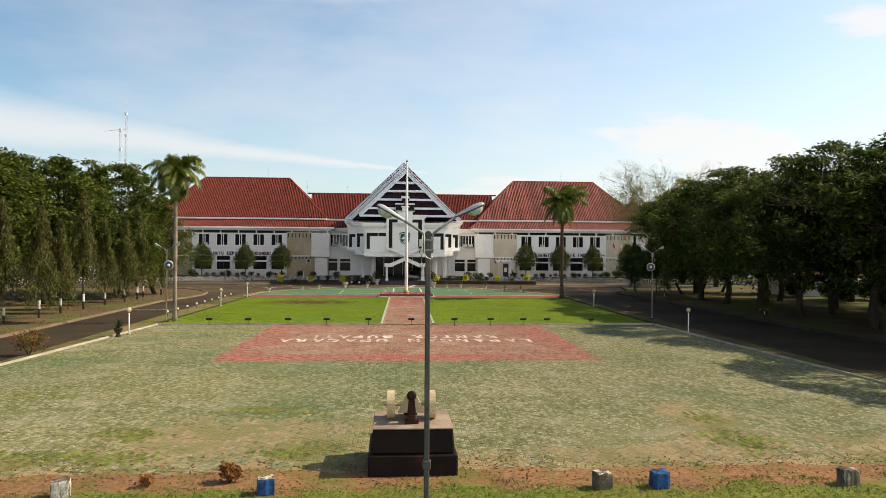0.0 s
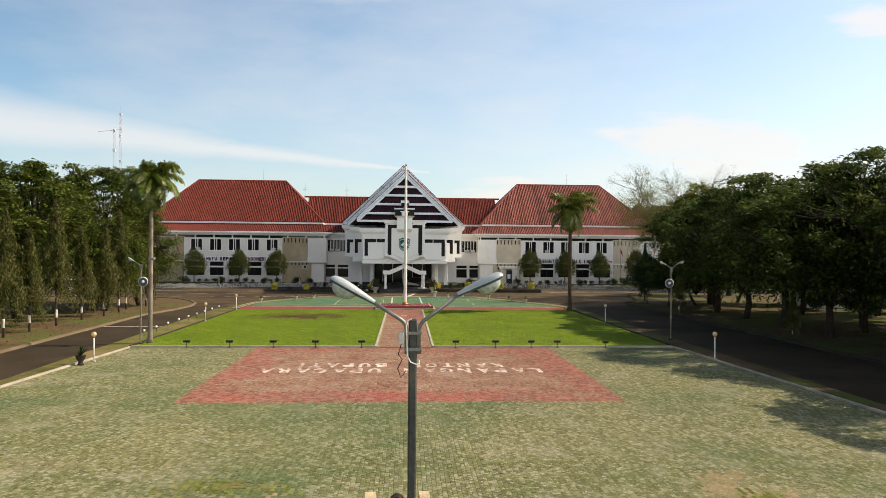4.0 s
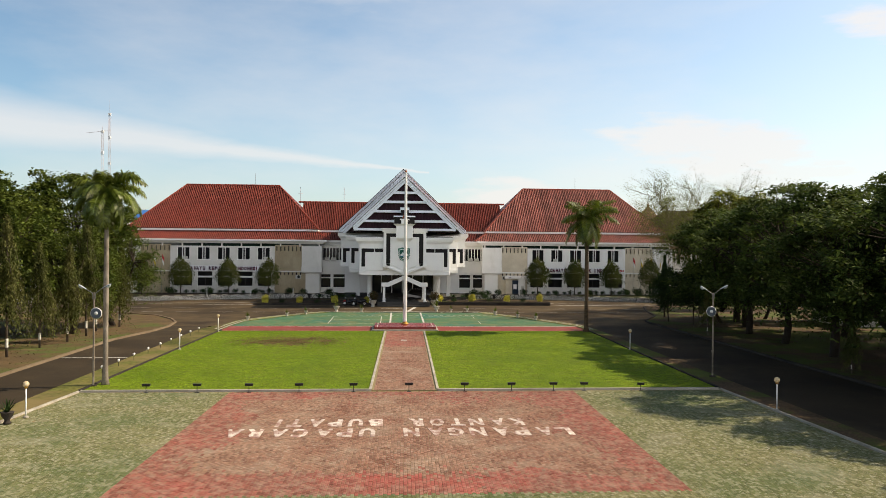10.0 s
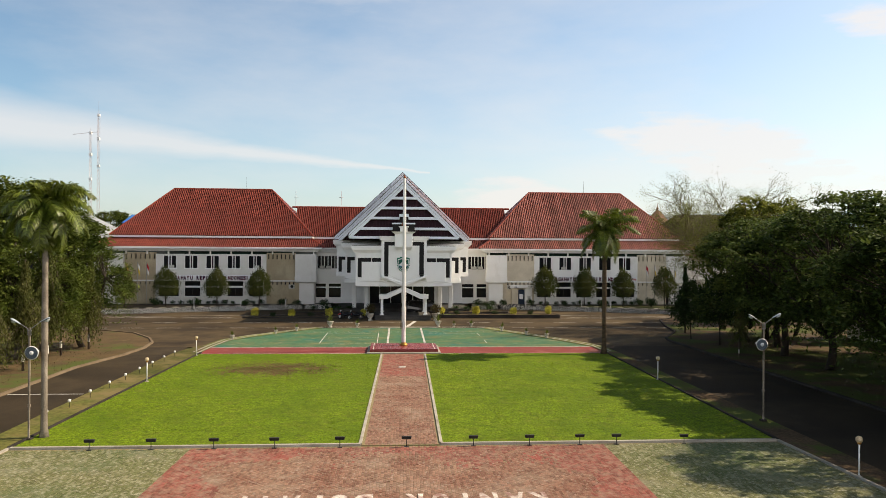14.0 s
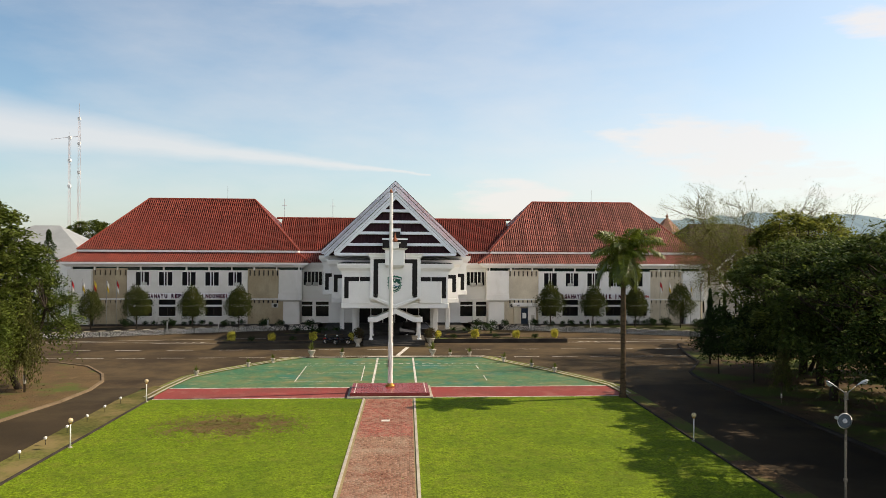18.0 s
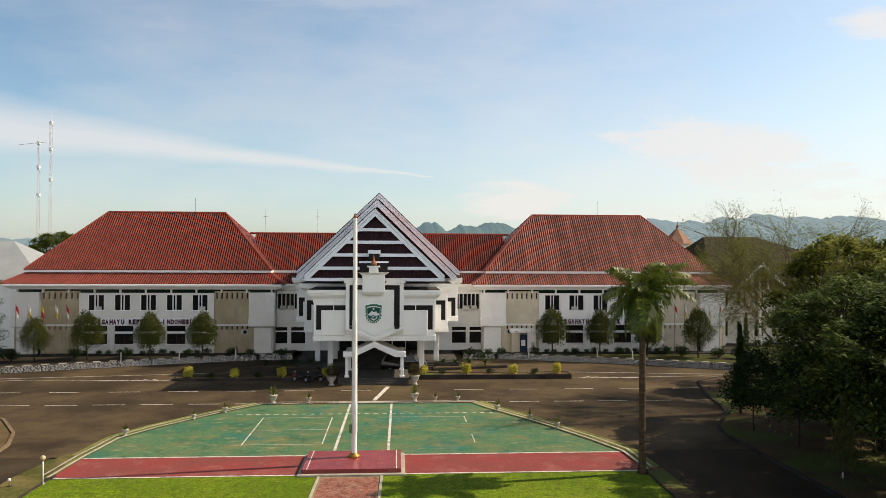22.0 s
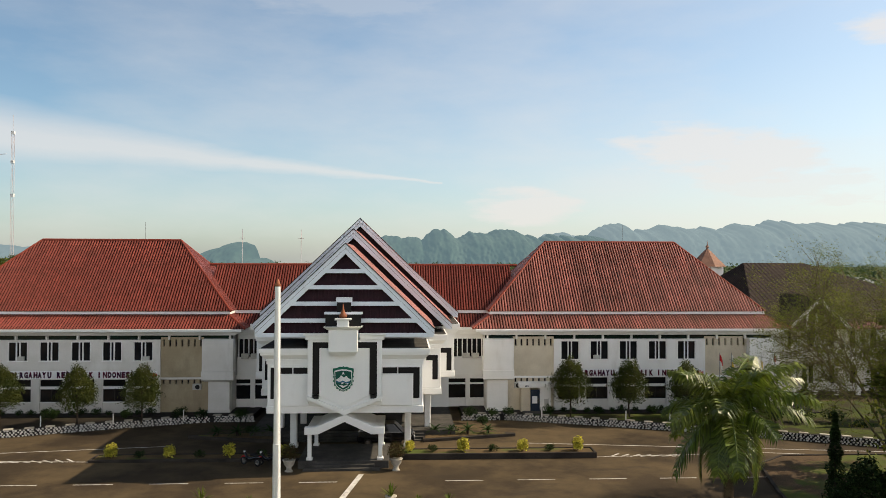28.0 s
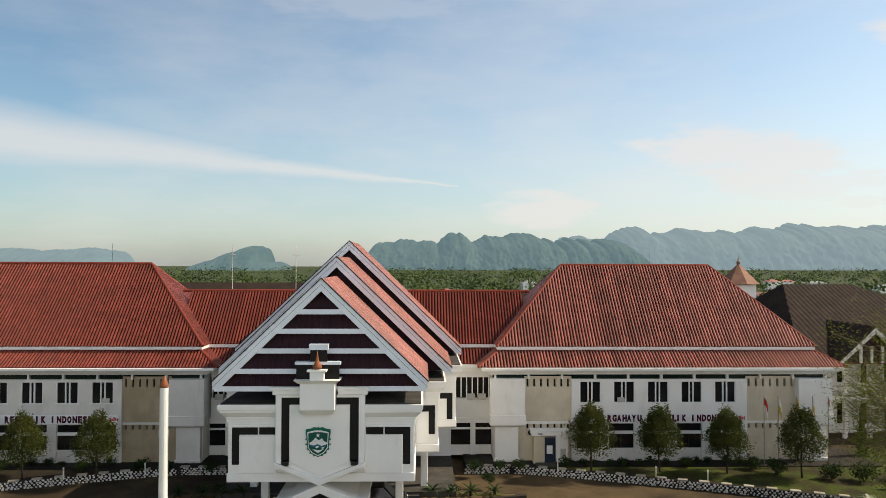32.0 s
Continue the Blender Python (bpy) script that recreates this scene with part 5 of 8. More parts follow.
part("dark_screen", Geo().box(-1.25, 1.1, YF - 1.140, YF - 1.020, 9.55, 10.35), M_BLACK, ep, "dark framed glass screen")
part("screen_rail", Geo().box(-1.32, 1.17, YF - 1.200, YF - 0.720, 10.35, 10.5), M_BARGE, ep)
part("screen_top", Geo().box(-0.56, 0.48, YF - 1.170, YF - 0.620, 11.15, 11.45), M_BARGE, ep)
part("screen_panel", Geo().box(-0.5, 0.42, YF - 1.100, YF - 0.980, 10.5, 11.15), M_BLACK, ep)
part("finial_base", Geo().box(-0.45, 0.32, YF - 1.600, YF - 1.200, 9.55, 10.0).box(-0.6, 0.47, YF - 1.680, YF - 1.160, 10.0, 10.12), M_FRESH, ep, bevel=0.015)
part("finial", Geo().lathe([(0.24, 10.18), (0.26, 10.3), (0.17, 10.42), (0.10, 10.62), (0.045, 10.85), (0.01, 11.1)], 12, -0.065, YF - 1.400), M_COPPER, ep, "orange pointed finial", smooth=True)
em = part("emblem", Geo().prism_y([(-0.08 + x * 0.69, 6.05 + z * 0.84) for x, z in ((0, -1), (0.55, -0.78), (0.85, -0.42), (0.9, 0.1), (1, 0.62), (0.98, 0.82), (0.6, 0.86), (0.35, 0.96), (0, 0.9), (-0.35, 0.96), (-0.6, 0.86), (-0.98, 0.82), (-1, 0.62), (-0.9, 0.1), (-0.85, -0.42), (-0.55, -0.78))], YF - 0.820, YF - 0.720), M_EMB_G, ep, "green shield emblem with white and blue device", bevel=0.02)
part("shield_edge", Geo().prism_y([(-0.08 + x * 0.62, 6.03 + z * 0.755) for x, z in ((0, -1), (0.55, -0.77), (0.86, -0.41), (0.9, 0.1), (0.95, 0.74), (0.3, 0.86), (-0.3, 0.86), (-0.95, 0.74), (-0.9, 0.1), (-0.86, -0.41), (-0.55, -0.77))], YF - 0.828, YF - 0.82), M_EMB_W, em)
part("shield_field", Geo().prism_y([(-0.08 + x * 0.58, 6.03 + z * 0.70) for x, z in ((0, -1), (0.55, -0.76), (0.86, -0.4), (0.9, 0.1), (0.92, 0.7), (0.3, 0.8), (-0.3, 0.8), (-0.92, 0.7), (-0.9, 0.1), (-0.86, -0.4), (-0.55, -0.76))], YF - 0.840, YF - 0.820), M_EMB_K, em)
part("shield_star", Geo().prism_y([(-0.08 + (0.12 if i % 2 == 0 else 0.05) * math.sin(i * math.pi / 5), 6.42 + (0.12 if i % 2 == 0 else 0.05) * math.cos(i * math.pi / 5)) for i in range(10)][::-1], YF - 0.860, YF - 0.840), M_EMB_W, em)
part("shield_device", Geo().prism_y([(-0.56, 5.98), (-0.42, 5.80), (-0.30, 5.86), (-0.16, 5.70), (0.02, 5.80), (0.18, 5.66), (0.34, 5.84), (0.42, 6.02), (0.24, 6.10), (0.14, 6.26), (-0.04, 6.14), (-0.22, 6.30), (-0.34, 6.14)], YF - 0.855, YF - 0.840), M_EMB_W, em)
part("shield_device", Geo().prism_y([(-0.40, 5.66), (-0.08, 5.44), (0.26, 5.66), (-0.05, 5.60)], YF - 0.855, YF - 0.840), M_EMB_W, em)
part("shield_wave", Geo().prism_y([(-0.52, 5.84), (-0.30, 5.76), (-0.10, 5.84), (0.12, 5.74), (0.36, 5.82), (0.38, 5.92), (0.12, 5.84), (-0.10, 5.94), (-0.30, 5.86), (-0.54, 5.93)], YF - 0.865, YF - 0.855), M_EMB_B, em)
for k in range(18):
    a = 2 * math.pi * k / 18
    part("shield_scallop", Geo().tube([(-0.08 + 0.66 * math.sin(a), YF - 0.79, 6.04 + 0.79 * math.cos(a)), (-0.08 + 0.66 * math.sin(a), YF - 0.73, 6.04 + 0.79 * math.cos(a))], 0.05, 8), M_EMB_G, em)
# space under the blocks
part("rear_wall", Geo().box(-8.0, 8.0, -6.2, -6.0, 0.0, 4.4), M_FRESH, ep)
part("entrance_glass", Geo().box(-4.4, 4.4, -6.26, -6.2, 0.6, 3.4), M_GLASS, ep, "dark glazed entrance")
for i in range(7):
    part("door_mullion", Geo().box(-4.4 + i * 1.45, -4.3 + i * 1.45, -6.32, -6.26, 0.6, 3.4), M_TRIM, ep)
# Dark slab colour stands in for the deep shade under the pavilion.
part("porch_platform", Geo().box(-3.1, 2.95, -23.85, -19.2, -0.05, 0.52), M_SLAB, ep, "stained raised porch floor, pavilion shade put into its dark colour", bevel=0.02)
for i, (hx, zz) in enumerate(((2.3, 0.34), (2.7, 0.17))):
    part("porch_step", Geo().box(-hx, hx - 0.3, -23.85 - 0.30 * (i + 1), -23.85 - 0.30 * i, -0.05, zz), M_SLAB, ep, bevel=0.012)
part("entrance_floor", Geo().box(-8.0, 8.0, -15.5, -6.2, 0.0, 0.6), M_SLAB, ep)
for i in range(3):
    part("entrance_step", Geo().box(-5.5, 5.5, -15.5 - 0.32 * (i + 1), -15.5 - 0.32 * i, 0.0, 0.6 - 0.17 * (i + 1)), M_SLAB, ep)


# ---- trees ----
def crown(name, pts, size, material, parent, rng, droop=0.0, narrow=0.5):
    v, f = leaves(rng, np.asarray(pts), size, droop, narrow)
    o = ORIGIN[parent.name]
    ob = new(name, arrays(name, v - np.array(o), f, material))
    ob.parent = parent
    ORIGIN[ob.name] = o
    return ob


def limb(rng, a, b, ra, rb, bend=0.25, n=5, sides=7):
    a, b = Vector(a), Vector(b)
    pts = []
    L = (b - a).length
    off = Vector(rng.normal(0, bend * L * 0.3, 3))
    for i in range(n):
        t = i / (n - 1)
        pts.append(a.lerp(b, t) + off * math.sin(math.pi * t))
    return Geo().tube(pts, [ra + (rb - ra) * i / (n - 1) for i in range(n)], sides)


def pads(rng, centres, n, radius, thick):
    """Flat leaf pads: n leaves round each centre, lying mostly level, thinning outwards."""
    out = []
    for c in centres:
        r = radius * rng.uniform(0.7, 1.25)
        a, q = rng.uniform(0, 2 * np.pi, n), rng.random(n) ** 0.62
        edge = 0.75 + 0.3 * np.sin(a * 3 + rng.uniform(0, 6)) + 0.15 * np.sin(a * 7 + rng.uniform(0, 6))
        p = np.stack([np.cos(a) * q * r * edge, np.sin(a) * q * r * edge, thick * (0.6 - q * q) + rng.normal(0, thick * 0.45, n)], 1)
        out.append(np.asarray(c) + p)
    return np.concatenate(out)


def level_leaves(rng, centres, size, narrow):
    """Leaves whose blades lie near the level: verts and quads."""
    n = len(centres)
    a = rng.uniform(0, 2 * np.pi, n)
    d = np.stack([np.cos(a), np.sin(a), rng.normal(-0.1, 0.35, n)], 1)
    t = np.stack([-np.sin(a), np.cos(a), rng.normal(0, 0.45, n)], 1)
    w = size * (0.6 + 0.8 * rng.random(n))[:, None]
    v = np.stack([centres - d * w * 0.5, centres + t * w * narrow * 0.5, centres + d * w * 0.5, centres - t * w * narrow * 0.5], 1).reshape(-1, 3)
    return v, np.arange(4 * n).reshape(-1, 4)


def broad_tree(seed, height, spread, leaf=M_LEAF_D, npad=62, per=190, clear=0.28, label="", size=0.22, low=0.9, hang=2600, pad=1.15, dome=0.30):
    """A wide umbrella-crowned shade tree at the origin: limbs fork into tiers of level leaf pads."""
    rng = np.random.default_rng(seed)
    t = thing("shade_tree", (0, 0, 0), label, "tree", "shade trees")
    fork = height * clear
    part("trunk", limb(rng, (0, 0, -0.1), (rng.normal(0, 0.25), rng.normal(0, 0.25), fork), 0.30 * height / 11, 0.22 * height / 11, 0.1), M_BARKD, t, smooth=True)
    top, under = [], []
    nb = 8
    for i in range(nb):
        a = 2 * math.pi * i / nb + rng.normal(0, 0.25)
        r = spread * rng.uniform(0.35, 0.62)
        knee = Vector((r * math.cos(a), r * math.sin(a), height * rng.uniform(0.55, 0.68)))
        part("limb", limb(rng, (0, 0, fork * 0.92), knee, 0.14, 0.07, 0.25, 6), M_BARKD, t, smooth=True)
        twigs = Geo()
        for k in range(npad // nb):
            b = a + rng.normal(0, 0.38)
            q = spread * min(1.0, abs(rng.normal(0.66, 0.24)))
            z = height * (0.96 - dome * (q / spread) ** 2) + rng.normal(0, 0.035 * height)
            tip = Vector((q * math.cos(b), q * math.sin(b), z))
            twigs.tube([knee, (knee + tip) / 2 + Vector((0, 0, -0.2)), tip], [0.05, 0.035, 0.012], 4)
            top.append(tuple(tip))
            if rng.random() < low:
                z2 = height * rng.uniform(0.30, 0.72)
                under.append((q * math.cos(b) * 0.95, q * math.sin(b) * 0.95, z2))
        tagged(part("branchlet", twigs, M_BARKD, t), kind="stuff")
    pts = pads(rng, top, per, pad, 0.26)
    if under:
        pts = np.concatenate([pts, pads(rng, under, int(per * 0.7), pad * 0.85, 0.42)])
    v, f = level_leaves(rng, pts, size, 0.55)
    if hang:
        h = pts[rng.integers(0, len(pts), hang)].copy()
        h[:, 2] = np.maximum(h[:, 2] - rng.uniform(0.3, 0.34 * height, hang), height * rng.uniform(0.17, 0.34, hang))
        v2, f2 = leaves(rng, h, size * 1.1, 0.4, 0.4)
        v, f = np.concatenate([v, v2]), np.concatenate([f, f2 + len(v)])
    ob = new("crown", arrays("crown", v, f, leaf))
    ob.parent = t
    ORIGIN[ob.name] = Vector((0, 0, 0))
    return t


def weeping_tree(seed, height, label, full=1.0):
    """A slender mast tree with drooping foliage and a lime-washed foot."""
    rng = np.random.default_rng(seed)
    t = thing("mast_tree", (0, 0, 0), label, "tree", "mast trees along the road")
    lean = rng.normal(0, 0.12, 2)
    top = (lean[0], lean[1], height)
    part("trunk", Geo().tube([(0, 0, -0.1), (lean[0] * 0.3, lean[1] * 0.3, height * 0.4), top], [0.07, 0.055, 0.012], 8), M_BARK, t, smooth=True)
    part("lime_band", Geo().lathe([(0.076, 0.5), (0.074, 0.95)], 10), M_LIME, t, "white lime-washed band")
    pts = []
    for i in range(80):
        z = height * rng.uniform(0.36, 1.0)
        q = (z / height - 0.36) / 0.64
        rad = 1.15 * full * (0.45 + 0.6 * (1 - q)) * (1 - q ** 4) + 0.10
        a = rng.uniform(0, 2 * math.pi)
        r = rad * rng.uniform(0.45, 1.0)
        base = np.array((lean[0] * z / height, lean[1] * z / height, z))
        tip = base + np.array((r * math.cos(a), r * math.sin(a), -0.75 - 1.1 * rng.random()))
        if i % 3 == 0:
            part("twig", Geo().tube([base, base * 0.5 + tip * 0.5 + np.array((0, 0, 0.25)), tip], [0.018, 0.012, 0.006], 4), M_BARK, t)
        s = rng.random(85)[:, None]
        line = base * (1 - s) + tip * s + np.array((0, 0, 0.25)) * np.sin(np.pi * s)
        pts.append(line + rng.normal(0, 0.085, (85, 3)) - np.array((0, 0, 1)) * rng.random((85, 1)) * 0.45)
    crown("crown", np.concatenate(pts), 0.20, M_LEAF_W, t, rng, 0.75, 0.26)
    return t


def small_tree(seed, height, radius, label, leaf=M_LEAF_O, name="round_tree", group="clipped trees before the building"):
    """A little clipped tree: egg-shaped crown on a thin stem."""
    rng = np.random.default_rng(seed)
    t = thing(name, (0, 0, 0), label, "tree", group)
    part("trunk", limb(rng, (0, 0, -0.05), (0.03, 0.0, height * 0.55), 0.075, 0.045, 0.06), M_BARKD, t, smooth=True)
    for i in range(5):
        a = 2 * math.pi * i / 5
        part("limb", limb(rng, (0, 0, height * 0.36), (radius * 0.6 * math.cos(a), radius * 0.6 * math.sin(a), height * rng.uniform(0.55, 0.75)), 0.03, 0.012, 0.2, 4, 5), M_BARKD, t)
    n = 9500
    d = rng.normal(size=(n, 3))
    d /= np.linalg.norm(d, axis=1)[:, None]
    r = (0.40 + 0.60 * rng.random(n) ** 0.45) * (0.80 + 0.36 * np.array([noise.noise(Vector(q * 2.8 + seed)) + 0.5 for q in d]))
    r *= 1 + 0.10 * np.clip(rng.normal(0, 1, n), 0, 2.5)
    p = d * r[:, None] * np.array((radius, radius, height * 0.37))
    p[:, :2] *= (0.98 - 0.42 * p[:, 2:3] / (height * 0.37))
    p[:, 2] += height * 0.62
    crown("crown", p, 0.092 * radius, leaf, t, rng, 0.1, 0.5)
    return t


def palm(seed, height, label, fronds=18, length=2.6, at=(0, 0, 0), bark=M_PALMB, girth=1.0, curl=0.112):
    """A royal palm: swollen pale trunk, green shaft, arching feathered fronds."""
    rng = np.random.default_rng(seed)
    t = thing("royal_palm", at, label, "palm", "royal palms")
    o = Vector(at)
    sh = height - 0.2
    prof = [(0.25, -0.05), (0.165, 0.35), (0.145, 1.2), (0.135, height * 0.3), (0.15, height * 0.5), (0.13, height * 0.72), (0.11, sh - 1.25)]
    part("trunk", Geo().lathe([(r * girth, z + o.z) for r, z in prof], 14, o.x, o.y), bark, t, smooth=True)
    part("crownshaft", Geo().lathe([(0.135, sh - 1.3 + o.z), (0.155, sh - 1.0 + o.z), (0.10, sh - 0.1 + o.z), (0.05, sh + 0.15 + o.z)], 12, o.x, o.y), M_SHAFT, t, smooth=True)
    for i in range(fronds):
        a = i * 2.399963 + rng.normal(0, 0.15)
        rise = 1.40 - 2.55 * (i / (fronds - 1)) ** 1.1 + rng.normal(0, 0.16)
        L = length * rng.uniform(0.78, 1.12)
        pts, p, el = [], Vector((o.x, o.y, sh + o.z)), rise
        N = 14
        for k in range(N + 1):
            pts.append(p.copy())
            p = p + Vector((math.cos(a) * math.cos(el), math.sin(a) * math.cos(el), math.sin(el))) * L / N
            el -= (curl if rise > 0.2 else curl * 0.85)
        fr = part("frond", Geo().tube(pts, [0.035 * (1 - k / (N + 1)) + 0.006 for k in range(N + 1)], 5), M_SHAFT, t, "arching feathered frond")
        vs, fs = [], []
        side = Vector((-math.sin(a), math.cos(a), 0))
        for k in range(3, 76):
            q = k / 76
            j = min(int(q * N), N - 1)
            P = pts[j].lerp(pts[j + 1], q * N - j)
            along = (pts[j + 1] - pts[j]).normalized()
            ll = 0.74 * (0.35 + 0.65 * math.sin(math.pi * min(1.0, q * 0.9 + 0.12))) * length / 2.7
            for s in (-1, 1):
                d = (side * s * 0.8 + along * 0.5 + Vector((0, 0, rng.normal(0.0, 0.30) - 0.22))).normalized()
                tip = P + d * ll + Vector((0, 0, -0.24 * ll - 0.03))
                mid = P + d * ll * 0.55 + Vector((0, 0, 0.03))
                w = along * 0.036
                b = len(vs)
                vs += [P - w * 0.4, P + w * 0.4, mid + w, mid - w, tip]
                fs += [(b, b + 1, b + 2, b + 3), (b + 3, b + 2, b + 4)]
        lf = Geo()
        lf.v, lf.f = [tuple(q) for q in vs], fs
        tagged(part("foliage", lf, M_PALMF, fr), kind="stuff")
    return t


def wispy_tree(seed, height, spread, label, nleaf=20000, leaf=M_LEAF_S):
    """A half-bare tree of long fine branches with thin foliage."""
    rng = np.random.default_rng(seed)
    t = thing("wispy_tree", (0, 0, 0), label, "tree", "half-bare trees")
    part("trunk", limb(rng, (0, 0, -0.1), (0.1, 0.1, height * 0.25), 0.26, 0.18, 0.1), M_BARK, t, smooth=True)
    pts = []
    for i in range(10):
        a = 2 * math.pi * i / 10 + rng.normal(0, 0.2)
        r = spread * rng.uniform(0.5, 0.9)
        tip = Vector((r * math.cos(a), r * math.sin(a), height * rng.uniform(0.74, 1.0)))
        base = Vector((0.1, 0.1, height * 0.24))
        part("limb", limb(rng, base, tip, 0.075, 0.015, 0.25, 6), M_TWIG, t)
        g = Geo()
        for k in range(30):
            q = rng.uniform(0.45, 1.0)
            p = base.lerp(tip, q)
            e = p + Vector(rng.normal(0, 1, 3)) * height * 0.085 + Vector((math.cos(a), math.sin(a), 0.8)) * height * 0.07
            g.tube([p, (p + e) / 2 + Vector(rng.normal(0, 0.12, 3)), e], [0.026, 0.017, 0.008], 4)
            for m in range(5):
                e2 = e + Vector(rng.normal(0, 1, 3)) * height * 0.05
                g.tube([(p + e) / 2, e2], [0.016, 0.007], 3)
                pts.append(np.array(e2) + rng.normal(0, height * 0.02, (max(2, nleaf // 1500), 3)))
            pts.append(np.array(e) + rng.normal(0, height * 0.025, (nleaf // 300, 3)))
        tagged(part("twig_spray", g, M_TWIG, t), kind="stuff")
    crown("crown", np.concatenate(pts), 0.09, leaf, t, rng, 0.0, 0.45)
    return t


def conifer(seed, height, radius, label, name="cypress"):
    rng = np.random.default_rng(seed)
    t = thing(name, (0, 0, 0), label, "tree", "dark conifers")
    part("trunk", Geo().tube([(0, 0, -0.1), (0, 0, height * 0.95)], [0.09, 0.02], 7), M_BARKD, t)
    n = 5200
    q = rng.random(n) ** 0.8
    a = rng.uniform(0, 2 * np.pi, n)
    r = radius * (1 - q) ** 0.75 * (0.5 + 0.5 * rng.random(n)) * (0.8 + 0.25 * np.sin(q * 40)) + 0.03
    p = np.stack([r * np.cos(a), r * np.sin(a), 0.06 * height + q * height * 0.94], 1)
    crown("crown", p, 0.16, M_LEAF_D, t, rng, -0.2, 0.4)
    return t


def shrub(seed, radius, height, leaf, label, name="shrub", group="shrubs"):
    rng = np.random.default_rng(seed)
    t = thing(name, (0, 0, 0), label, "shrub", group)
    g = Geo()
    for i in range(6):
        a = 2 * math.pi * i / 6 + rng.normal(0, 0.3)
        g.tube([(0, 0, -0.03), (radius * 0.6 * math.cos(a), radius * 0.6 * math.sin(a), height * 0.75)], [0.018, 0.006], 5)
    part("stem", g, M_BARKD, t)
    cl = [(rng.normal(0, radius * 0.35), rng.normal(0, radius * 0.35), height * rng.uniform(0.35, 0.75)) for _ in range(6)]
    crown("foliage", np.concatenate([ball_points(rng, 130 if radius < 1 else 420, c, (radius * 0.55, radius * 0.55, height * 0.35), 0.3) for c in cl]), 0.11 if radius < 1 else 0.24, leaf, t, rng, 0.0, 0.45)
    return t


def place(t, x, y, z=0.05, turn=0.0, k=1.0):
    """Move the first of a kind to its place."""
    t.matrix_basis = pose(x, y, z, 0, 0, turn) @ Matrix.Diagonal((k, k, k, 1))
    return t


def again(t, x, y, z=0.05, turn=0.0, k=1.0):
    o = copy_thing(t, pose(x, y, z, 0, 0, turn))
    o.scale = (k, k, k)
    return o


rng = np.random.default_rng(21)
# east side: big dark shade trees
bt = [broad_tree(1, 10.6, 7.2, M_LEAF_E, 88, 200, 0.24, size=0.21, label="large dark shade tree with a tiered spreading crown"),
      broad_tree(2, 9.9, 6.6, M_LEAF_E, 80, 200, 0.22, size=0.21, label="dark spreading shade tree beside the road"),
      broad_tree(3, 7.6, 3.9, M_LEAF_E, 48, 200, 0.2, pad=0.95, label="mid-green spreading tree beside the road")]
# Trees near x=30 are added to close sun gaps over the road.
east = [(0, 27.4, -92.5), (1, 26.9, -85.0), (0, 26.4, -78), (1, 25.9, -71), (0, 26.2, -65), (1, 26.7, -58.3), (0, 27.2, -52.0), (1, 29.4, -47.0), (0, 33, -89), (0, 32.5, -80), (1, 33, -71.5), (0, 33.5, -63), (1, 33.5, -54.5), (1, 30.2, -81.6), (0, 30.0, -74.6), (1, 30.2, -68), (1, 30.6, -88.8), (1, 40, -84), (0, 40, -74), (1, 41, -64), (1, 40, -55)]
seen = set()
for k, x, y in east:
    (again if k in seen else place)(bt[k], x, y, 0.05, rng.uniform(0, 360), rng.uniform(0.95, 1.05) * (1.04 if y < -60 else 1.0))
    seen.add(k)
# west side: mast trees in a row, taller trees behind
mt = [weeping_tree(31, 6.6, "slender mast tree with drooping olive foliage", 1.2), weeping_tree(32, 6.0, "slender mast tree with thin drooping foliage", 1.1), weeping_tree(33, 7.2, "tall mast tree with drooping foliage and lime-washed foot", 1.3)]
y, i = -92.0, 0
while y < -45.2:
    k = i % 3
    (again if i > 2 else place)(mt[k], -23.9 + rng.normal(0, 0.25), y, 0.05, rng.uniform(0, 360), rng.uniform(1.0, 1.2))
    y += 3.5 + rng.normal(0, 0.45)
    i += 1
wt = broad_tree(5, 11.6, 4.8, M_LEAF_M, 88, 220, 0.2, size=0.23, pad=1.05, low=1.0, hang=5000, dome=0.42, label="mid-green broad tree behind the mast trees")
place(wt, -30.5, -66, 0.05, 40)
for x, y, k in ((-28.6, -45.2, 1.12), (-30.5, -53.0, 0.92), (-29.0, -59.5, 1.02), (-29.2, -72.5, 1.04), (-30.4, -79.5, 0.95), (-28.8, -86, 1.0), (-37, -62, 1.05), (-37.5, -74, 1.1), (-38, -50, 0.95), (-30, -93, 1.0)):
    again(wt, x, y, 0.05, rng.uniform(0, 360), k)
ff = broad_tree(8, 8.8, 3.5, M_LEAF_M, 72, 190, 0.25, pad=0.95, low=1.0, hang=3600, dome=0.5, size=0.17, label="feathery light green tree at the end of the row")
place(ff, -24.6, -46.2, 0.05)
again(ff, -25.4, -52.4, 0.05, 130, 0.9)
for j in (1, 4, 8):
    again(mt[j % 3], 23.2 + rng.normal(0, 0.15), -90 + 4.7 * j + rng.normal(0, 0.5), 0.05, rng.uniform(0, 360), rng.uniform(0.5, 0.66))
# trees by the forecourt
for x, y, k in ((28.8, -43.6, 0.8), (32.0, -41.0, 0.85), (35.0, -39.5, 0.9), (40, -42, 1.0)):
    (place if x < 30 else again)(bt[2], x, y, 0.05, rng.uniform(0, 360), k)
wy = wispy_tree(41, 13.0, 8.2, "half-bare tree with long fine branches", 36000)
place(wy, 31.0, -34.0, 0.05)
yl = broad_tree(7, 9.0, 4.0, M_LEAF_S, 40, 170, pad=0.9, label="light yellow-green tree with a thin crown")
place(yl, 31.0, -42.0, 0.05, 0, 1.36)
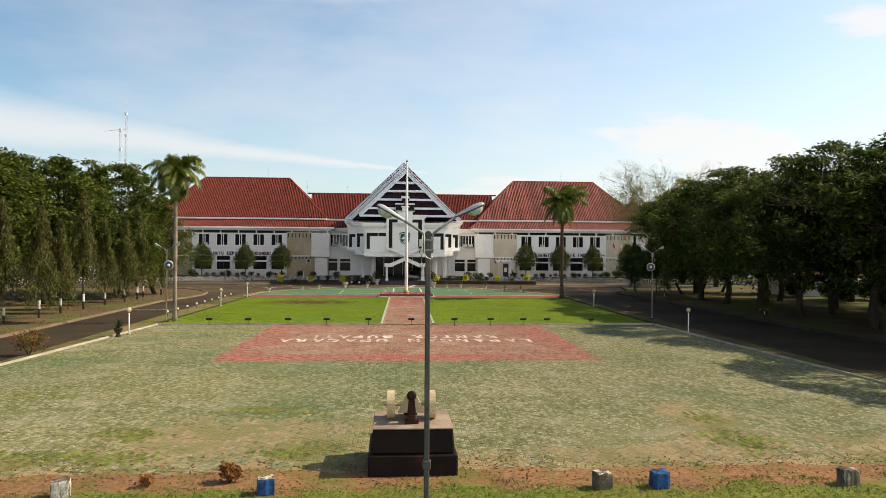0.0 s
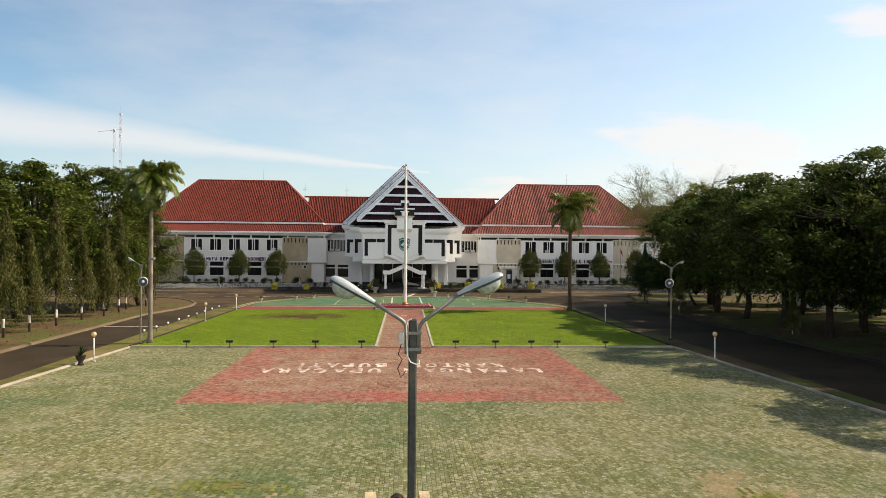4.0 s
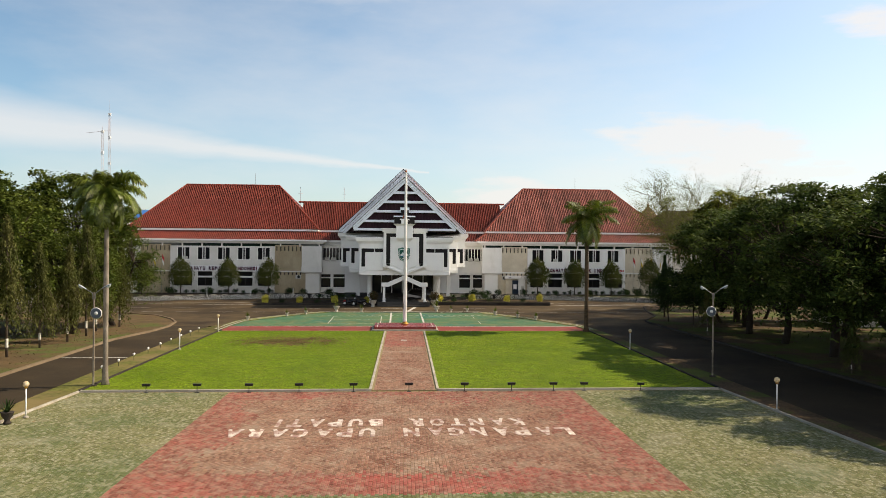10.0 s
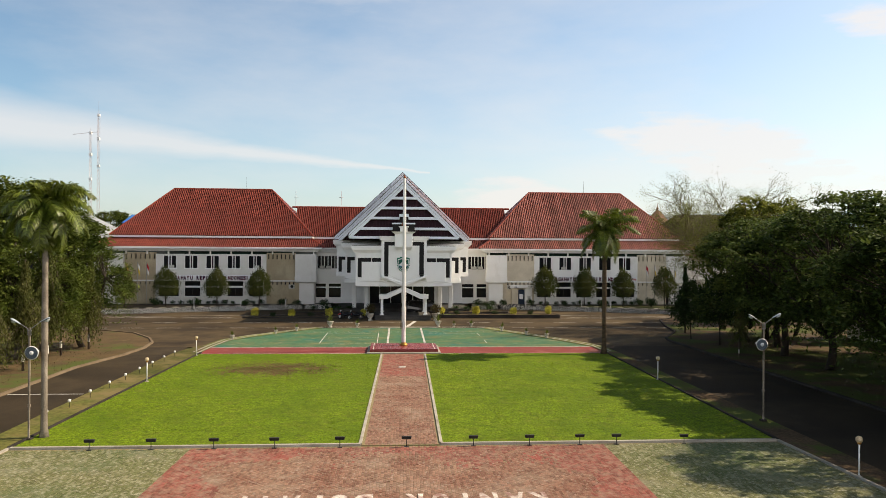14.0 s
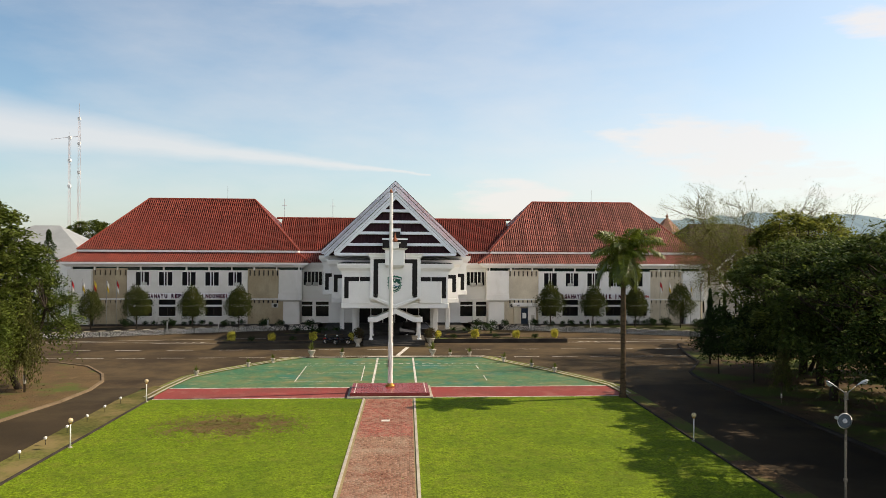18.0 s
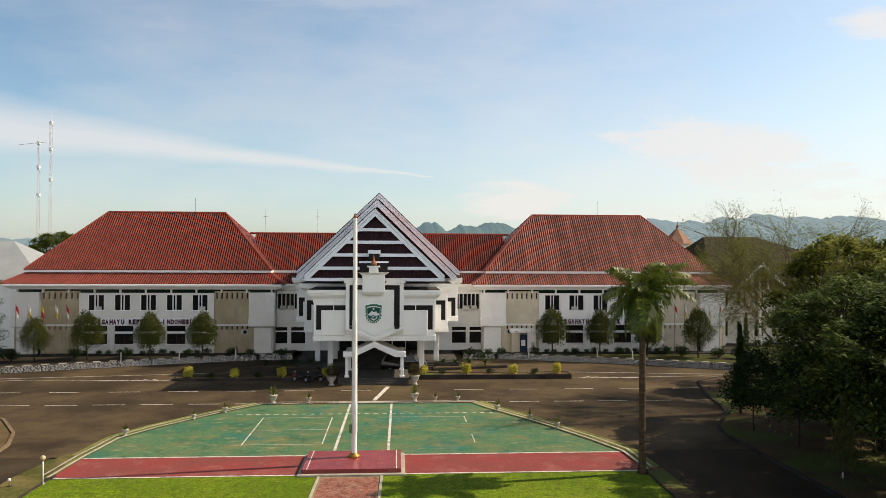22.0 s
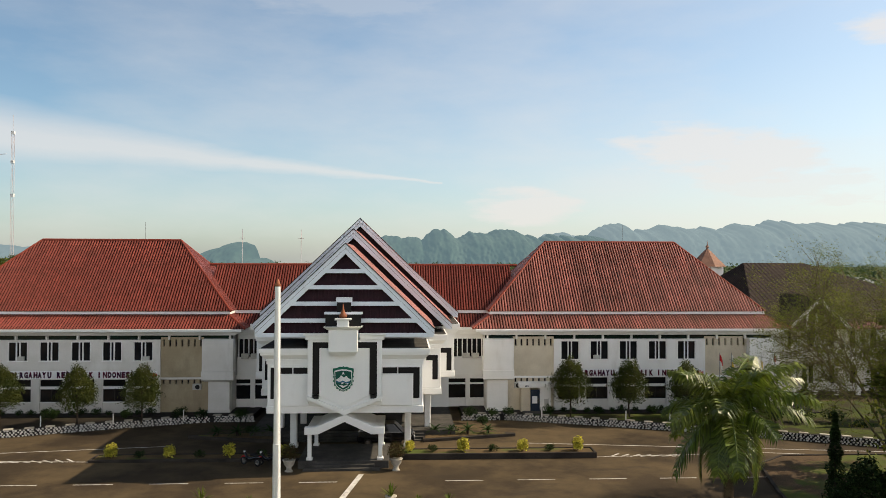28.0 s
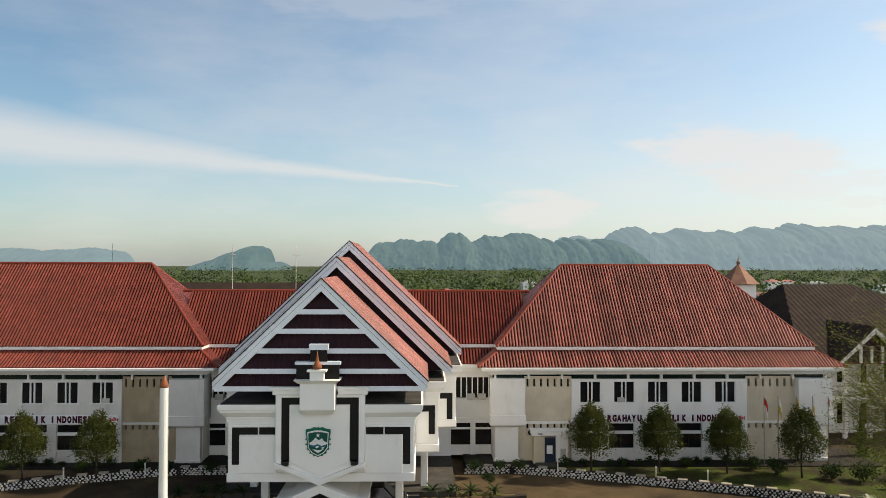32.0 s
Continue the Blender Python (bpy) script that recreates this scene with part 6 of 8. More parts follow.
again(yl, 40.0, -27, 0.05, 70, 1.4)
cy = conifer(51, 6.2, 0.75, "dark narrow cypress beside the forecourt")
place(cy, 25.9, -37.0, 0.05)
for x, y, k in ((46, -14, 1.35), (49, -16, 1.2), (53, -18, 1.4), (41.2, -6.5, 0.75), (-43, -22, 1.2)):
    again(cy, x, y, 0.05, rng.uniform(0, 360), k)
nf = conifer(52, 9.0, 2.1, "tall layered dark conifer", "pine")
place(nf, -37.6, -13.4, 0.45, 0, 1.22)
again(nf, -44, -17, 0.05, 40, 1.1)
# palms
palm(61, 9.35, "royal palm with a pale trunk beside the lamp", 30, 2.0, at=(-14.95, -73.6, 0.05), girth=0.82, curl=0.125)
palm(62, 9.4, "royal palm with drooping fronds at the lawn corner", 26, 2.7, at=(14.27, -50.6, 0.04), bark=M_PALMD, girth=1.15, curl=0.092)
# clipped trees before the wings
dk = small_tree(73, 7.0, 2.45, "dark oval tree at the corner of the forecourt", M_LEAF_D, "oval_tree", "dark trees at the forecourt")
place(dk, 24.4, -42.0, 0.05, 0, 0.72)
again(dk, 25.2, -45.8, 0.05, 100, 0.8)
rt = small_tree(71, 4.75, 1.45, "small clipped tree with a rounded dark green crown")
rv = small_tree(76, 4.9, 1.5, "small olive-green tree with an uneven pointed crown")
place(rv, 23.4, -10.6, 0.5, 60)
again(rv, -22.7, -11.8, 0.5, 210, 0.96)
again(rv, 28.2, -11.2, 0.5, 300, 0.98)
ft = small_tree(72, 5.2, 1.5, "small loose-crowned tree on the terrace")
place(rt, -17.6, -11.6, 0.5)
for x, y, k in ((-28.7, -12.0, 1.02), (18.3, -10.4, 1.08)):
    again(rt, x, y, 0.5, rng.uniform(0, 360), k)
place(ft, 33.2, -12.4, 0.5)
again(ft, -33.2, -13.2, 0.5, 80, 0.85)
again(ft, 45.0, -13.0, 0.5, 200, 0.9)
# shrubs along the wings
sb = shrub(81, 0.55, 0.8, M_LEAF_D, "low dark clipped shrub on the terrace", group="terrace shrubs")
place(sb, 13.0, -9.9, 0.5)
for x, y, k in ((16.5, -9.6, 1.1), (21, -9.4, 0.9), (25.8, -9.5, 1.0), (30.5, -10.2, 1.3), (31.8, -11.5, 1.5), (35.2, -12.8, 1.5), (37.2, -13.4, 1.7), (39.8, -13.5, 1.6), (41.5, -15, 1.4), (-13.2, -9.8, 1.0), (-15, -9.9, 1.2), (-19.5, -9.8, 1.0),
                (-25.5, -10.2, 1.2), (-30.5, -10.5, 1.3), (-35.5, -13, 1.6), (-37.5, -14, 1.5), (9.6, -10.2, 1.1), (-9.8, -10.2, 1.1), (7.8, -14.2, 0.9), (10.4, -13.4, 1.0), (-8.2, -14.0, 1.0), (11.6, -9.8, 0.9)):
    again(sb, x, y, 0.5 if abs(x) > 9 and y > -13.9 else 0.02, rng.uniform(0, 360), k)
for s in (-1, 1):
    for i in range(13):
        again(sb, s * (17.9 + 1.12 * i + rng.normal(0, 0.15)), -8.75 + rng.normal(0, 0.12), 0.56, rng.uniform(0, 360), rng.uniform(0.55, 0.85))
# dark undergrowth beneath the east trees
ug = shrub(83, 1.5, 2.0, M_LEAF_D, "dark loose undergrowth bush beneath the trees", "undergrowth_bush", "undergrowth bushes")
rng = np.random.default_rng(19)
for i in range(40):
    (place if i == 0 else again)(ug, 36.0 + 12 * rng.random(), -97 + 50 * (i + rng.random()) / 40, 0.05, rng.uniform(0, 360), rng.uniform(0.8, 1.35))
# far woods
rng = np.random.default_rng(77)
n = 1500
fx, fy = rng.uniform(-650, 850, n), 72 + 800 * rng.random(n) ** 1.9
ok = ~((np.abs(fx) < 75) & (fy < 85))
crowns = []
for a, b in zip(fx[ok], fy[ok]):
    hh = rng.uniform(3.0, 6.2) + 0.003 * b
    crowns.append(ball_points(rng, 52, (a, b, hh), (rng.uniform(2.2, 4.6) + 0.008 * b, 3.5, hh * 0.75), 0.5))
pts = np.concatenate(crowns)
v, f = leaves(rng, pts, 1.7, 0, 0.7)
tagged(new("far_woods", arrays("far_woods", v, f, M_LEAF_F)), "distant belt of green trees behind the building", "woods", kind="stuff")


# ---- street lamps ----
def street_lamp(x, y, h, label, horn=0, post=M_POLE, box=True):
    t = thing("street_lamp", (x, y, 0), label, "lamp post", "two-armed street lamps")
    part("post", Geo().box(x - 0.036, x + 0.036, y - 0.036, y + 0.036, -0.1, h), post, t, bevel=0.012)
    part("post_joint", Geo().box(x - 0.055, x + 0.055, y - 0.055, y + 0.055, h * 0.3, h * 0.3 + 0.12), post, t, bevel=0.01)
    part("post_foot", Geo().box(x - 0.13, x + 0.13, y - 0.13, y + 0.13, -0.1, 0.12), M_KERBD, t, bevel=0.02)
    for s, rt, tp in ((-1, (0.34, 0.14), (0.73, 0.36)), (1, (0.39, 0.21), (0.79, 0.39))):
        part("arm", Geo().tube([(x + s * 0.055, y - 0.02, h - 0.30), (x + s * 0.055, y - 0.02, h - 0.10), (x + s * 0.062, y - 0.02, h - 0.055), (x + s * 0.085, y - 0.02, h - 0.02), (x + s * 0.12, y - 0.02, h + 0.005), (x + s * rt[0], y - 0.02, h + rt[1])], [0.017, 0.017, 0.017, 0.017, 0.017, 0.016], 12), M_GALV, t, "bent galvanised arm", smooth=True)
        for zz in (0.12, 0.26):
            part("clamp", Geo().box(min(x, x + s * 0.075), max(x, x + s * 0.075), y - 0.045, y + 0.012, h - zz - 0.012, h - zz + 0.012), M_GALV, t)
        d = Vector((s * (tp[0] - rt[0]), 0, tp[1] - rt[1])).normalized()
        u = Vector((-d.z * s, 0, d.x * s))
        o = Vector((x + s * rt[0], y - 0.02, h + rt[1])) - d * 0.005
        L = 0.47
        prof = [(0.0, 0.026, 0.026), (0.08, 0.038, 0.034), (0.17, 0.056, 0.045), (0.25, 0.070, 0.053), (0.32, 0.074, 0.055), (0.37, 0.069, 0.050), (0.40, 0.058, 0.042), (0.42, 0.042, 0.030), (0.431, 0.022, 0.016), (0.434, 0.004, 0.003)]
        top, bot, n = Geo(), Geo(), 16
        for geo, lo, hi, k in ((top, 0.0, math.pi, 1.0), (bot, math.pi, 2 * math.pi, 0.55)):
            vs, fs = [], []
            for q, w, hh in prof:
                for i in range(n + 1):
                    a = lo + (hi - lo) * i / n
                    vs.append(o + d * q + Vector((0, 1, 0)) * w * math.cos(a) + u * hh * math.sin(a) * k)
            for j in range(len(prof) - 1):
                for i in range(n):
                    fs.append((j * (n + 1) + i, j * (n + 1) + i + 1, (j + 1) * (n + 1) + i + 1, (j + 1) * (n + 1) + i))
            geo.add(vs, fs)
        hd = part("lamp_head", top, M_LHEAD, t, "pale grey teardrop lamp head", smooth=True)
        part("underside", bot, M_LUND, hd, smooth=True)
        bw = Geo()
        c = o + d * 0.285 - u * 0.02
        vs, fs = [], []
        for j in range(7):
            th = math.pi / 2 * j / 6
            for i in range(14):
                a = 2 * math.pi * i / 14
                vs.append(c + d * 0.112 * math.cos(th) * math.cos(a) + Vector((0, 1, 0)) * 0.068 * math.cos(th) * math.sin(a) - u * 0.085 * math.sin(th))
        for j in range(6):
            for i in range(14):
                fs.append((j * 14 + i, j * 14 + (i + 1) % 14, (j + 1) * 14 + (i + 1) % 14, (j + 1) * 14 + i))
        bw.add(vs, fs)
        part("bowl", bw, M_BOWL, hd, "milky glass bowl", smooth=True)
    if box:
        part("switch_box", Geo().box(x - 0.125, x - 0.078, y - 0.06, y + 0.02, h - 0.215, h - 0.115), M_AC, t, "weathered brown switch box", bevel=0.008)
        part("cable", Geo().tube([(x - 0.10, y - 0.05, h - 0.21), (x - 0.125, y - 0.06, h - 0.30), (x - 0.09, y - 0.06, h - 0.34), (x - 0.13, y - 0.06, h - 0.42), (x - 0.10, y - 0.06, h - 0.50), (x - 0.06, y - 0.05, h - 0.44)], 0.004, 5), M_RUBBER, t)
        part("cable", Geo().tube([(x - 0.01, y - 0.045, h + 0.005), (x - 0.045, y - 0.05, h - 0.01), (x - 0.058, y - 0.055, h - 0.06), (x - 0.052, y - 0.058, h - 0.2), (x - 0.048, y - 0.058, h - 0.31), (x - 0.02, y - 0.06, h - 0.365), (x + 0.03, y - 0.06, h - 0.385), (x + 0.058, y - 0.055, h - 0.37), (x + 0.05, y - 0.05, h - 0.345)], 0.006, 6), M_STEELW, t, "white cable")
    if horn:
        hx, hz = x + horn * 0.2, h - 0.95
        hr = part("horn_speaker", Geo().tube([(hx, y + 0.25, hz), (hx, y + 0.05, hz), (hx, y - 0.08, hz), (hx, y - 0.2, hz), (hx, y - 0.26, hz)], [0.055, 0.06, 0.12, 0.23, 0.27], 16), M_HORN, t, "pale horn loudspeaker", smooth=True)
        part("horn_mouth", Geo().tube([(hx, y - 0.262, hz), (hx, y - 0.268, hz)], [0.24, 0.23], 16), M_LUND, hr)
        part("horn_core", Geo().tube([(hx, y - 0.27, hz), (hx, y - 0.33, hz)], [0.085, 0.05], 12), M_HORN, hr)
        part("bracket", Geo().box(min(x, hx), max(x, hx), y - 0.02, y + 0.02, hz + 0.12, hz + 0.16), M_GALV, hr)
    return t


street_lamp(-1.428, -109.15, 4.71, "dark square lamp post with two pale teardrop heads")
street_lamp(-15.34, -74.0, 4.42, "two-armed lamp post with a horn loudspeaker beside the palm", horn=1, post=M_PALMB, box=False)
street_lamp(15.25, -72.0, 4.42, "two-armed lamp post with a horn loudspeaker beside the road", horn=-1, post=M_PALMB, box=False)


# ---- globe lamps, stake lights, floodlights ----
def globe_lamp():
    t = thing("globe_lamp", (0, 0, 0), "low white post lamp with a yellowed round globe", "lamp", "globe lamps along the lawn")
    part("post", Geo().tube([(0, 0, -0.05), (0, 0, 1.14)], 0.028, 10), M_STEELW, t, smooth=True)
    part("foot", Geo().lathe([(0.10, -0.05), (0.10, 0.05), (0.05, 0.09)], 12), M_KERB, t)
    part("collar", Geo().lathe([(0.045, 1.12), (0.07, 1.16), (0.07, 1.19)], 12), M_BRASS, t)
    part("globe", Geo().ball((0, 0, 1.28), 0.115, 16, 10), M_GLOBE, t, "yellowed glass globe", smooth=True)
    return t


gl = globe_lamp()
place(gl, -15.32, -80.4, 0.02)
for x, y in ((-14.97, -61.3), (-14.95, -50.9), (14.33, -80.15), (14.31, -61.5)):
    again(gl, x, y, 0.03)


def stake_light():
    t = thing("stake_light", (0, 0, 0), "short stake light with a white cap on the verge", "lamp", "stake lights on the verge")
    part("stake", Geo().tube([(0, 0, -0.05), (0, 0, 0.26)], 0.014, 8), M_SPOT, t)
    part("cap", Geo().lathe([(0.035, 0.25), (0.07, 0.29), (0.075, 0.37), (0.04, 0.40)], 10), M_STEELW, t, smooth=True)
    return t


sl = stake_light()
place(sl, -16.35, -70.3, 0.04)
for y in (-68.0, -65.6, -63.1, -60.7, -58.4, -56.0, -53.6, -51.2):
    again(sl, -16.35, y, 0.04)


def floodlight():
    t = thing("floodlight", (0, 0, 0), "small black floodlight on a stand at the lawn edge", "lamp", "floodlights along the lawn edge")
    part("stand", Geo().tube([(0, 0, 0), (0, 0, 0.3)], 0.016, 8), M_SPOT, t)
    part("foot", Geo().box(-0.09, 0.09, -0.05, 0.05, 0, 0.02), M_SPOT, t)
    part("housing", Geo().frustum((-0.17, 0.17, -0.03, 0.07), (-0.19, 0.19, -0.06, 0.06), 0.29, 0.41), M_SPOT, t, bevel=0.012)
    part("lens", Geo().add([(-0.16, 0.072, 0.305), (0.16, 0.072, 0.305), (0.17, 0.063, 0.395), (-0.17, 0.063, 0.395)], [(3, 2, 1, 0)]), M_GLASS, t)
    return t


fl = floodlight()
place(fl, -12.44, -75.55, 0.02)
for x in (-10.2, -7.9, -5.66, -3.2, -0.67, 1.9, 4.08, 6.05, 7.5):
    again(fl, x, -75.55, 0.02)
again(fl, 10.2, -75.55, 0.02, 0, 0.9)

# ---- flagpole on its red tiled base ----
fb = thing("tiled_platform", (-0.38, -48.4, 0), "dark red tiled flagpole base with white edges", "platform")
part("lower_step", Geo().box(-3.05, 2.3, -50.45, -46.5, -0.05, 0.16), M_KERB, fb, bevel=0.02)
part("upper_step", Geo().box(-2.85, 2.1, -50.2, -46.7, 0.16, 0.345), M_COURTR, fb, bevel=0.01)
tw = 4.95 / 12
tme = mesh_of("tile", Geo().box(-tw / 2 + 0.006, tw / 2 - 0.006, -0.194, 0.194, 0, 0.02), M_REDTILE)
for i in range(12):
    for j in range(9):
        o = new("tile", tme)
        o.parent = fb
        o.location = (-2.85 + tw * (i + 0.5) + 0.38, -50.2 + 0.3889 * (j + 0.5) + 48.4, 0.345)
for xx in (-2.62, 1.84):
    part("white_line", Geo().box(xx, xx + 0.05, -50.19, -46.71, 0.365, 0.369), M_LINE, fb)
fp = thing("flagpole", (-0.38, -47.96, 0.365), "tall tapering white steel flagpole", "flagpole")
part("pole", Geo().lathe([(0.16, 0.365), (0.155, 3.2), (0.135, 3.22), (0.13, 7.6), (0.11, 7.62), (0.095, 13.0)], 16, -0.38, -47.96), M_STEELW, fp, smooth=False)
part("base_ring", Geo().lathe([(0.30, 0.36), (0.33, 0.42), (0.27, 0.5), (0.2, 0.52), (0.18, 0.6)], 18, -0.38, -47.96), M_BRASS, fp, "brass base ring", smooth=True)
part("cap", Geo().lathe([(0.095, 13.0), (0.11, 13.02), (0.085, 13.10), (0.03, 13.24), (0.01, 13.27)], 14, -0.38, -47.96), M_COPPER, fp, "copper cap", smooth=True)
for i in range(3):
    part("rope_cleat", Geo().box(-0.62 + 0.05 * i, -0.60 + 0.05 * i, -48.14, -48.06, 1.65, 2.1), M_SPOT, fp)
part("halyard", Geo().tube([(-0.20, -48.08, 1.7), (-0.26, -48.05, 12.9)], 0.008, 5), M_STEELW, fp)

# ---- cannon on its plinth ----
cx, cy = pave(-104) - 0.06, -104.05
pl = thing("cannon_plinth", (cx, cy, 0), "two-stepped sooty brown plinth with a worn top", "plinth")
part("lower_step", Geo().box(cx - 0.88, cx + 0.88, cy - 0.92, cy + 0.92, -0.05, 0.44), M_PLINTH, pl, bevel=0.03)
part("upper_step", Geo().frustum((cx - 0.82, cx + 0.82, cy - 0.84, cy + 0.84), (cx - 0.79, cx + 0.79, cy - 0.81, cy + 0.81), 0.44, 0.92), M_PLINTH, pl, bevel=0.03)
part("top_slab", Geo().box(cx - 0.795, cx + 0.795, cy - 0.815, cy + 0.815, 0.915, 0.945), M_PLTOP, pl, bevel=0.01)
cn = thing("cannon", (cx, cy, 0.945), "small rusty old cannon on a cream wooden carriage", "cannon")
for s in (-1, 1):
    xw = cx - 0.02 + s * 0.42
    wg = Geo()
    vs, fs = [], []
    N = 24
    for q, (r, dx) in enumerate(((0.29, -0.08), (0.29, 0.08), (0.20, 0.08), (0.20, -0.08))):
        vs += [(xw + dx, cy + 0.05 + r * math.cos(2 * math.pi * i / N), 0.945 + 0.29 + r * math.sin(2 * math.pi * i / N)) for i in range(N)]
    for q in range(4):
        fs += [(q * N + i, q * N + (i + 1) % N, ((q + 1) % 4) * N + (i + 1) % N, ((q + 1) % 4) * N + i) for i in range(N)]
    wh = part("wheel", wg.add(vs, fs), M_WHEEL, cn, "cream painted spoked wheel")
    for i in range(6):
        a = math.pi * i / 6
        c, d = math.cos(a) * 0.215, math.sin(a) * 0.215
        part("spoke", Geo().tube([(xw, cy + 0.05 - c, 1.235 - d), (xw, cy + 0.05 + c, 1.235 + d)], 0.02, 6), M_WHEEL, wh)
    part("hub", Geo().tube([(xw - 0.09, cy + 0.05, 1.235), (xw + 0.09, cy + 0.05, 1.235)], 0.055, 12), M_WHEEL, wh)
    part("cheek", Geo().add([(cx - 0.02 + s * 0.11 + dx, cy + yy, zz) for dx in (-0.03, 0.03) for yy, zz in ((-0.08, 1.10), (0.42, 1.10), (0.36, 1.22), (-0.08, 1.36))], [(0, 1, 2, 3), (7, 6, 5, 4), (0, 4, 5, 1), (1, 5, 6, 2), (2, 6, 7, 3), (3, 7, 4, 0)]), M_WHEEL, cn, "cream timber carriage cheek", bevel=0.008)
part("axle", Geo().tube([(cx - 0.58, cy + 0.05, 1.235), (cx + 0.54, cy + 0.05, 1.235)], 0.032, 10), M_WHEEL, cn)
part("barrel", Geo().tube([(cx - 0.02, cy + 0.50, 1.27), (cx - 0.02, cy + 0.44, 1.275), (cx - 0.02, cy + 0.38, 1.28), (cx - 0.02, cy - 0.05, 1.40), (cx - 0.02, cy - 0.38, 1.50), (cx - 0.02, cy - 0.41, 1.51), (cx - 0.02, cy - 0.46, 1.525)], [0.03, 0.10, 0.12, 0.098, 0.078, 0.098, 0.09], 18), M_IRON, cn, "rust-brown iron barrel", smooth=True)
# Black disc in place of the bore's inner shade.
part("muzzle", Geo().tube([(cx - 0.02, cy - 0.461, 1.525), (cx - 0.02, cy - 0.466, 1.526)], 0.062, 14), M_BLACK, cn, "black disc for the dark bore")
part("transom", Geo().prism_y([(cx - 0.30, 1.10), (cx + 0.26, 1.10), (cx + 0.10, 1.44), (cx - 0.14, 1.44)], cy - 0.16, cy - 0.08), M_WHEEL, cn, "cream timber front board", bevel=0.01)
part("bed_timber", Geo().box(cx - 0.10, cx + 0.06, cy - 0.5, cy + 0.5, 1.02, 1.12), M_IRON, cn, bevel=0.01)
part("muzzle_prop", Geo().frustum((cx - 0.11, cx + 0.07, cy - 0.46, cy - 0.34), (cx - 0.08, cx + 0.04, cy - 0.44, cy - 0.34), 1.12, 1.44), M_IRON, cn, "dark timber prop under the muzzle", bevel=0.01)
for yy in (-0.42, 0.42):
    part("bed_foot", Geo().box(cx - 0.16, cx + 0.12, cy + yy - 0.06, cy + yy + 0.06, 0.945, 1.02), M_IRON, cn)

# ---- painted stub posts before the plinth ----
for x, m1, m2, lab in ((-7.75, M_STUMPW, M_STUMPD, "stub post with flaking white paint"), (-4.17, M_BLUE, M_STUMPW, "stub post painted blue and white"), (2.03, M_STUMPD, M_STUMPW, "dark weathered stub post with a pale top"),
                       (3.13, M_BLUE, M_BLUE, "blue painted stub post"), (6.82, M_STUMPD, M_STUMPD, "grey weathered concrete stub post"), (-11.6, M_STUMPD, M_STUMPW, "grey and white stub post"), (10.6, M_STUMPW, M_STUMPD, "flaking white stub post")):
    y = -105.85
    t = thing("stub_post", (x, y, 0), lab, "post", "stub posts at the pavement's end")
    sr = np.random.default_rng(int(x * 10) + 500)
    n, rows_z = 16, (-0.05, 0.02, 0.12, 0.22, 0.29, 0.325)
    rough = sr.uniform(0.93, 1.06, n)
    top_z = sr.normal(0, 0.012, n)
    vs = []
    for q, zz in enumerate(rows_z):
        for i in range(n):
            a = 2 * math.pi * i / n + 0.2
            r = 0.158 / max(abs(math.cos(a - 0.2)), abs(math.sin(a - 0.2))) ** 0.6 * rough[i] * sr.uniform(0.97, 1.03) * (0.93 if q == 5 else 1.0)
            vs.append((x + r * math.cos(a), y + r * math.sin(a), zz + (top_z[i] if q > 2 else 0)))
    fs = [(q * n + i, q * n + (i + 1) % n, (q + 1) * n + (i + 1) % n, (q + 1) * n + i) for q in range(5) for i in range(n)]
    part("shaft", Geo().add(vs, fs + [tuple(range(n - 1, -1, -1))]), m1, t)
    part("cap", Geo().add(vs[-n:] + [(x, y, 0.335)], [(i, (i + 1) % n, n) for i in range(n)]), m2, t)
mh = thing("round_stone", (0.2, -107.6, 0.0), "flat round concrete stone in the grass", "stone")
part("stone", Geo().lathe([(0.42, -0.05), (0.42, 0.05), (0.38, 0.08)], 18, 0.2, -107.6), M_STUMPD, mh)


# ---- potted plants ----
def potted(seed, leaf=M_LEAF_M, label="white concrete pot with a small green plant", spiky=True, k=1.0, group="pots round the court", clay=M_POT):
    rng = np.random.default_rng(seed)
    t = thing("potted_plant", (0, 0, 0), label, "plant", group)
    part("pot", Geo().lathe([(0.14 * k, 0), (0.10 * k, 0.05 * k), (0.08 * k, 0.12 * k), (0.17 * k, 0.24 * k), (0.20 * k, 0.36 * k), (0.22 * k, 0.38 * k), (0.18 * k, 0.38 * k)], 14), clay, t, smooth=True)
    part("soil", Geo().lathe([(0.17 * k, 0.33 * k), (0.17 * k, 0.36 * k)], 12), M_EARTH, t)
    if spiky:
        g = Geo()
        for i in range(26):
            a, el = rng.uniform(0, 6.28), rng.uniform(0.4, 1.45)
            L = rng.uniform(0.32, 0.62) * k
            d = Vector((math.cos(a) * math.cos(el), math.sin(a) * math.cos(el), math.sin(el)))
            s = Vector((-math.sin(a), math.cos(a), 0)) * 0.022 * k
            b = Vector((0, 0, 0.35 * k))
            g.add([b - s, b + s, b + d * L * 0.6 + s, b + d * L * 0.6 - s, b + d * L + Vector((0, 0, -0.06))], [(0, 1, 2, 3), (3, 2, 4)])
        tagged(part("foliage", g, leaf, t), kind="stuff")
    else:
        crown("foliage", ball_points(rng, 1900, (0, 0, 0.64 * k), (0.30 * k, 0.30 * k, 0.28 * k), 0.25), 0.085, leaf, t, rng)
    return t


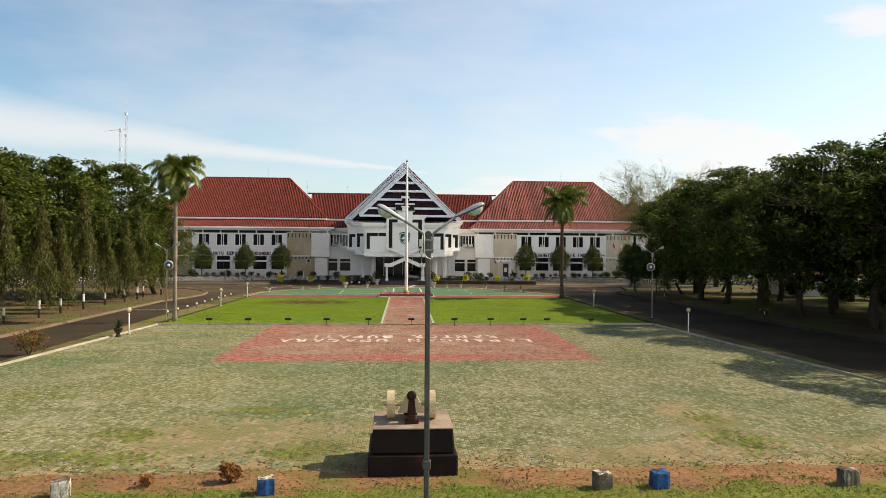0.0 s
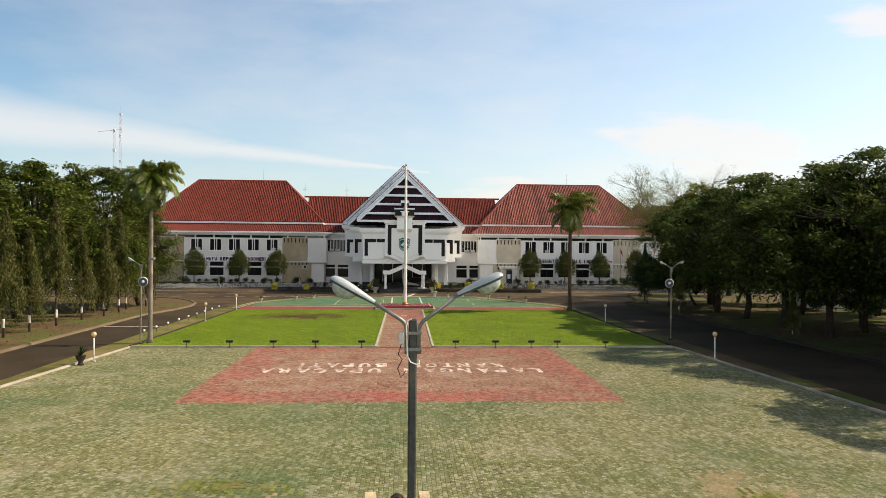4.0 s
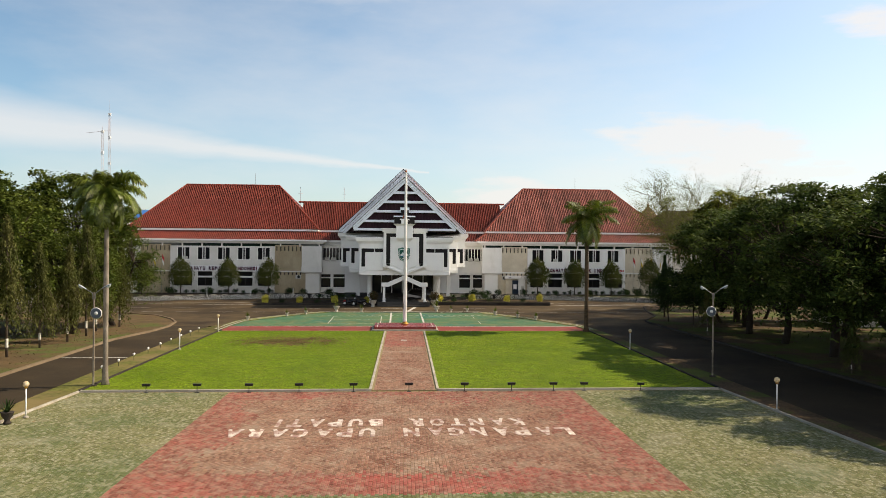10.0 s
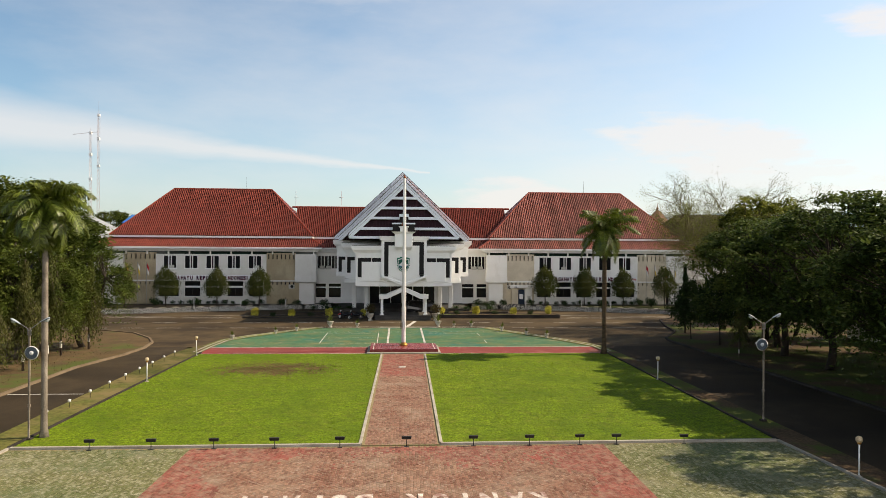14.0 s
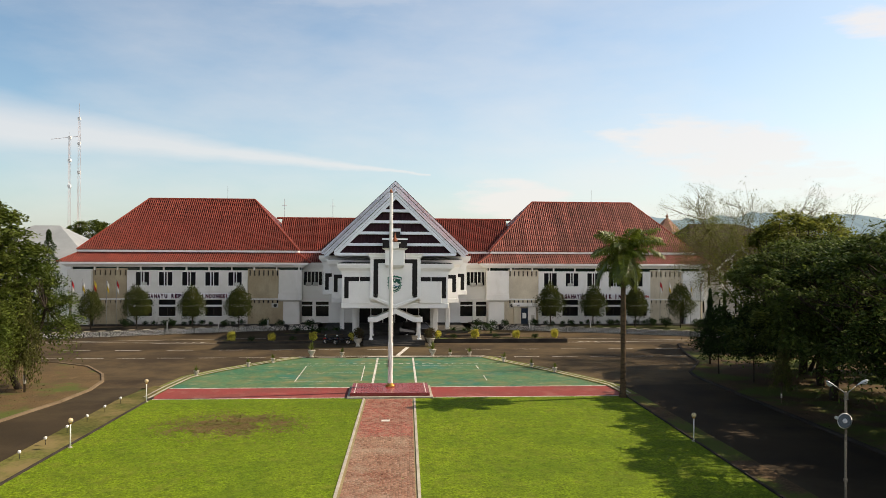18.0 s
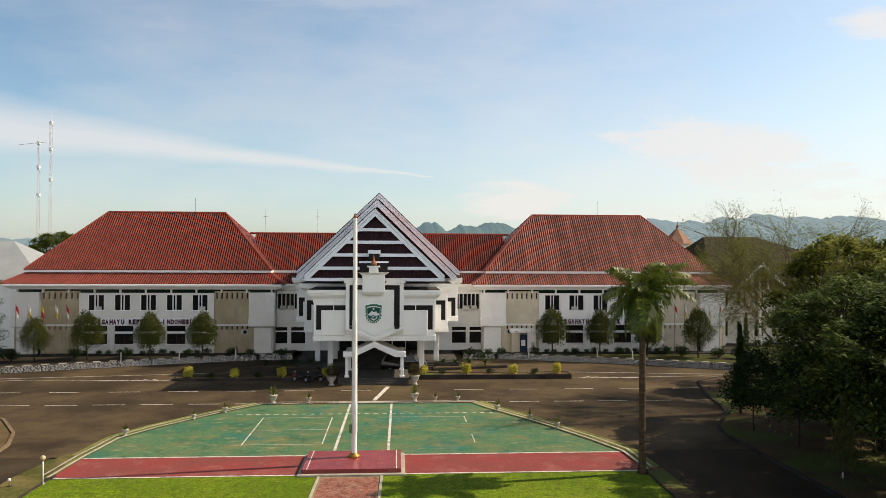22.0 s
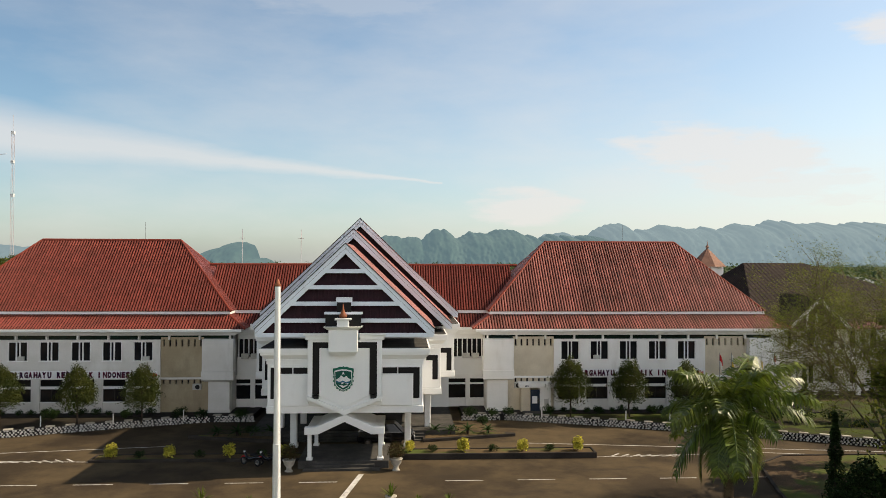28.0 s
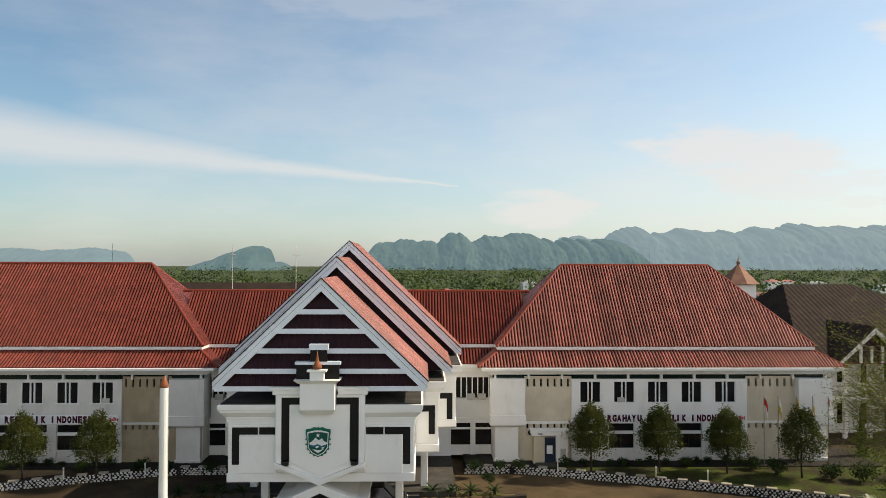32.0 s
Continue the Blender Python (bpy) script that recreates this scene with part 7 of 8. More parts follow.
pp = potted(91)
place(pp, -14.5, -41.4, 0.03)
for i, (x, y) in enumerate(((-11.6, -37.1), (-10.0, -35.1), (-4.6, -32.1), (4.8, -31.75), (6.5, -31.8), (9.0, -35.3), (10.8, -38.2), (12.1, -40.75))):
    again(pp, x, y, 0.06 if y > -33 else 0.05, 40 * i, 0.85 + 0.1 * (i % 3))
pb = potted(92, M_LEAF_M, "larger white pot with a bushy plant", True, 1.6)
place(pb, -7.2, -32.0, 0.05)
again(pb, 3.25, -31.75, 0.05, 60)
urn = potted(93, M_LEAF_R, "broad pale urn with a clipped reddish shrub", False, 2.0, "urns by the porch")
place(urn, -3.6, -24.3, 0.0)
again(urn, 3.45, -24.3, 0.0, 70)
pk = potted(94, M_LEAF_D, "dark pot with a small plant on the kerb", True, 1.1, "kerb plants", M_KERBD)
place(pk, -15.5, -81.4, 0.05)
cro = shrub(95, 0.8, 1.05, M_CROTON, "reddish croton bush on the verge", "croton_bush", "croton bushes")
place(cro, -16.75, -87.9, 0.04)
wd = shrub(96, 0.35, 0.5, M_WEED, "dry reddish weed on the bare strip", "dry_weed", "dry weeds")
place(wd, -4.95, -105.2, 0.03, 0, 0.75)
again(wd, -6.4, -105.4, 0.03, 50, 0.45)


def cycad():
    rng = np.random.default_rng(98)
    t = thing("cycad", (0, 0, 0), "low dark cycad with arching fronds in the bed", "plant", "cycads in the beds")
    part("stump", Geo().lathe([(0.11, -0.05), (0.12, 0.2), (0.06, 0.3)], 10), M_BARKD, t, smooth=True)
    for i in range(15):
        a, el = i * 2.4, 1.25 - 0.07 * i
        p, g, sd = Vector((0, 0, 0.26)), Geo(), Vector((-math.sin(i * 2.4), math.cos(i * 2.4), 0))
        row = []
        for k in range(6):
            w = 0.085 * math.sin(math.pi * min(1, 0.15 + k / 6.5))
            row += [p - sd * w - Vector((0, 0, w * 0.4)), p, p + sd * w - Vector((0, 0, w * 0.4))]
            p = p + Vector((math.cos(a) * math.cos(el), math.sin(a) * math.cos(el), math.sin(el))) * 0.17
            el -= 0.26
        fs = [(3 * k + j, 3 * k + j + 1, 3 * k + j + 4, 3 * k + j + 3) for k in range(5) for j in range(2)]
        part("frond", g.add(row, fs), M_LEAF_D, t)
    return t


cyc = cycad()
yb = shrub(97, 0.30, 0.85, M_LEAF_Y, "yellow-leaved clipped bush in the flower bed", "yellow_bush", "yellow bushes in the beds")
first = True
for s in (-1, 1):
    bd = thing("flower_bed", (s * 10.3, -21.0, 0), "long low flower bed with a dark kerb", "flower bed", "flower beds on the forecourt")
    X = lambda a, b: (min(s * a, s * b), max(s * a, s * b))
    hk = 0.42 if s > 0 else 0.2
    part("kerb_front", Geo().box(*X(3.1, 17.6), -21.85, -21.7, -0.05, hk), M_KERBD, bd, bevel=0.02)
    part("kerb_back", Geo().box(*X(3.1, 17.6), -20.4, -20.25, -0.05, hk), M_KERBD, bd, bevel=0.02)
    for a in (3.1, 17.45):
        part("kerb_end", Geo().box(*X(a, a + 0.15), -21.7, -20.4, -0.05, hk), M_KERBD, bd, bevel=0.02)
    part("bed_soil", Geo().box(*X(3.25, 17.45), -21.7, -20.4, -0.05, hk - 0.06), M_EARTH, bd)
    bd2 = thing("flower_bed", (s * 8.0, -15.8, 0), "short planted bed with a dark kerb beside the drive", "flower bed", "flower beds on the forecourt")
    part("kerb_ring", Geo().prism_z([(s * 5.4, -16.9), (s * 12.8, -15.2), (s * 12.8, -14.9), (s * 5.4, -13.6)][::s], -0.05, 0.24), M_KERBD, bd2, bevel=0.03)
    part("bed_soil", Geo().prism_z([(s * 5.6, -16.6), (s * 12.0, -15.2), (s * 12.0, -15.0), (s * 5.6, -13.9)][::s], 0.2, 0.26), M_EARTH, bd2)
    for i, a in enumerate((4.4, 8.2, 12.4, 16.4)):
        k = 1.3 + 0.2 * (i % 2)
        (place if first else again)(yb, s * a, -21.05, hk - 0.08, 50 * i, k)
        first = False
    for i, a in enumerate((6.0, 10.3, 14.4)):
        again(sb, s * a, -21.05, hk - 0.1, 77 * i, 0.7)
    for i, (a, b) in enumerate(((6.4, -15.2), (7.6, -15.4), (9.0, -15.2), (10.6, -15.1))):
        (place if s < 0 and i == 0 else again)(cyc, s * a, b, 0.25, 45 * i, 1.05 - 0.1 * (i % 2))


# ---- vehicles under and beside the porch ----
def car(x, y, turn):
    t = thing("parked_car", (0, 0, 0), "black parked car under the porch", "car")
    prof = [(-2.1, 0.34), (2.1, 0.34), (2.16, 0.66), (2.05, 0.95), (1.25, 1.08), (0.65, 1.68), (-1.75, 1.74), (-2.1, 1.15), (-2.15, 0.8)]
    vs = [(sx * (0.84 - (0.14 if z > 1.2 else 0)), yy, z) for sx in (-1, 1) for yy, z in prof]
    n = len(prof)
    g = Geo().add(vs, [tuple(range(n - 1, -1, -1)), tuple(range(n, 2 * n))] + [(i, (i + 1) % n, (i + 1) % n + n, i + n) for i in range(n)])
    body = part("body", g, M_CARBLK, t, "glossy black bodywork", bevel=0.05)
    part("windscreen", Geo().add([(-0.72, 1.23, 1.12), (0.72, 1.23, 1.12), (0.62, 0.69, 1.66), (-0.62, 0.69, 1.66)], [(0, 1, 2, 3)]), M_GLASS, t)
    for s in (-1, 1):
        part("headlight", Geo().ball((s * 0.62, 2.04, 0.74), 0.13, 10, 6, 0.6), M_LAMPW, t, "clear headlight", smooth=True)
        part("side_window", Geo().add([(s * 0.845, 1.1, 1.12), (s * 0.725, 0.6, 1.62), (s * 0.725, -1.65, 1.66), (s * 0.845, -1.95, 1.14)], [(0, 1, 2, 3)]), M_GLASS, t)
        for yy in (-1.35, 1.35):
            w = part("wheel", Geo().tube([(s * 0.66, yy, 0.31), (s * 0.86, yy, 0.31)], 0.31, 18), M_RUBBER, t, bevel=0.02)
            part("rim", Geo().tube([(s * 0.862, yy, 0.31), (s * 0.872, yy, 0.31)], 0.19, 14), M_CHROME, w)
    part("grille", Geo().box(-0.4, 0.4, 2.10, 2.17, 0.56, 0.72), M_CHROME, t)
    pt = part("number_plate", Geo().box(-0.22, 0.22, 2.16, 2.18, 0.40, 0.52), M_SPOT, t)
    part("plate_bar", Geo().box(-0.17, 0.17, 2.18, 2.184, 0.43, 0.49), M_EMB_W, pt)
    t.matrix_basis = pose(x, y, 0, 0, 0, turn)


car(2.6, -17.3, -90)


def motorbike():
    t = thing("motorbike", (0, 0, 0), "dark parked scooter beside the porch", "motorbike", "parked motorbikes")
    for yy in (-0.6, 0.6):
        w = part("wheel", Geo().tube([(-0.045, yy, 0.27), (0.045, yy, 0.27)], 0.27, 18), M_RUBBER, t, bevel=0.02)
        part("rim", Geo().tube([(-0.05, yy, 0.27), (0.05, yy, 0.27)], 0.17, 12), M_CHROME, w)
    part("body", Geo().tube([(0, -0.85, 0.62), (0, -0.4, 0.58), (0, 0.05, 0.42), (0, 0.35, 0.55), (0, 0.5, 0.85)], [0.06, 0.13, 0.12, 0.1, 0.08], 10), M_CARBLK, t, smooth=True)
    part("seat", Geo().box(-0.13, 0.13, -0.75, 0.0, 0.68, 0.78), M_RUBBER, t, bevel=0.03)
    part("fork", Geo().tube([(0, 0.6, 0.27), (0, 0.45, 0.95)], 0.03, 8), M_CHROME, t)
    part("handlebar", Geo().tube([(-0.33, 0.36, 1.0), (0, 0.44, 0.97), (0.33, 0.36, 1.0)], 0.016, 8), M_SPOT, t)
    part("headlight", Geo().ball((0, 0.55, 0.88), 0.09, 10, 6), M_LAMPW, t, smooth=True)
    part("mudguard", Geo().tube([(0, 0.85, 0.45), (0, 0.65, 0.58), (0, 0.45, 0.55)], [0.03, 0.06, 0.05], 8), M_REDINK, t)
    return t


mb = motorbike()
place(mb, -6.4, -21.6 - 1.2, 0.0, 60)
again(mb, -5.2, -22.9, 0.0, 75)

# ---- money machine booth at the east wing ----
bt_ = thing("cash_booth", (15.6, -8.3, 0.56), "small white cash machine booth with a blue door", "booth")
part("side_panel", Geo().box(14.3, 15.12, -8.55, -7.6, 0.5, 2.7), M_CREAM, bt_)
part("front_panel", Geo().box(16.0, 16.95, -8.55, -7.6, 0.5, 2.7), M_WHITE, bt_, bevel=0.01)
part("door", Geo().box(15.15, 15.97, -8.5, -8.44, 0.5, 2.5), M_ATMB, bt_, "blue glass door")
part("door_handle", Geo().box(15.82, 15.86, -8.55, -8.5, 1.3, 1.8), M_CHROME, bt_)
part("door_notice", Geo().box(15.3, 15.75, -8.515, -8.5, 1.3, 1.95), M_BANNER, bt_)
part("canopy", Geo().box(14.1, 17.1, -8.75, -7.6, 2.72, 3.12), M_WHITE, bt_, bevel=0.03)
words("atm", M_ATMB, pose(14.6, -8.758, 2.83, 90, 0, 0), 0.16, bt_, deep=0.004)
part("wall_panel", Geo().box(16.35, 16.75, -8.58, -8.55, 0.9, 1.7), M_AC, bt_)
part("step", Geo().box(14.4, 17.0, -9.2, -8.55, 0.5, 0.66), M_SLAB, bt_)

# ---- flags at the outer ends of the wings ----
def flag(m1, m2, lab):
    t = thing("flag_on_pole", (0, 0, 0), lab, "flag", "flags before the wings")
    part("pole", Geo().tube([(0, 0, 0), (0.0, 0, 5.3)], 0.028, 8), M_GALV, t)
    for k, (z1, z0, m) in enumerate(((5.2, 4.65, m1), (4.65, 4.1, m2))):
        g = Geo()
        vs, fs = [], []
        for i in range(7):
            for j in range(5):
                q = j / 4
                zz = z1 + (z0 - z1) * q - 0.10 * i * (0.5 + 0.5 * i / 6)
                vs.append((0.03 + 0.045 * i, 0.05 * math.sin(i * 1.5 + q), zz))
        for i in range(6):
            for j in range(4):
                fs.append((i * 5 + j, i * 5 + j + 1, (i + 1) * 5 + j + 1, (i + 1) * 5 + j))
        part("cloth", g.add(vs, fs), m, t, smooth=True)
    return t


kinds = [flag(M_FLAGR, M_FLAGW, "limp red and white flag on a thin pole"), flag(M_FLAGW, M_FLAGY, "limp pale flag on a thin pole"), flag(M_FLAGY, M_FLAGR, "limp yellow and red flag on a thin pole")]
used = set()
for s in (-1, 1):
    for i, x in enumerate((31.9, 33.0, 34.4, 35.7, 36.9)):
        k = (0, 1, 2, 1, 0)[i]
        (again if k in used else place)(kinds[k], s * x, -9.3, 0.55, 10 * i)
        used.add(k)
# little posts on the terrace
for x, y in ((22.6, -12.2), (15.8, -10.4), (26.0, -13.2), (-14.5, -10.6), (-19.8, -11.8), (-25.2, -12.6)):
    t = thing("sign_post", (x, y, 0.5), "small white marker post on the terrace", "post", "marker posts")
    part("post", Geo().box(x - 0.04, x + 0.04, y - 0.04, y + 0.04, 0.45, 1.25), M_STEELW, t, bevel=0.01)
    part("cap", Geo().frustum((x - 0.06, x + 0.06, y - 0.06, y + 0.06), (x - 0.01, x + 0.01, y - 0.01, y + 0.01), 1.25, 1.36), M_STEELW, t)


# ---- neighbouring buildings and distance ----
def house(x, y, wx, wy, h, rise, mr, label, name="neighbour_house", mw=M_WHITE, over=0.7, windows=True, group="far houses"):
    t = thing(name, (x, y, 0), label, "building", group)
    part("wall", Geo().box(x - wx, x + wx, y - wy, y + wy, -0.1, h), mw, t)
    g = Geo()
    a, b, c, d = x - wx - over, x + wx + over, y - wy - over, y + wy + over
    if wx > wy:
        r0, r1 = (x - wx + wy * 0.9, y), (x + wx - wy * 0.9, y)
        q = [(a, c, h), (b, c, h), (b, d, h), (a, d, h), (*r0, h + rise), (*r1, h + rise)]
        fs = [(0, 1, 5, 4), (1, 2, 5), (2, 3, 4, 5), (3, 0, 4), (3, 2, 1, 0)]
    else:
        r0, r1 = (x, y - wy + wx * 0.9), (x, y + wy - wx * 0.9)
        q = [(a, c, h), (b, c, h), (b, d, h), (a, d, h), (*r0, h + rise), (*r1, h + rise)]
        fs = [(0, 1, 4), (1, 2, 5, 4), (2, 3, 5), (3, 0, 4, 5), (3, 2, 1, 0)]
    part("roof", g.add(q, fs), mr, t)
    if windows:
        n = max(2, int(wx / 1.6))
        for i in range(n):
            xx = x - wx + (i + 0.5) * 2 * wx / n
            part("window", Geo().box(xx - 0.5, xx + 0.5, y - wy - 0.04, y - wy + 0.02, h * 0.35, h * 0.75), M_GLASS, t)
    return t


# brown-roofed neighbour east of the wing, with veranda and white gable
nb = thing("veranda_building", (52, 14, 0), "two-storey building with a dark brown shingle roof and white veranda", "building")
# Darker white walls: the shade on this building is put into the colour.
part("wall", Geo().box(42, 66, 4.0, 26, -0.1, 7.6), M_WHITE_DIM, nb)
A = [(40.6, 2.0, 7.7), (67.5, 2.0, 7.7), (67.5, 28, 7.7), (40.6, 28, 7.7)]
roof(nb, M_BROWNROOF, A[0], A[1], (45.5, 15, 13.8), (53.0, 15, 13.8), 0.5, 0.4, 0.03)
roof(nb, M_BROWNROOF, A[1], A[2], (53.0, 15, 13.8), (53.0, 15.05, 13.8), 0.5, 0.4, 0.03)
roof(nb, M_BROWNROOF, A[2], A[3], (53.0, 15, 13.8), (45.5, 15, 13.8), 0.5, 0.4, 0.03)
roof(nb, M_BROWNROOF, A[3], A[0], (45.5, 15.05, 13.8), (45.5, 15, 13.8), 0.5, 0.4, 0.03)
for i in range(8):
    xx = 42.2 + i * 2.3
    for z0, z1 in ((-0.1, 3.5), (3.9, 7.4)):
        part("veranda_column", Geo().box(xx, xx + 0.35, 1.6, 1.95, z0, z1), M_WHITE_DIM, nb, bevel=0.02)
    part("veranda_window", Geo().box(xx + 0.7, xx + 1.7, 3.95, 4.02, 4.8, 6.6), M_GLASS, nb)
    part("veranda_window", Geo().box(xx + 0.7, xx + 1.7, 3.95, 4.02, 0.9, 2.8), M_GLASS, nb)
part("veranda_slab", Geo().box(41.5, 66, 1.4, 4.0, 3.5, 3.9), M_WHITE_DIM, nb, bevel=0.02)
part("veranda_rail", Geo().box(41.6, 66, 1.5, 1.6, 4.65, 4.75), M_WHITE_DIM, nb)
part("veranda_awning", Geo().add([(41.0, 0.4, 7.1), (66.5, 0.4, 7.1), (66.5, 3.9, 8.3), (41.0, 3.9, 8.3), (41.0, 0.4, 7.0), (66.5, 0.4, 7.0)], [(0, 1, 2, 3), (0, 4, 5, 1)]), M_PURPLE, nb, "maroon sheet awning")
for s in (-1, 1):
    part("gable_board", Geo().prism_y([(46.3 + s * 3.3, 6.9), (46.3 + s * 3.3, 7.35), (46.3, 10.4), (46.3, 9.85)][::s], -0.4, -0.15), M_WHITE_DIM, nb, "white gable board")
    part("gable_roof", Geo().add([(46.3, -0.4, 10.45), (46.3 + s * 3.5, -0.4, 7.2), (46.3 + s * 3.5, 9, 7.2), (46.3, 9, 10.45), (46.3, -0.4, 10.35), (46.3 + s * 3.5, -0.4, 7.1), (46.3 + s * 3.5, 9, 7.1), (46.3, 9, 10.35)], [(0, 1, 2, 3), (7, 6, 5, 4), (0, 4, 5, 1), (1, 5, 6, 2)]), M_BROWNROOF, nb)
part("gable_wall", Geo().prism_y([(43.6, 7.2), (49.0, 7.2), (46.3, 9.7)], 0.4, 0.6), M_LOUVRE, nb)
for i in range(3):
    part("gable_post", Geo().box(45.2 + i, 45.4 + i, 0.2, 0.4, 7.1, 8.6), M_WHITE_DIM, nb)

cu = thing("prayer_house_cupola", (51.4, 40, 0), "small orange pyramid roof with a finial above the roofs", "building")
part("drum", Geo().box(49.6, 53.2, 38.2, 41.8, -0.1, 13.2), M_WHITE, cu)
part("roof", Geo().lathe([(3.0, 13.2), (1.0, 15.2), (0.15, 16.0)], 8, 51.4, 40), M_CUPOLA, cu)
part("finial", Geo().lathe([(0.12, 15.9), (0.3, 16.3), (0.08, 16.6), (0.02, 17.3)], 8, 51.4, 40), M_CUPOLA, cu)

house(-47.5, 8, 8, 7, 8.0, 4.6, M_GREYROOF, "white building with a pale grey sheet roof", "grey_roofed_building", group="neighbours")
house(-38, 24, 6, 4, 8.0, 3.2, M_TILE_PALE, "red-roofed building behind the wing", "rear_building", group="neighbours")
tp = thing("tarpaulin_roof", (-45.2, 30.5, 0), "tall lean-to with a bright blue tarpaulin roof", "shelter")
part("sheet", Geo().add([(-48.3, 28, 12.1), (-42.0, 28, 12.1), (-42.0, 33, 13.7), (-48.3, 33, 13.7), (-48.3, 28, 12.0), (-42.0, 28, 12.0), (-42.0, 33, 13.6), (-48.3, 33, 13.6)], [(0, 1, 2, 3), (7, 6, 5, 4), (0, 4, 5, 1), (1, 5, 6, 2), (2, 6, 7, 3), (3, 7, 4, 0)]), M_BLUETARP, tp)
for x in (-48.1, -42.2):
    for y, z in ((28.1, 12.0), (32.9, 13.6)):
        part("prop", Geo().tube([(x, y, 0), (x, y, z)], 0.07, 6), M_GALV, tp)
again(wt, -52.5, 35.0, 0.05, 15, 1.26)
house(-22, 48, 16, 7, 8.6, 4.4, M_BROWNROOF, "long building with a brown roof behind the offices", "rear_building", group="neighbours")
house(24, 60, 14, 7, 7.0, 4.0, M_BROWNROOF, "brown-roofed building behind the offices", "rear_building", group="neighbours")
house(46, -44, 7, 3.0, 2.2, 1.3, M_TILE_PALE, "low shelter with a red roof behind the shade trees", "roadside_shelter", group="neighbours")
rng = np.random.default_rng(5)
for i in range(34):
    x, y = rng.uniform(70, 330), rng.uniform(110, 420)
    if i > 24:
        x = rng.uniform(-260, 40)
    house(x, y, rng.uniform(4, 9), rng.uniform(3, 5), rng.uniform(3, 5.5), rng.uniform(1.2, 2.4), (M_GREYROOF, M_GREYROOF, M_STONEW, M_TILE_PALE)[i % 4], "far small house with a low roof", windows=False)


def mast(x, y, h, w, arm, label):
    t = thing("radio_mast", (x, y, 0), label, "mast", "radio masts")
    for a in range(3):
        c, s = math.cos(a * 2.094), math.sin(a * 2.094)
        part("leg", Geo().tube([(x + w * c, y + w * s, 0), (x + w * c * 0.8, y + w * s * 0.8, h)], 0.032, 5), M_TOWER, t)
    g = Geo()
    n = int(h / 0.9)
    for i in range(n):
        for a in range(3):
            p = [(x + w * 0.95 * math.cos(q * 2.094), y + w * 0.95 * math.sin(q * 2.094)) for q in (a, a + 1)]
            g.tube([(*p[0], i * 0.9), (*p[1], (i + 1) * 0.9)], 0.014, 3)
    tagged(part("lattice", g, M_TOWER, t), kind="stuff")
    part("whip", Geo().tube([(x, y, h), (x, y, h + (1 if arm else 3))], 0.03, 5), M_TOWER, t)
    for z in (h, h * 0.86, h * 0.7):
        part("beacon", Geo().box(x - 0.25, x + 0.25, y - 0.25, y + 0.25, z - 0.3, z + 0.2), M_STEELW, t)
    if arm:
        part("aerial", Geo().tube([(x - 3.4, y, h - 0.4), (x + 1.6, y, h + 0.2)], 0.05, 5), M_TOWER, t)
    return t


mast(-62.9, 55.4, 35.6, 0.32, False, "tall slender guyed lattice radio mast")
mast(-61.3, 47.3, 30.6, 0.28, True, "shorter lattice mast with a cross aerial")
for x in (-10.5, -18.6):
    t = thing("thin_aerial", (x, 30, 0), "thin aerial on a pole behind the roof", "aerial", "thin aerials")
    part("pole", Geo().tube([(x, 30, 0), (x, 30, 18.2)], 0.04, 5), M_TOWER, t)
    part("element", Geo().tube([(x - 0.4, 30, 17.0), (x + 0.4, 30, 17.0)], 0.03, 4), M_TOWER, t)


# karst hills: rounded limestone towers with steep fluted sides
def karst(name, y, towers, seed, material, label, x0, x1, n=420, deep=300):
    """Towers of (x, half width, top) side by side, seen from the south."""
    def crest(x):
        z = 0.0
        for cx, w, h in towers:
            q = abs(x - cx) / w
            if q < 1:
                z = max(z, h * (1 - q ** 2.6) ** 0.7)
        z *= 1 + 0.09 * noise.noise(Vector((x / 40, seed, 0))) + 0.05 * noise.noise(Vector((x / 17, seed, 4)))
        return z + 2.4 * noise.noise(Vector((x / 9, seed, 3)))
    m = 30
    vs, fs = [], []
    for i in range(n + 1):
        x = x0 + (x1 - x0) * i / n
        top = crest(x)
        for j in range(m + 1):
            k = j / m
            z = top * k ** 0.8
            flute = 12 * noise.noise(Vector((x / 55, z / 60, seed + 5))) + 11 * noise.noise(Vector((x / 21 + z / 70, z / 22, seed + 8))) + 9 * noise.noise(Vector((x / 8, z / 8, seed + 9)))
            vs.append((x, y + deep * (0.45 * k + 0.55 * k ** 5) + flute * (1 - 0.6 * k), z - 2))
    for i in range(n):
        for j in range(m):
            a = i * (m + 1) + j
            fs.append((a, a + m + 1, a + m + 2, a + 1))
    g = Geo()
    g.v, g.f = vs, fs
    return single(name, g, material, label, "hills", kind="structure", smooth=True)


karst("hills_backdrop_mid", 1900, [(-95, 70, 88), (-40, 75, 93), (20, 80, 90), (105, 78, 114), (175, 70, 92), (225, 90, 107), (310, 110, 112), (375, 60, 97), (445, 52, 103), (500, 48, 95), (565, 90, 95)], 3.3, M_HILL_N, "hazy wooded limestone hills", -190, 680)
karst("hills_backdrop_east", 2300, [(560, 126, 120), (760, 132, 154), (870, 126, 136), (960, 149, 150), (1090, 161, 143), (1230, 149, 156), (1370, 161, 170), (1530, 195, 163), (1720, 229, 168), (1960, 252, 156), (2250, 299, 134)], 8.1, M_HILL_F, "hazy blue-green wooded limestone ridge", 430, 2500)
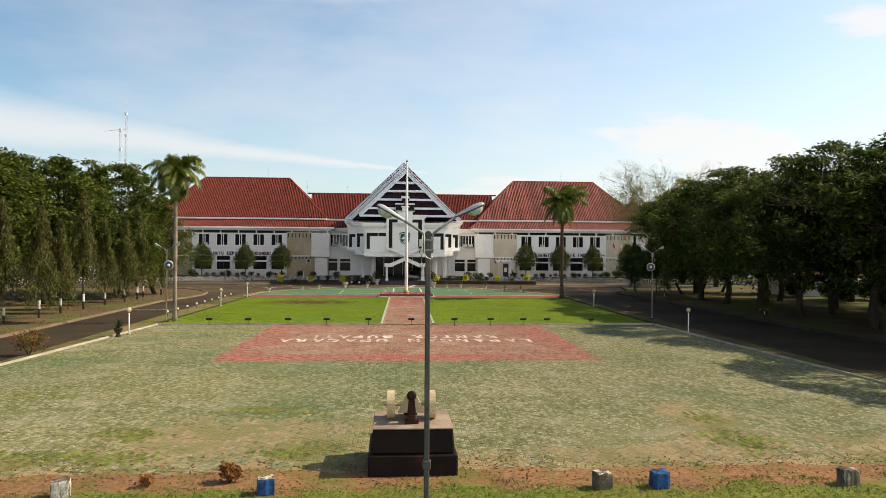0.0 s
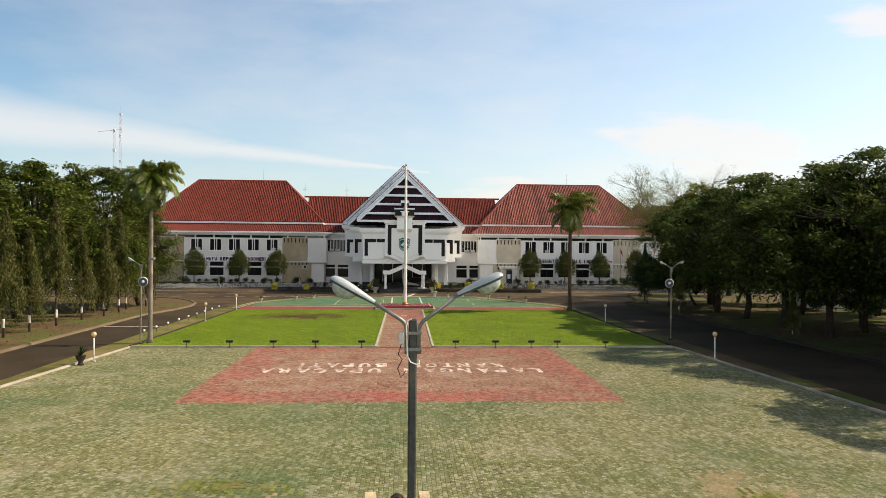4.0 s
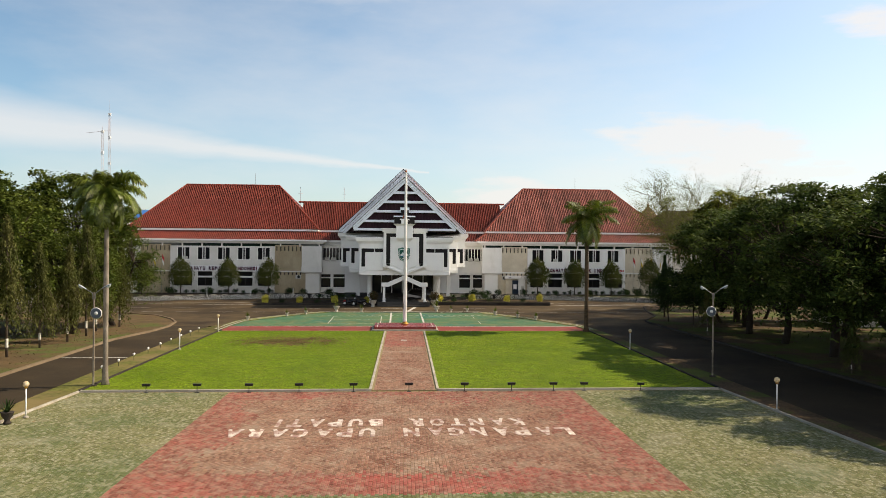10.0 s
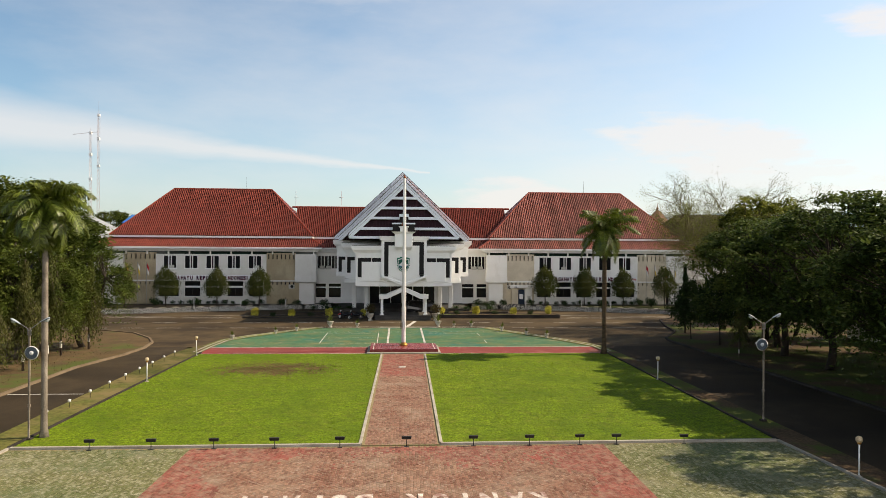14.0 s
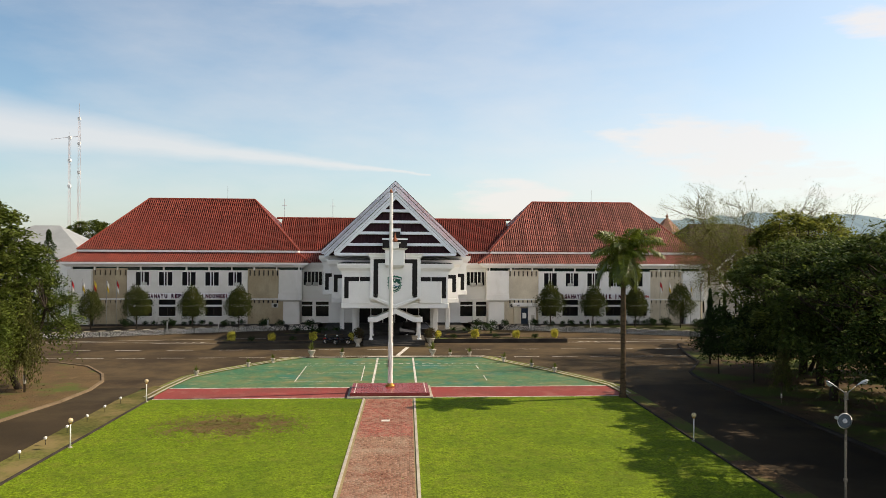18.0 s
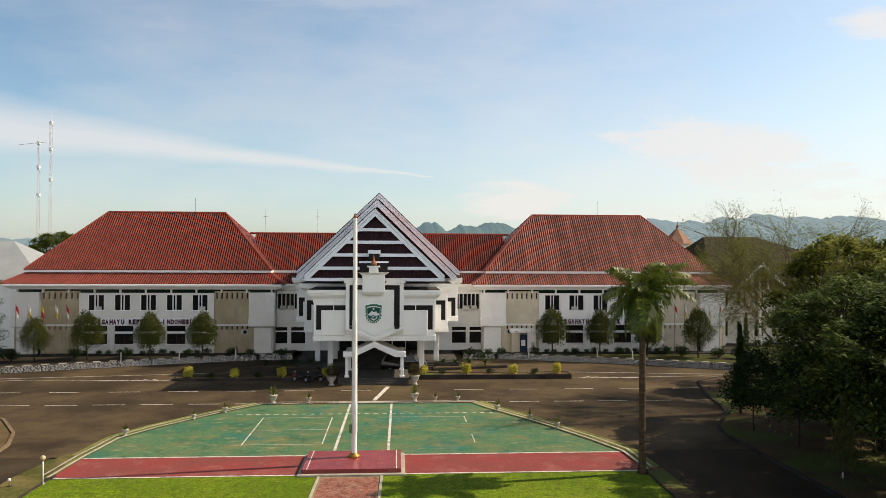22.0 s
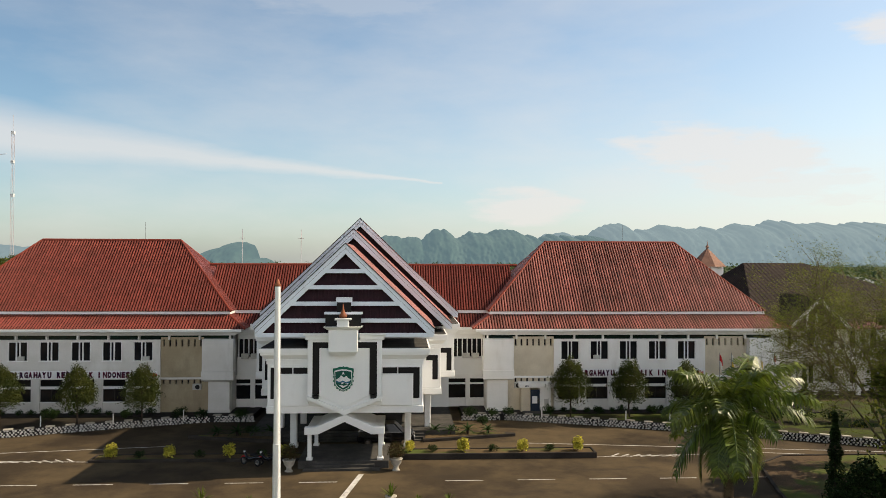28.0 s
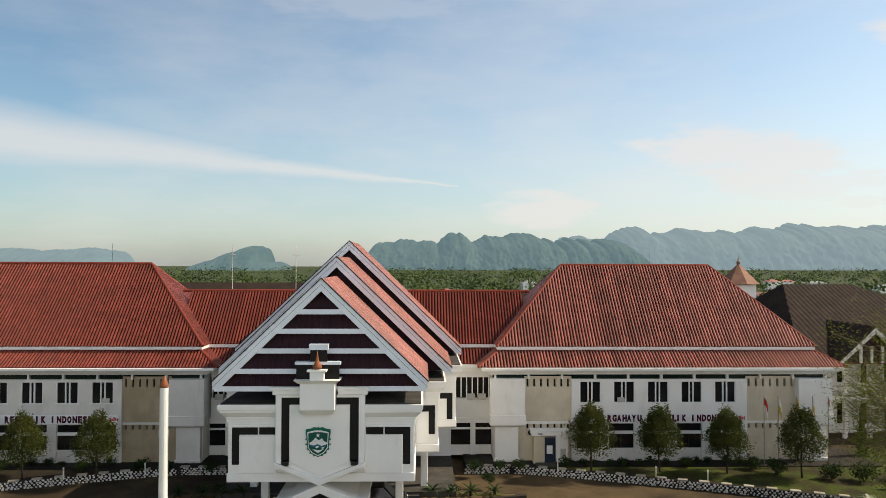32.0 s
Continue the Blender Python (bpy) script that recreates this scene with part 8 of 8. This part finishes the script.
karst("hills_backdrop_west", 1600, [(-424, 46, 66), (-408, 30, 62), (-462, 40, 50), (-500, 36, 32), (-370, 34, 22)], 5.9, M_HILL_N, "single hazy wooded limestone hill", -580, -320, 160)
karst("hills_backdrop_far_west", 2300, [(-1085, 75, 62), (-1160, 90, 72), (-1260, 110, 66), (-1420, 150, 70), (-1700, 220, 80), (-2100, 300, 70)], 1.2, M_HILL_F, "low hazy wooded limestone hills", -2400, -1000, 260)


# ---- painted lettering and block paving, last ----
g = Geo()
g.prism_z([(edge_w(-104.7), -104.7), (edge_e(-104.7), -104.7), (edge_e(-75.38), -75.38), (edge_w(-75.38), -75.38)], -0.2, 0.013)
plaza = single("pavement", g, M_JOINT, "sandy bed of the block-paved parade ground", "pavement", kind="structure")
g = Geo()
g.prism_z([(pave(-75.4) - 1.5, -75.4), (pave(-75.4) + 1.5, -75.4), (pave(-50.4) + 1.5, -50.4), (pave(-50.4) - 1.5, -50.4)], -0.2, 0.057)
walkway = single("walkway", g, M_JOINT, "sandy bed of the red block-paved walk", "pavement", kind="structure")

rng = np.random.default_rng(12)
PW, PD = 0.215, 0.108


def pavers(u0f, u1f, v0, v1, ztop):
    """Centres of a running-bond field of blocks, laid lengthwise towards the building; its sides given as x at depth v."""
    out = []
    a = min(u0f(v0) - pave(v0), u0f(v1) - pave(v1))
    b = max(u1f(v0) - pave(v0), u1f(v1) - pave(v1))
    for c in range(int((b - a) / PD)):
        v = np.arange(v0 + PW / 2 + (PW / 2 if c % 2 else 0), v1 - PW / 2 + 0.001, PW)
        x = pave(v) + a + (c + 0.5) * PD
        lo = np.array([u0f(q) for q in v]) + PD / 2 + 0.01
        hi = np.array([u1f(q) for q in v]) - PD / 2 - 0.01
        ok = (x >= lo) & (x <= hi)
        out.append(np.stack([x[ok], v[ok], np.full(ok.sum(), ztop)], 1))
    return np.concatenate(out)


def field(name, cs, material, label, parent, singles=0):
    """Blocks at the centres: chamfered tops; the first ones as single parts, the rest joined."""
    n = len(cs)
    hx, hy, c, d = PD / 2 - 0.003, PW / 2 - 0.003, 0.010, 0.004
    lo = np.array([(-hx, -hy, -0.03), (hx, -hy, -0.03), (hx, hy, -0.03), (-hx, hy, -0.03), (-hx, -hy, -d), (hx, -hy, -d), (hx, hy, -d), (-hx, hy, -d),
                   (-hx + c, -hy + c, 0), (hx - c, -hy + c, 0), (hx - c, hy - c, 0), (-hx + c, hy - c, 0)])
    fq = np.array([(8, 9, 10, 11), (4, 5, 9, 8), (5, 6, 10, 9), (6, 7, 11, 10), (7, 4, 8, 11), (0, 1, 5, 4)])
    if singles:
        me = arrays("paver", lo, fq, material)
        for q in cs[:singles]:
            o = new("paver", me)
            o.parent = parent
            o.matrix_basis = pose(q[0], q[1], q[2], rng.normal(0, 0.6), rng.normal(0, 0.6), 0)
        cs = cs[singles:]
        n = len(cs)
    tilt = rng.normal(0, 0.007, (n, 2))
    V = cs[:, None, :] + lo[None]
    V[:, :, 2] += lo[None, :, 0] * tilt[:, :1] + lo[None, :, 1] * tilt[:, 1:] + rng.normal(0, 0.0025, n)[:, None]
    Fc = (np.arange(n) * 12)[:, None, None] + fq[None]
    o = new(name, arrays(name, V.reshape(-1, 3), Fc.reshape(-1, 4), material))
    o.parent = parent
    return tagged(o, label, kind="stuff")


cs = pavers(edge_w, edge_e, -104.7, -75.4, 0.022)
u = cs[:, 0] - pave(cs[:, 1])
red = (np.abs(u - 0.03) < 7.9) & (cs[:, 1] > -89.8)
# worn away, earthy and grown over towards the front
EARTHY = ((-5.0, -101.8, 3.4, 2.0), (-11.5, -103.6, 3.5, 1.0), (4.5, -103.6, 3.0, 0.9), (10.5, -103.4, 4.5, 1.2), (-1.5, -103.9, 2.2, 0.8), (6.4, -101.6, 1.1, 2.6))
WEEDY = ((-8.3, -101.5, 1.1, 0.8), (-9.2, -103.4, 2.6, 0.7), (-5.2, -98.9, 1.6, 0.6), (6.5, -100.2, 0.5, 1.0), (6.3, -102.4, 0.9, 1.5), (-3.6, -103.0, 1.4, 0.8), (12.0, -103.8, 2.5, 0.6), (-12.5, -96.5, 1.2, 0.6))


def blobs(spots, x, y):
    """How deep inside the spots the places lie, 1 at a middle, below 0 outside."""
    out = np.full(len(x), -9.0)
    for cx0, cy0, rx0, ry0 in spots:
        out = np.maximum(out, 1 - ((x - cx0) / rx0) ** 2 - ((y - cy0) / ry0) ** 2)
    return out


wear = np.array([noise.noise(Vector((x * 0.35, y * 0.35, 4.0))) for x, y, _ in cs])
fine = np.array([noise.noise(Vector((x * 1.1, y * 1.1, 7.0))) for x, y, _ in cs])
earthy = blobs(EARTHY, cs[:, 0], cs[:, 1]) + 1.1 * fine + 0.8 * wear
lost = (earthy + rng.normal(0, 0.3, len(cs)) > 1.4) | (cs[:, 1] + 0.9 * fine + rng.normal(0, 0.15, len(cs)) < -104.3)
soil = earthy + rng.normal(0, 0.35, len(cs)) > 0.05
mossy = ~red & ~lost & (blobs(WEEDY, cs[:, 0], cs[:, 1]) + 1.3 * fine + rng.normal(0, 0.45, len(cs)) > 0.6)
lost |= mossy
field("paver_field", cs[mossy], M_MOSS, "overgrown paving blocks under yellow-green weeds", plaza)
field("paver_field", cs[~red & ~lost & soil], M_PAV_E, "earth-stained paving blocks with thin moss", plaza)
gr = cs[~red & ~lost & ~soil]
gr = gr[np.argsort(np.abs(gr[:, 0] - 5.0) + np.abs(gr[:, 1] + 102.5) * 1.2)]
field("paver_field", gr, M_PAV_G, "worn green-painted paving blocks", plaza, 300)
rim_d = np.minimum(7.9 - np.abs(u - 0.03), np.minimum(cs[:, 1] + 89.8, -75.4 - cs[:, 1]))
fade = np.array([noise.noise(Vector((x * 0.3, y * 0.4, 21.0))) for x, y, _ in cs])
fresh = rim_d + 2.2 * fade + rng.normal(0, 0.35, len(cs)) < 1.7
field("paver_field", cs[red & fresh], M_PAV_R, "red-painted paving blocks", plaza)
field("paver_field", cs[red & ~fresh], M_PAV_B, "worn brown-red paving blocks with faded paint", plaza)
wk = pavers(lambda v: pave(v) - 1.5, lambda v: pave(v) + 1.5, -75.38, -50.45, 0.067)
mid = wk[:, 1] > -60
field("paver_field", wk[mid], M_PAV_R, "red-painted paving blocks", walkway)
field("paver_field", wk[~mid], M_PAV_B, "worn reddish paving blocks", walkway)
tl = thing("walk_marker", (pave(-56.5) - 0.05, -56.5, 0.067), "small pale plate set in the walk", "plate")
part("plate", Geo().box(pave(-56.5) - 0.28, pave(-56.5) + 0.18, -56.7, -56.3, 0.05, 0.078), M_LINE, tl, bevel=0.005)

# weeds in the worn front of the parade ground
n = 240000
x, y = rng.uniform(-15.5, 15.8, n), rng.uniform(-106.2, -92, n)
nz = np.array([noise.noise(Vector((a * 1.0, b * 1.3, 9.0))) for a, b in zip(x, y)])
inside = np.maximum(blobs(WEEDY, x, y), np.where(y < -104.2, 0.25, -9))
keep = inside + 1.5 * nz + rng.normal(0, 0.2, n) > 0.55
keep |= (nz + rng.normal(0, 0.1, n) > 0.62 - 0.02 * np.maximum(0, -96 - y)) & (y < -95)
x, y = x[keep], y[keep]
k = len(x)
v, f = leaves(rng, np.stack([x, y, np.full(k, 0.035)], 1), 0.06, 0.0, 0.4, 0.8)
v[:, 2] = np.maximum(0.024, 0.028 + (v[:, 2] - 0.028) * 0.35)
tagged(new("weed_tufts", arrays("weed_tufts", v, f, M_MOSS)), "yellow-green weeds between worn blocks and in the front verge", "weeds", kind="stuff")
n = 70000
x, y = rng.uniform(-15.5, 15.8, n), -105.2 - 6.0 * rng.random(n) ** 1.2
fringe = np.array([noise.noise(Vector((a * 0.9, b * 0.9, 31.0))) for a, b in zip(x, y)])
keep = y + 1.0 * fringe < -105.55
x, y = x[keep], y[keep]
v, f = leaves(rng, np.stack([x, y, np.full(len(x), 0.055)], 1), 0.075, -0.35, 0.16)
tagged(new("verge_grass", arrays("verge_grass", v, f, M_MOSS)), "rough grass blades of the front verge", "grass", kind="stuff")
# clods and pebbles on the bare strip
n = 5200
x, y = rng.uniform(-15.5, 15.8, n), rng.normal(-104.7, 0.55, n)
v, f = leaves(rng, np.stack([x, y, np.full(n, 0.034)], 1), 0.05, 0.0, 0.8, 0.7)
v[:, 2] = np.clip(v[:, 2], 0.024, 0.06)
tagged(new("soil_clods", arrays("soil_clods", v, f, M_EARTHR)), "crumbs of reddish soil along the bare strip", "soil", kind="stuff")
# fallen leaves and litter of earth under the trees
n = 2600
x = np.concatenate([rng.uniform(-27, -21.3, n // 2), rng.uniform(22.4, 32, n // 2)])
y = rng.uniform(-92, -45, n)
v, f = leaves(rng, np.stack([x, y, np.full(n, 0.075)], 1), 0.09, 0.0, 0.5)
tagged(new("leaf_litter", arrays("leaf_litter", v, f, M_LEAF_R)), "fallen brown leaves under the trees", "leaves", kind="stuff")

# lettering, to be read from the building
pt = thing("painted_lettering", (pave(-82.4), -82.4, 0.03), "large worn white words painted on the red paving", "lettering")


def painted(text, xl, xr, y0, y1):
    """Each letter in its own cell, turned to face the building: the text runs from xr to xl."""
    n = len(text)
    cell = (xr - xl) / n
    for i, ch in enumerate(text):
        if ch == " ":
            continue
        xc = xr - (i + 0.14) * cell
        words(ch, M_PAV_W, pose(xc, y1, 0.029, 0, 0, 180), y1 - y0, pt, width=cell * (0.72 if ch != "I" else 0.2), deep=0.002, name="letter", bold=0.06)


painted("LAPANGAN UPACARA", -7.45, 5.2, -83.7, -82.6)
painted("KANTOR BUPATI", -6.2, 3.65, -82.2, -81.1)
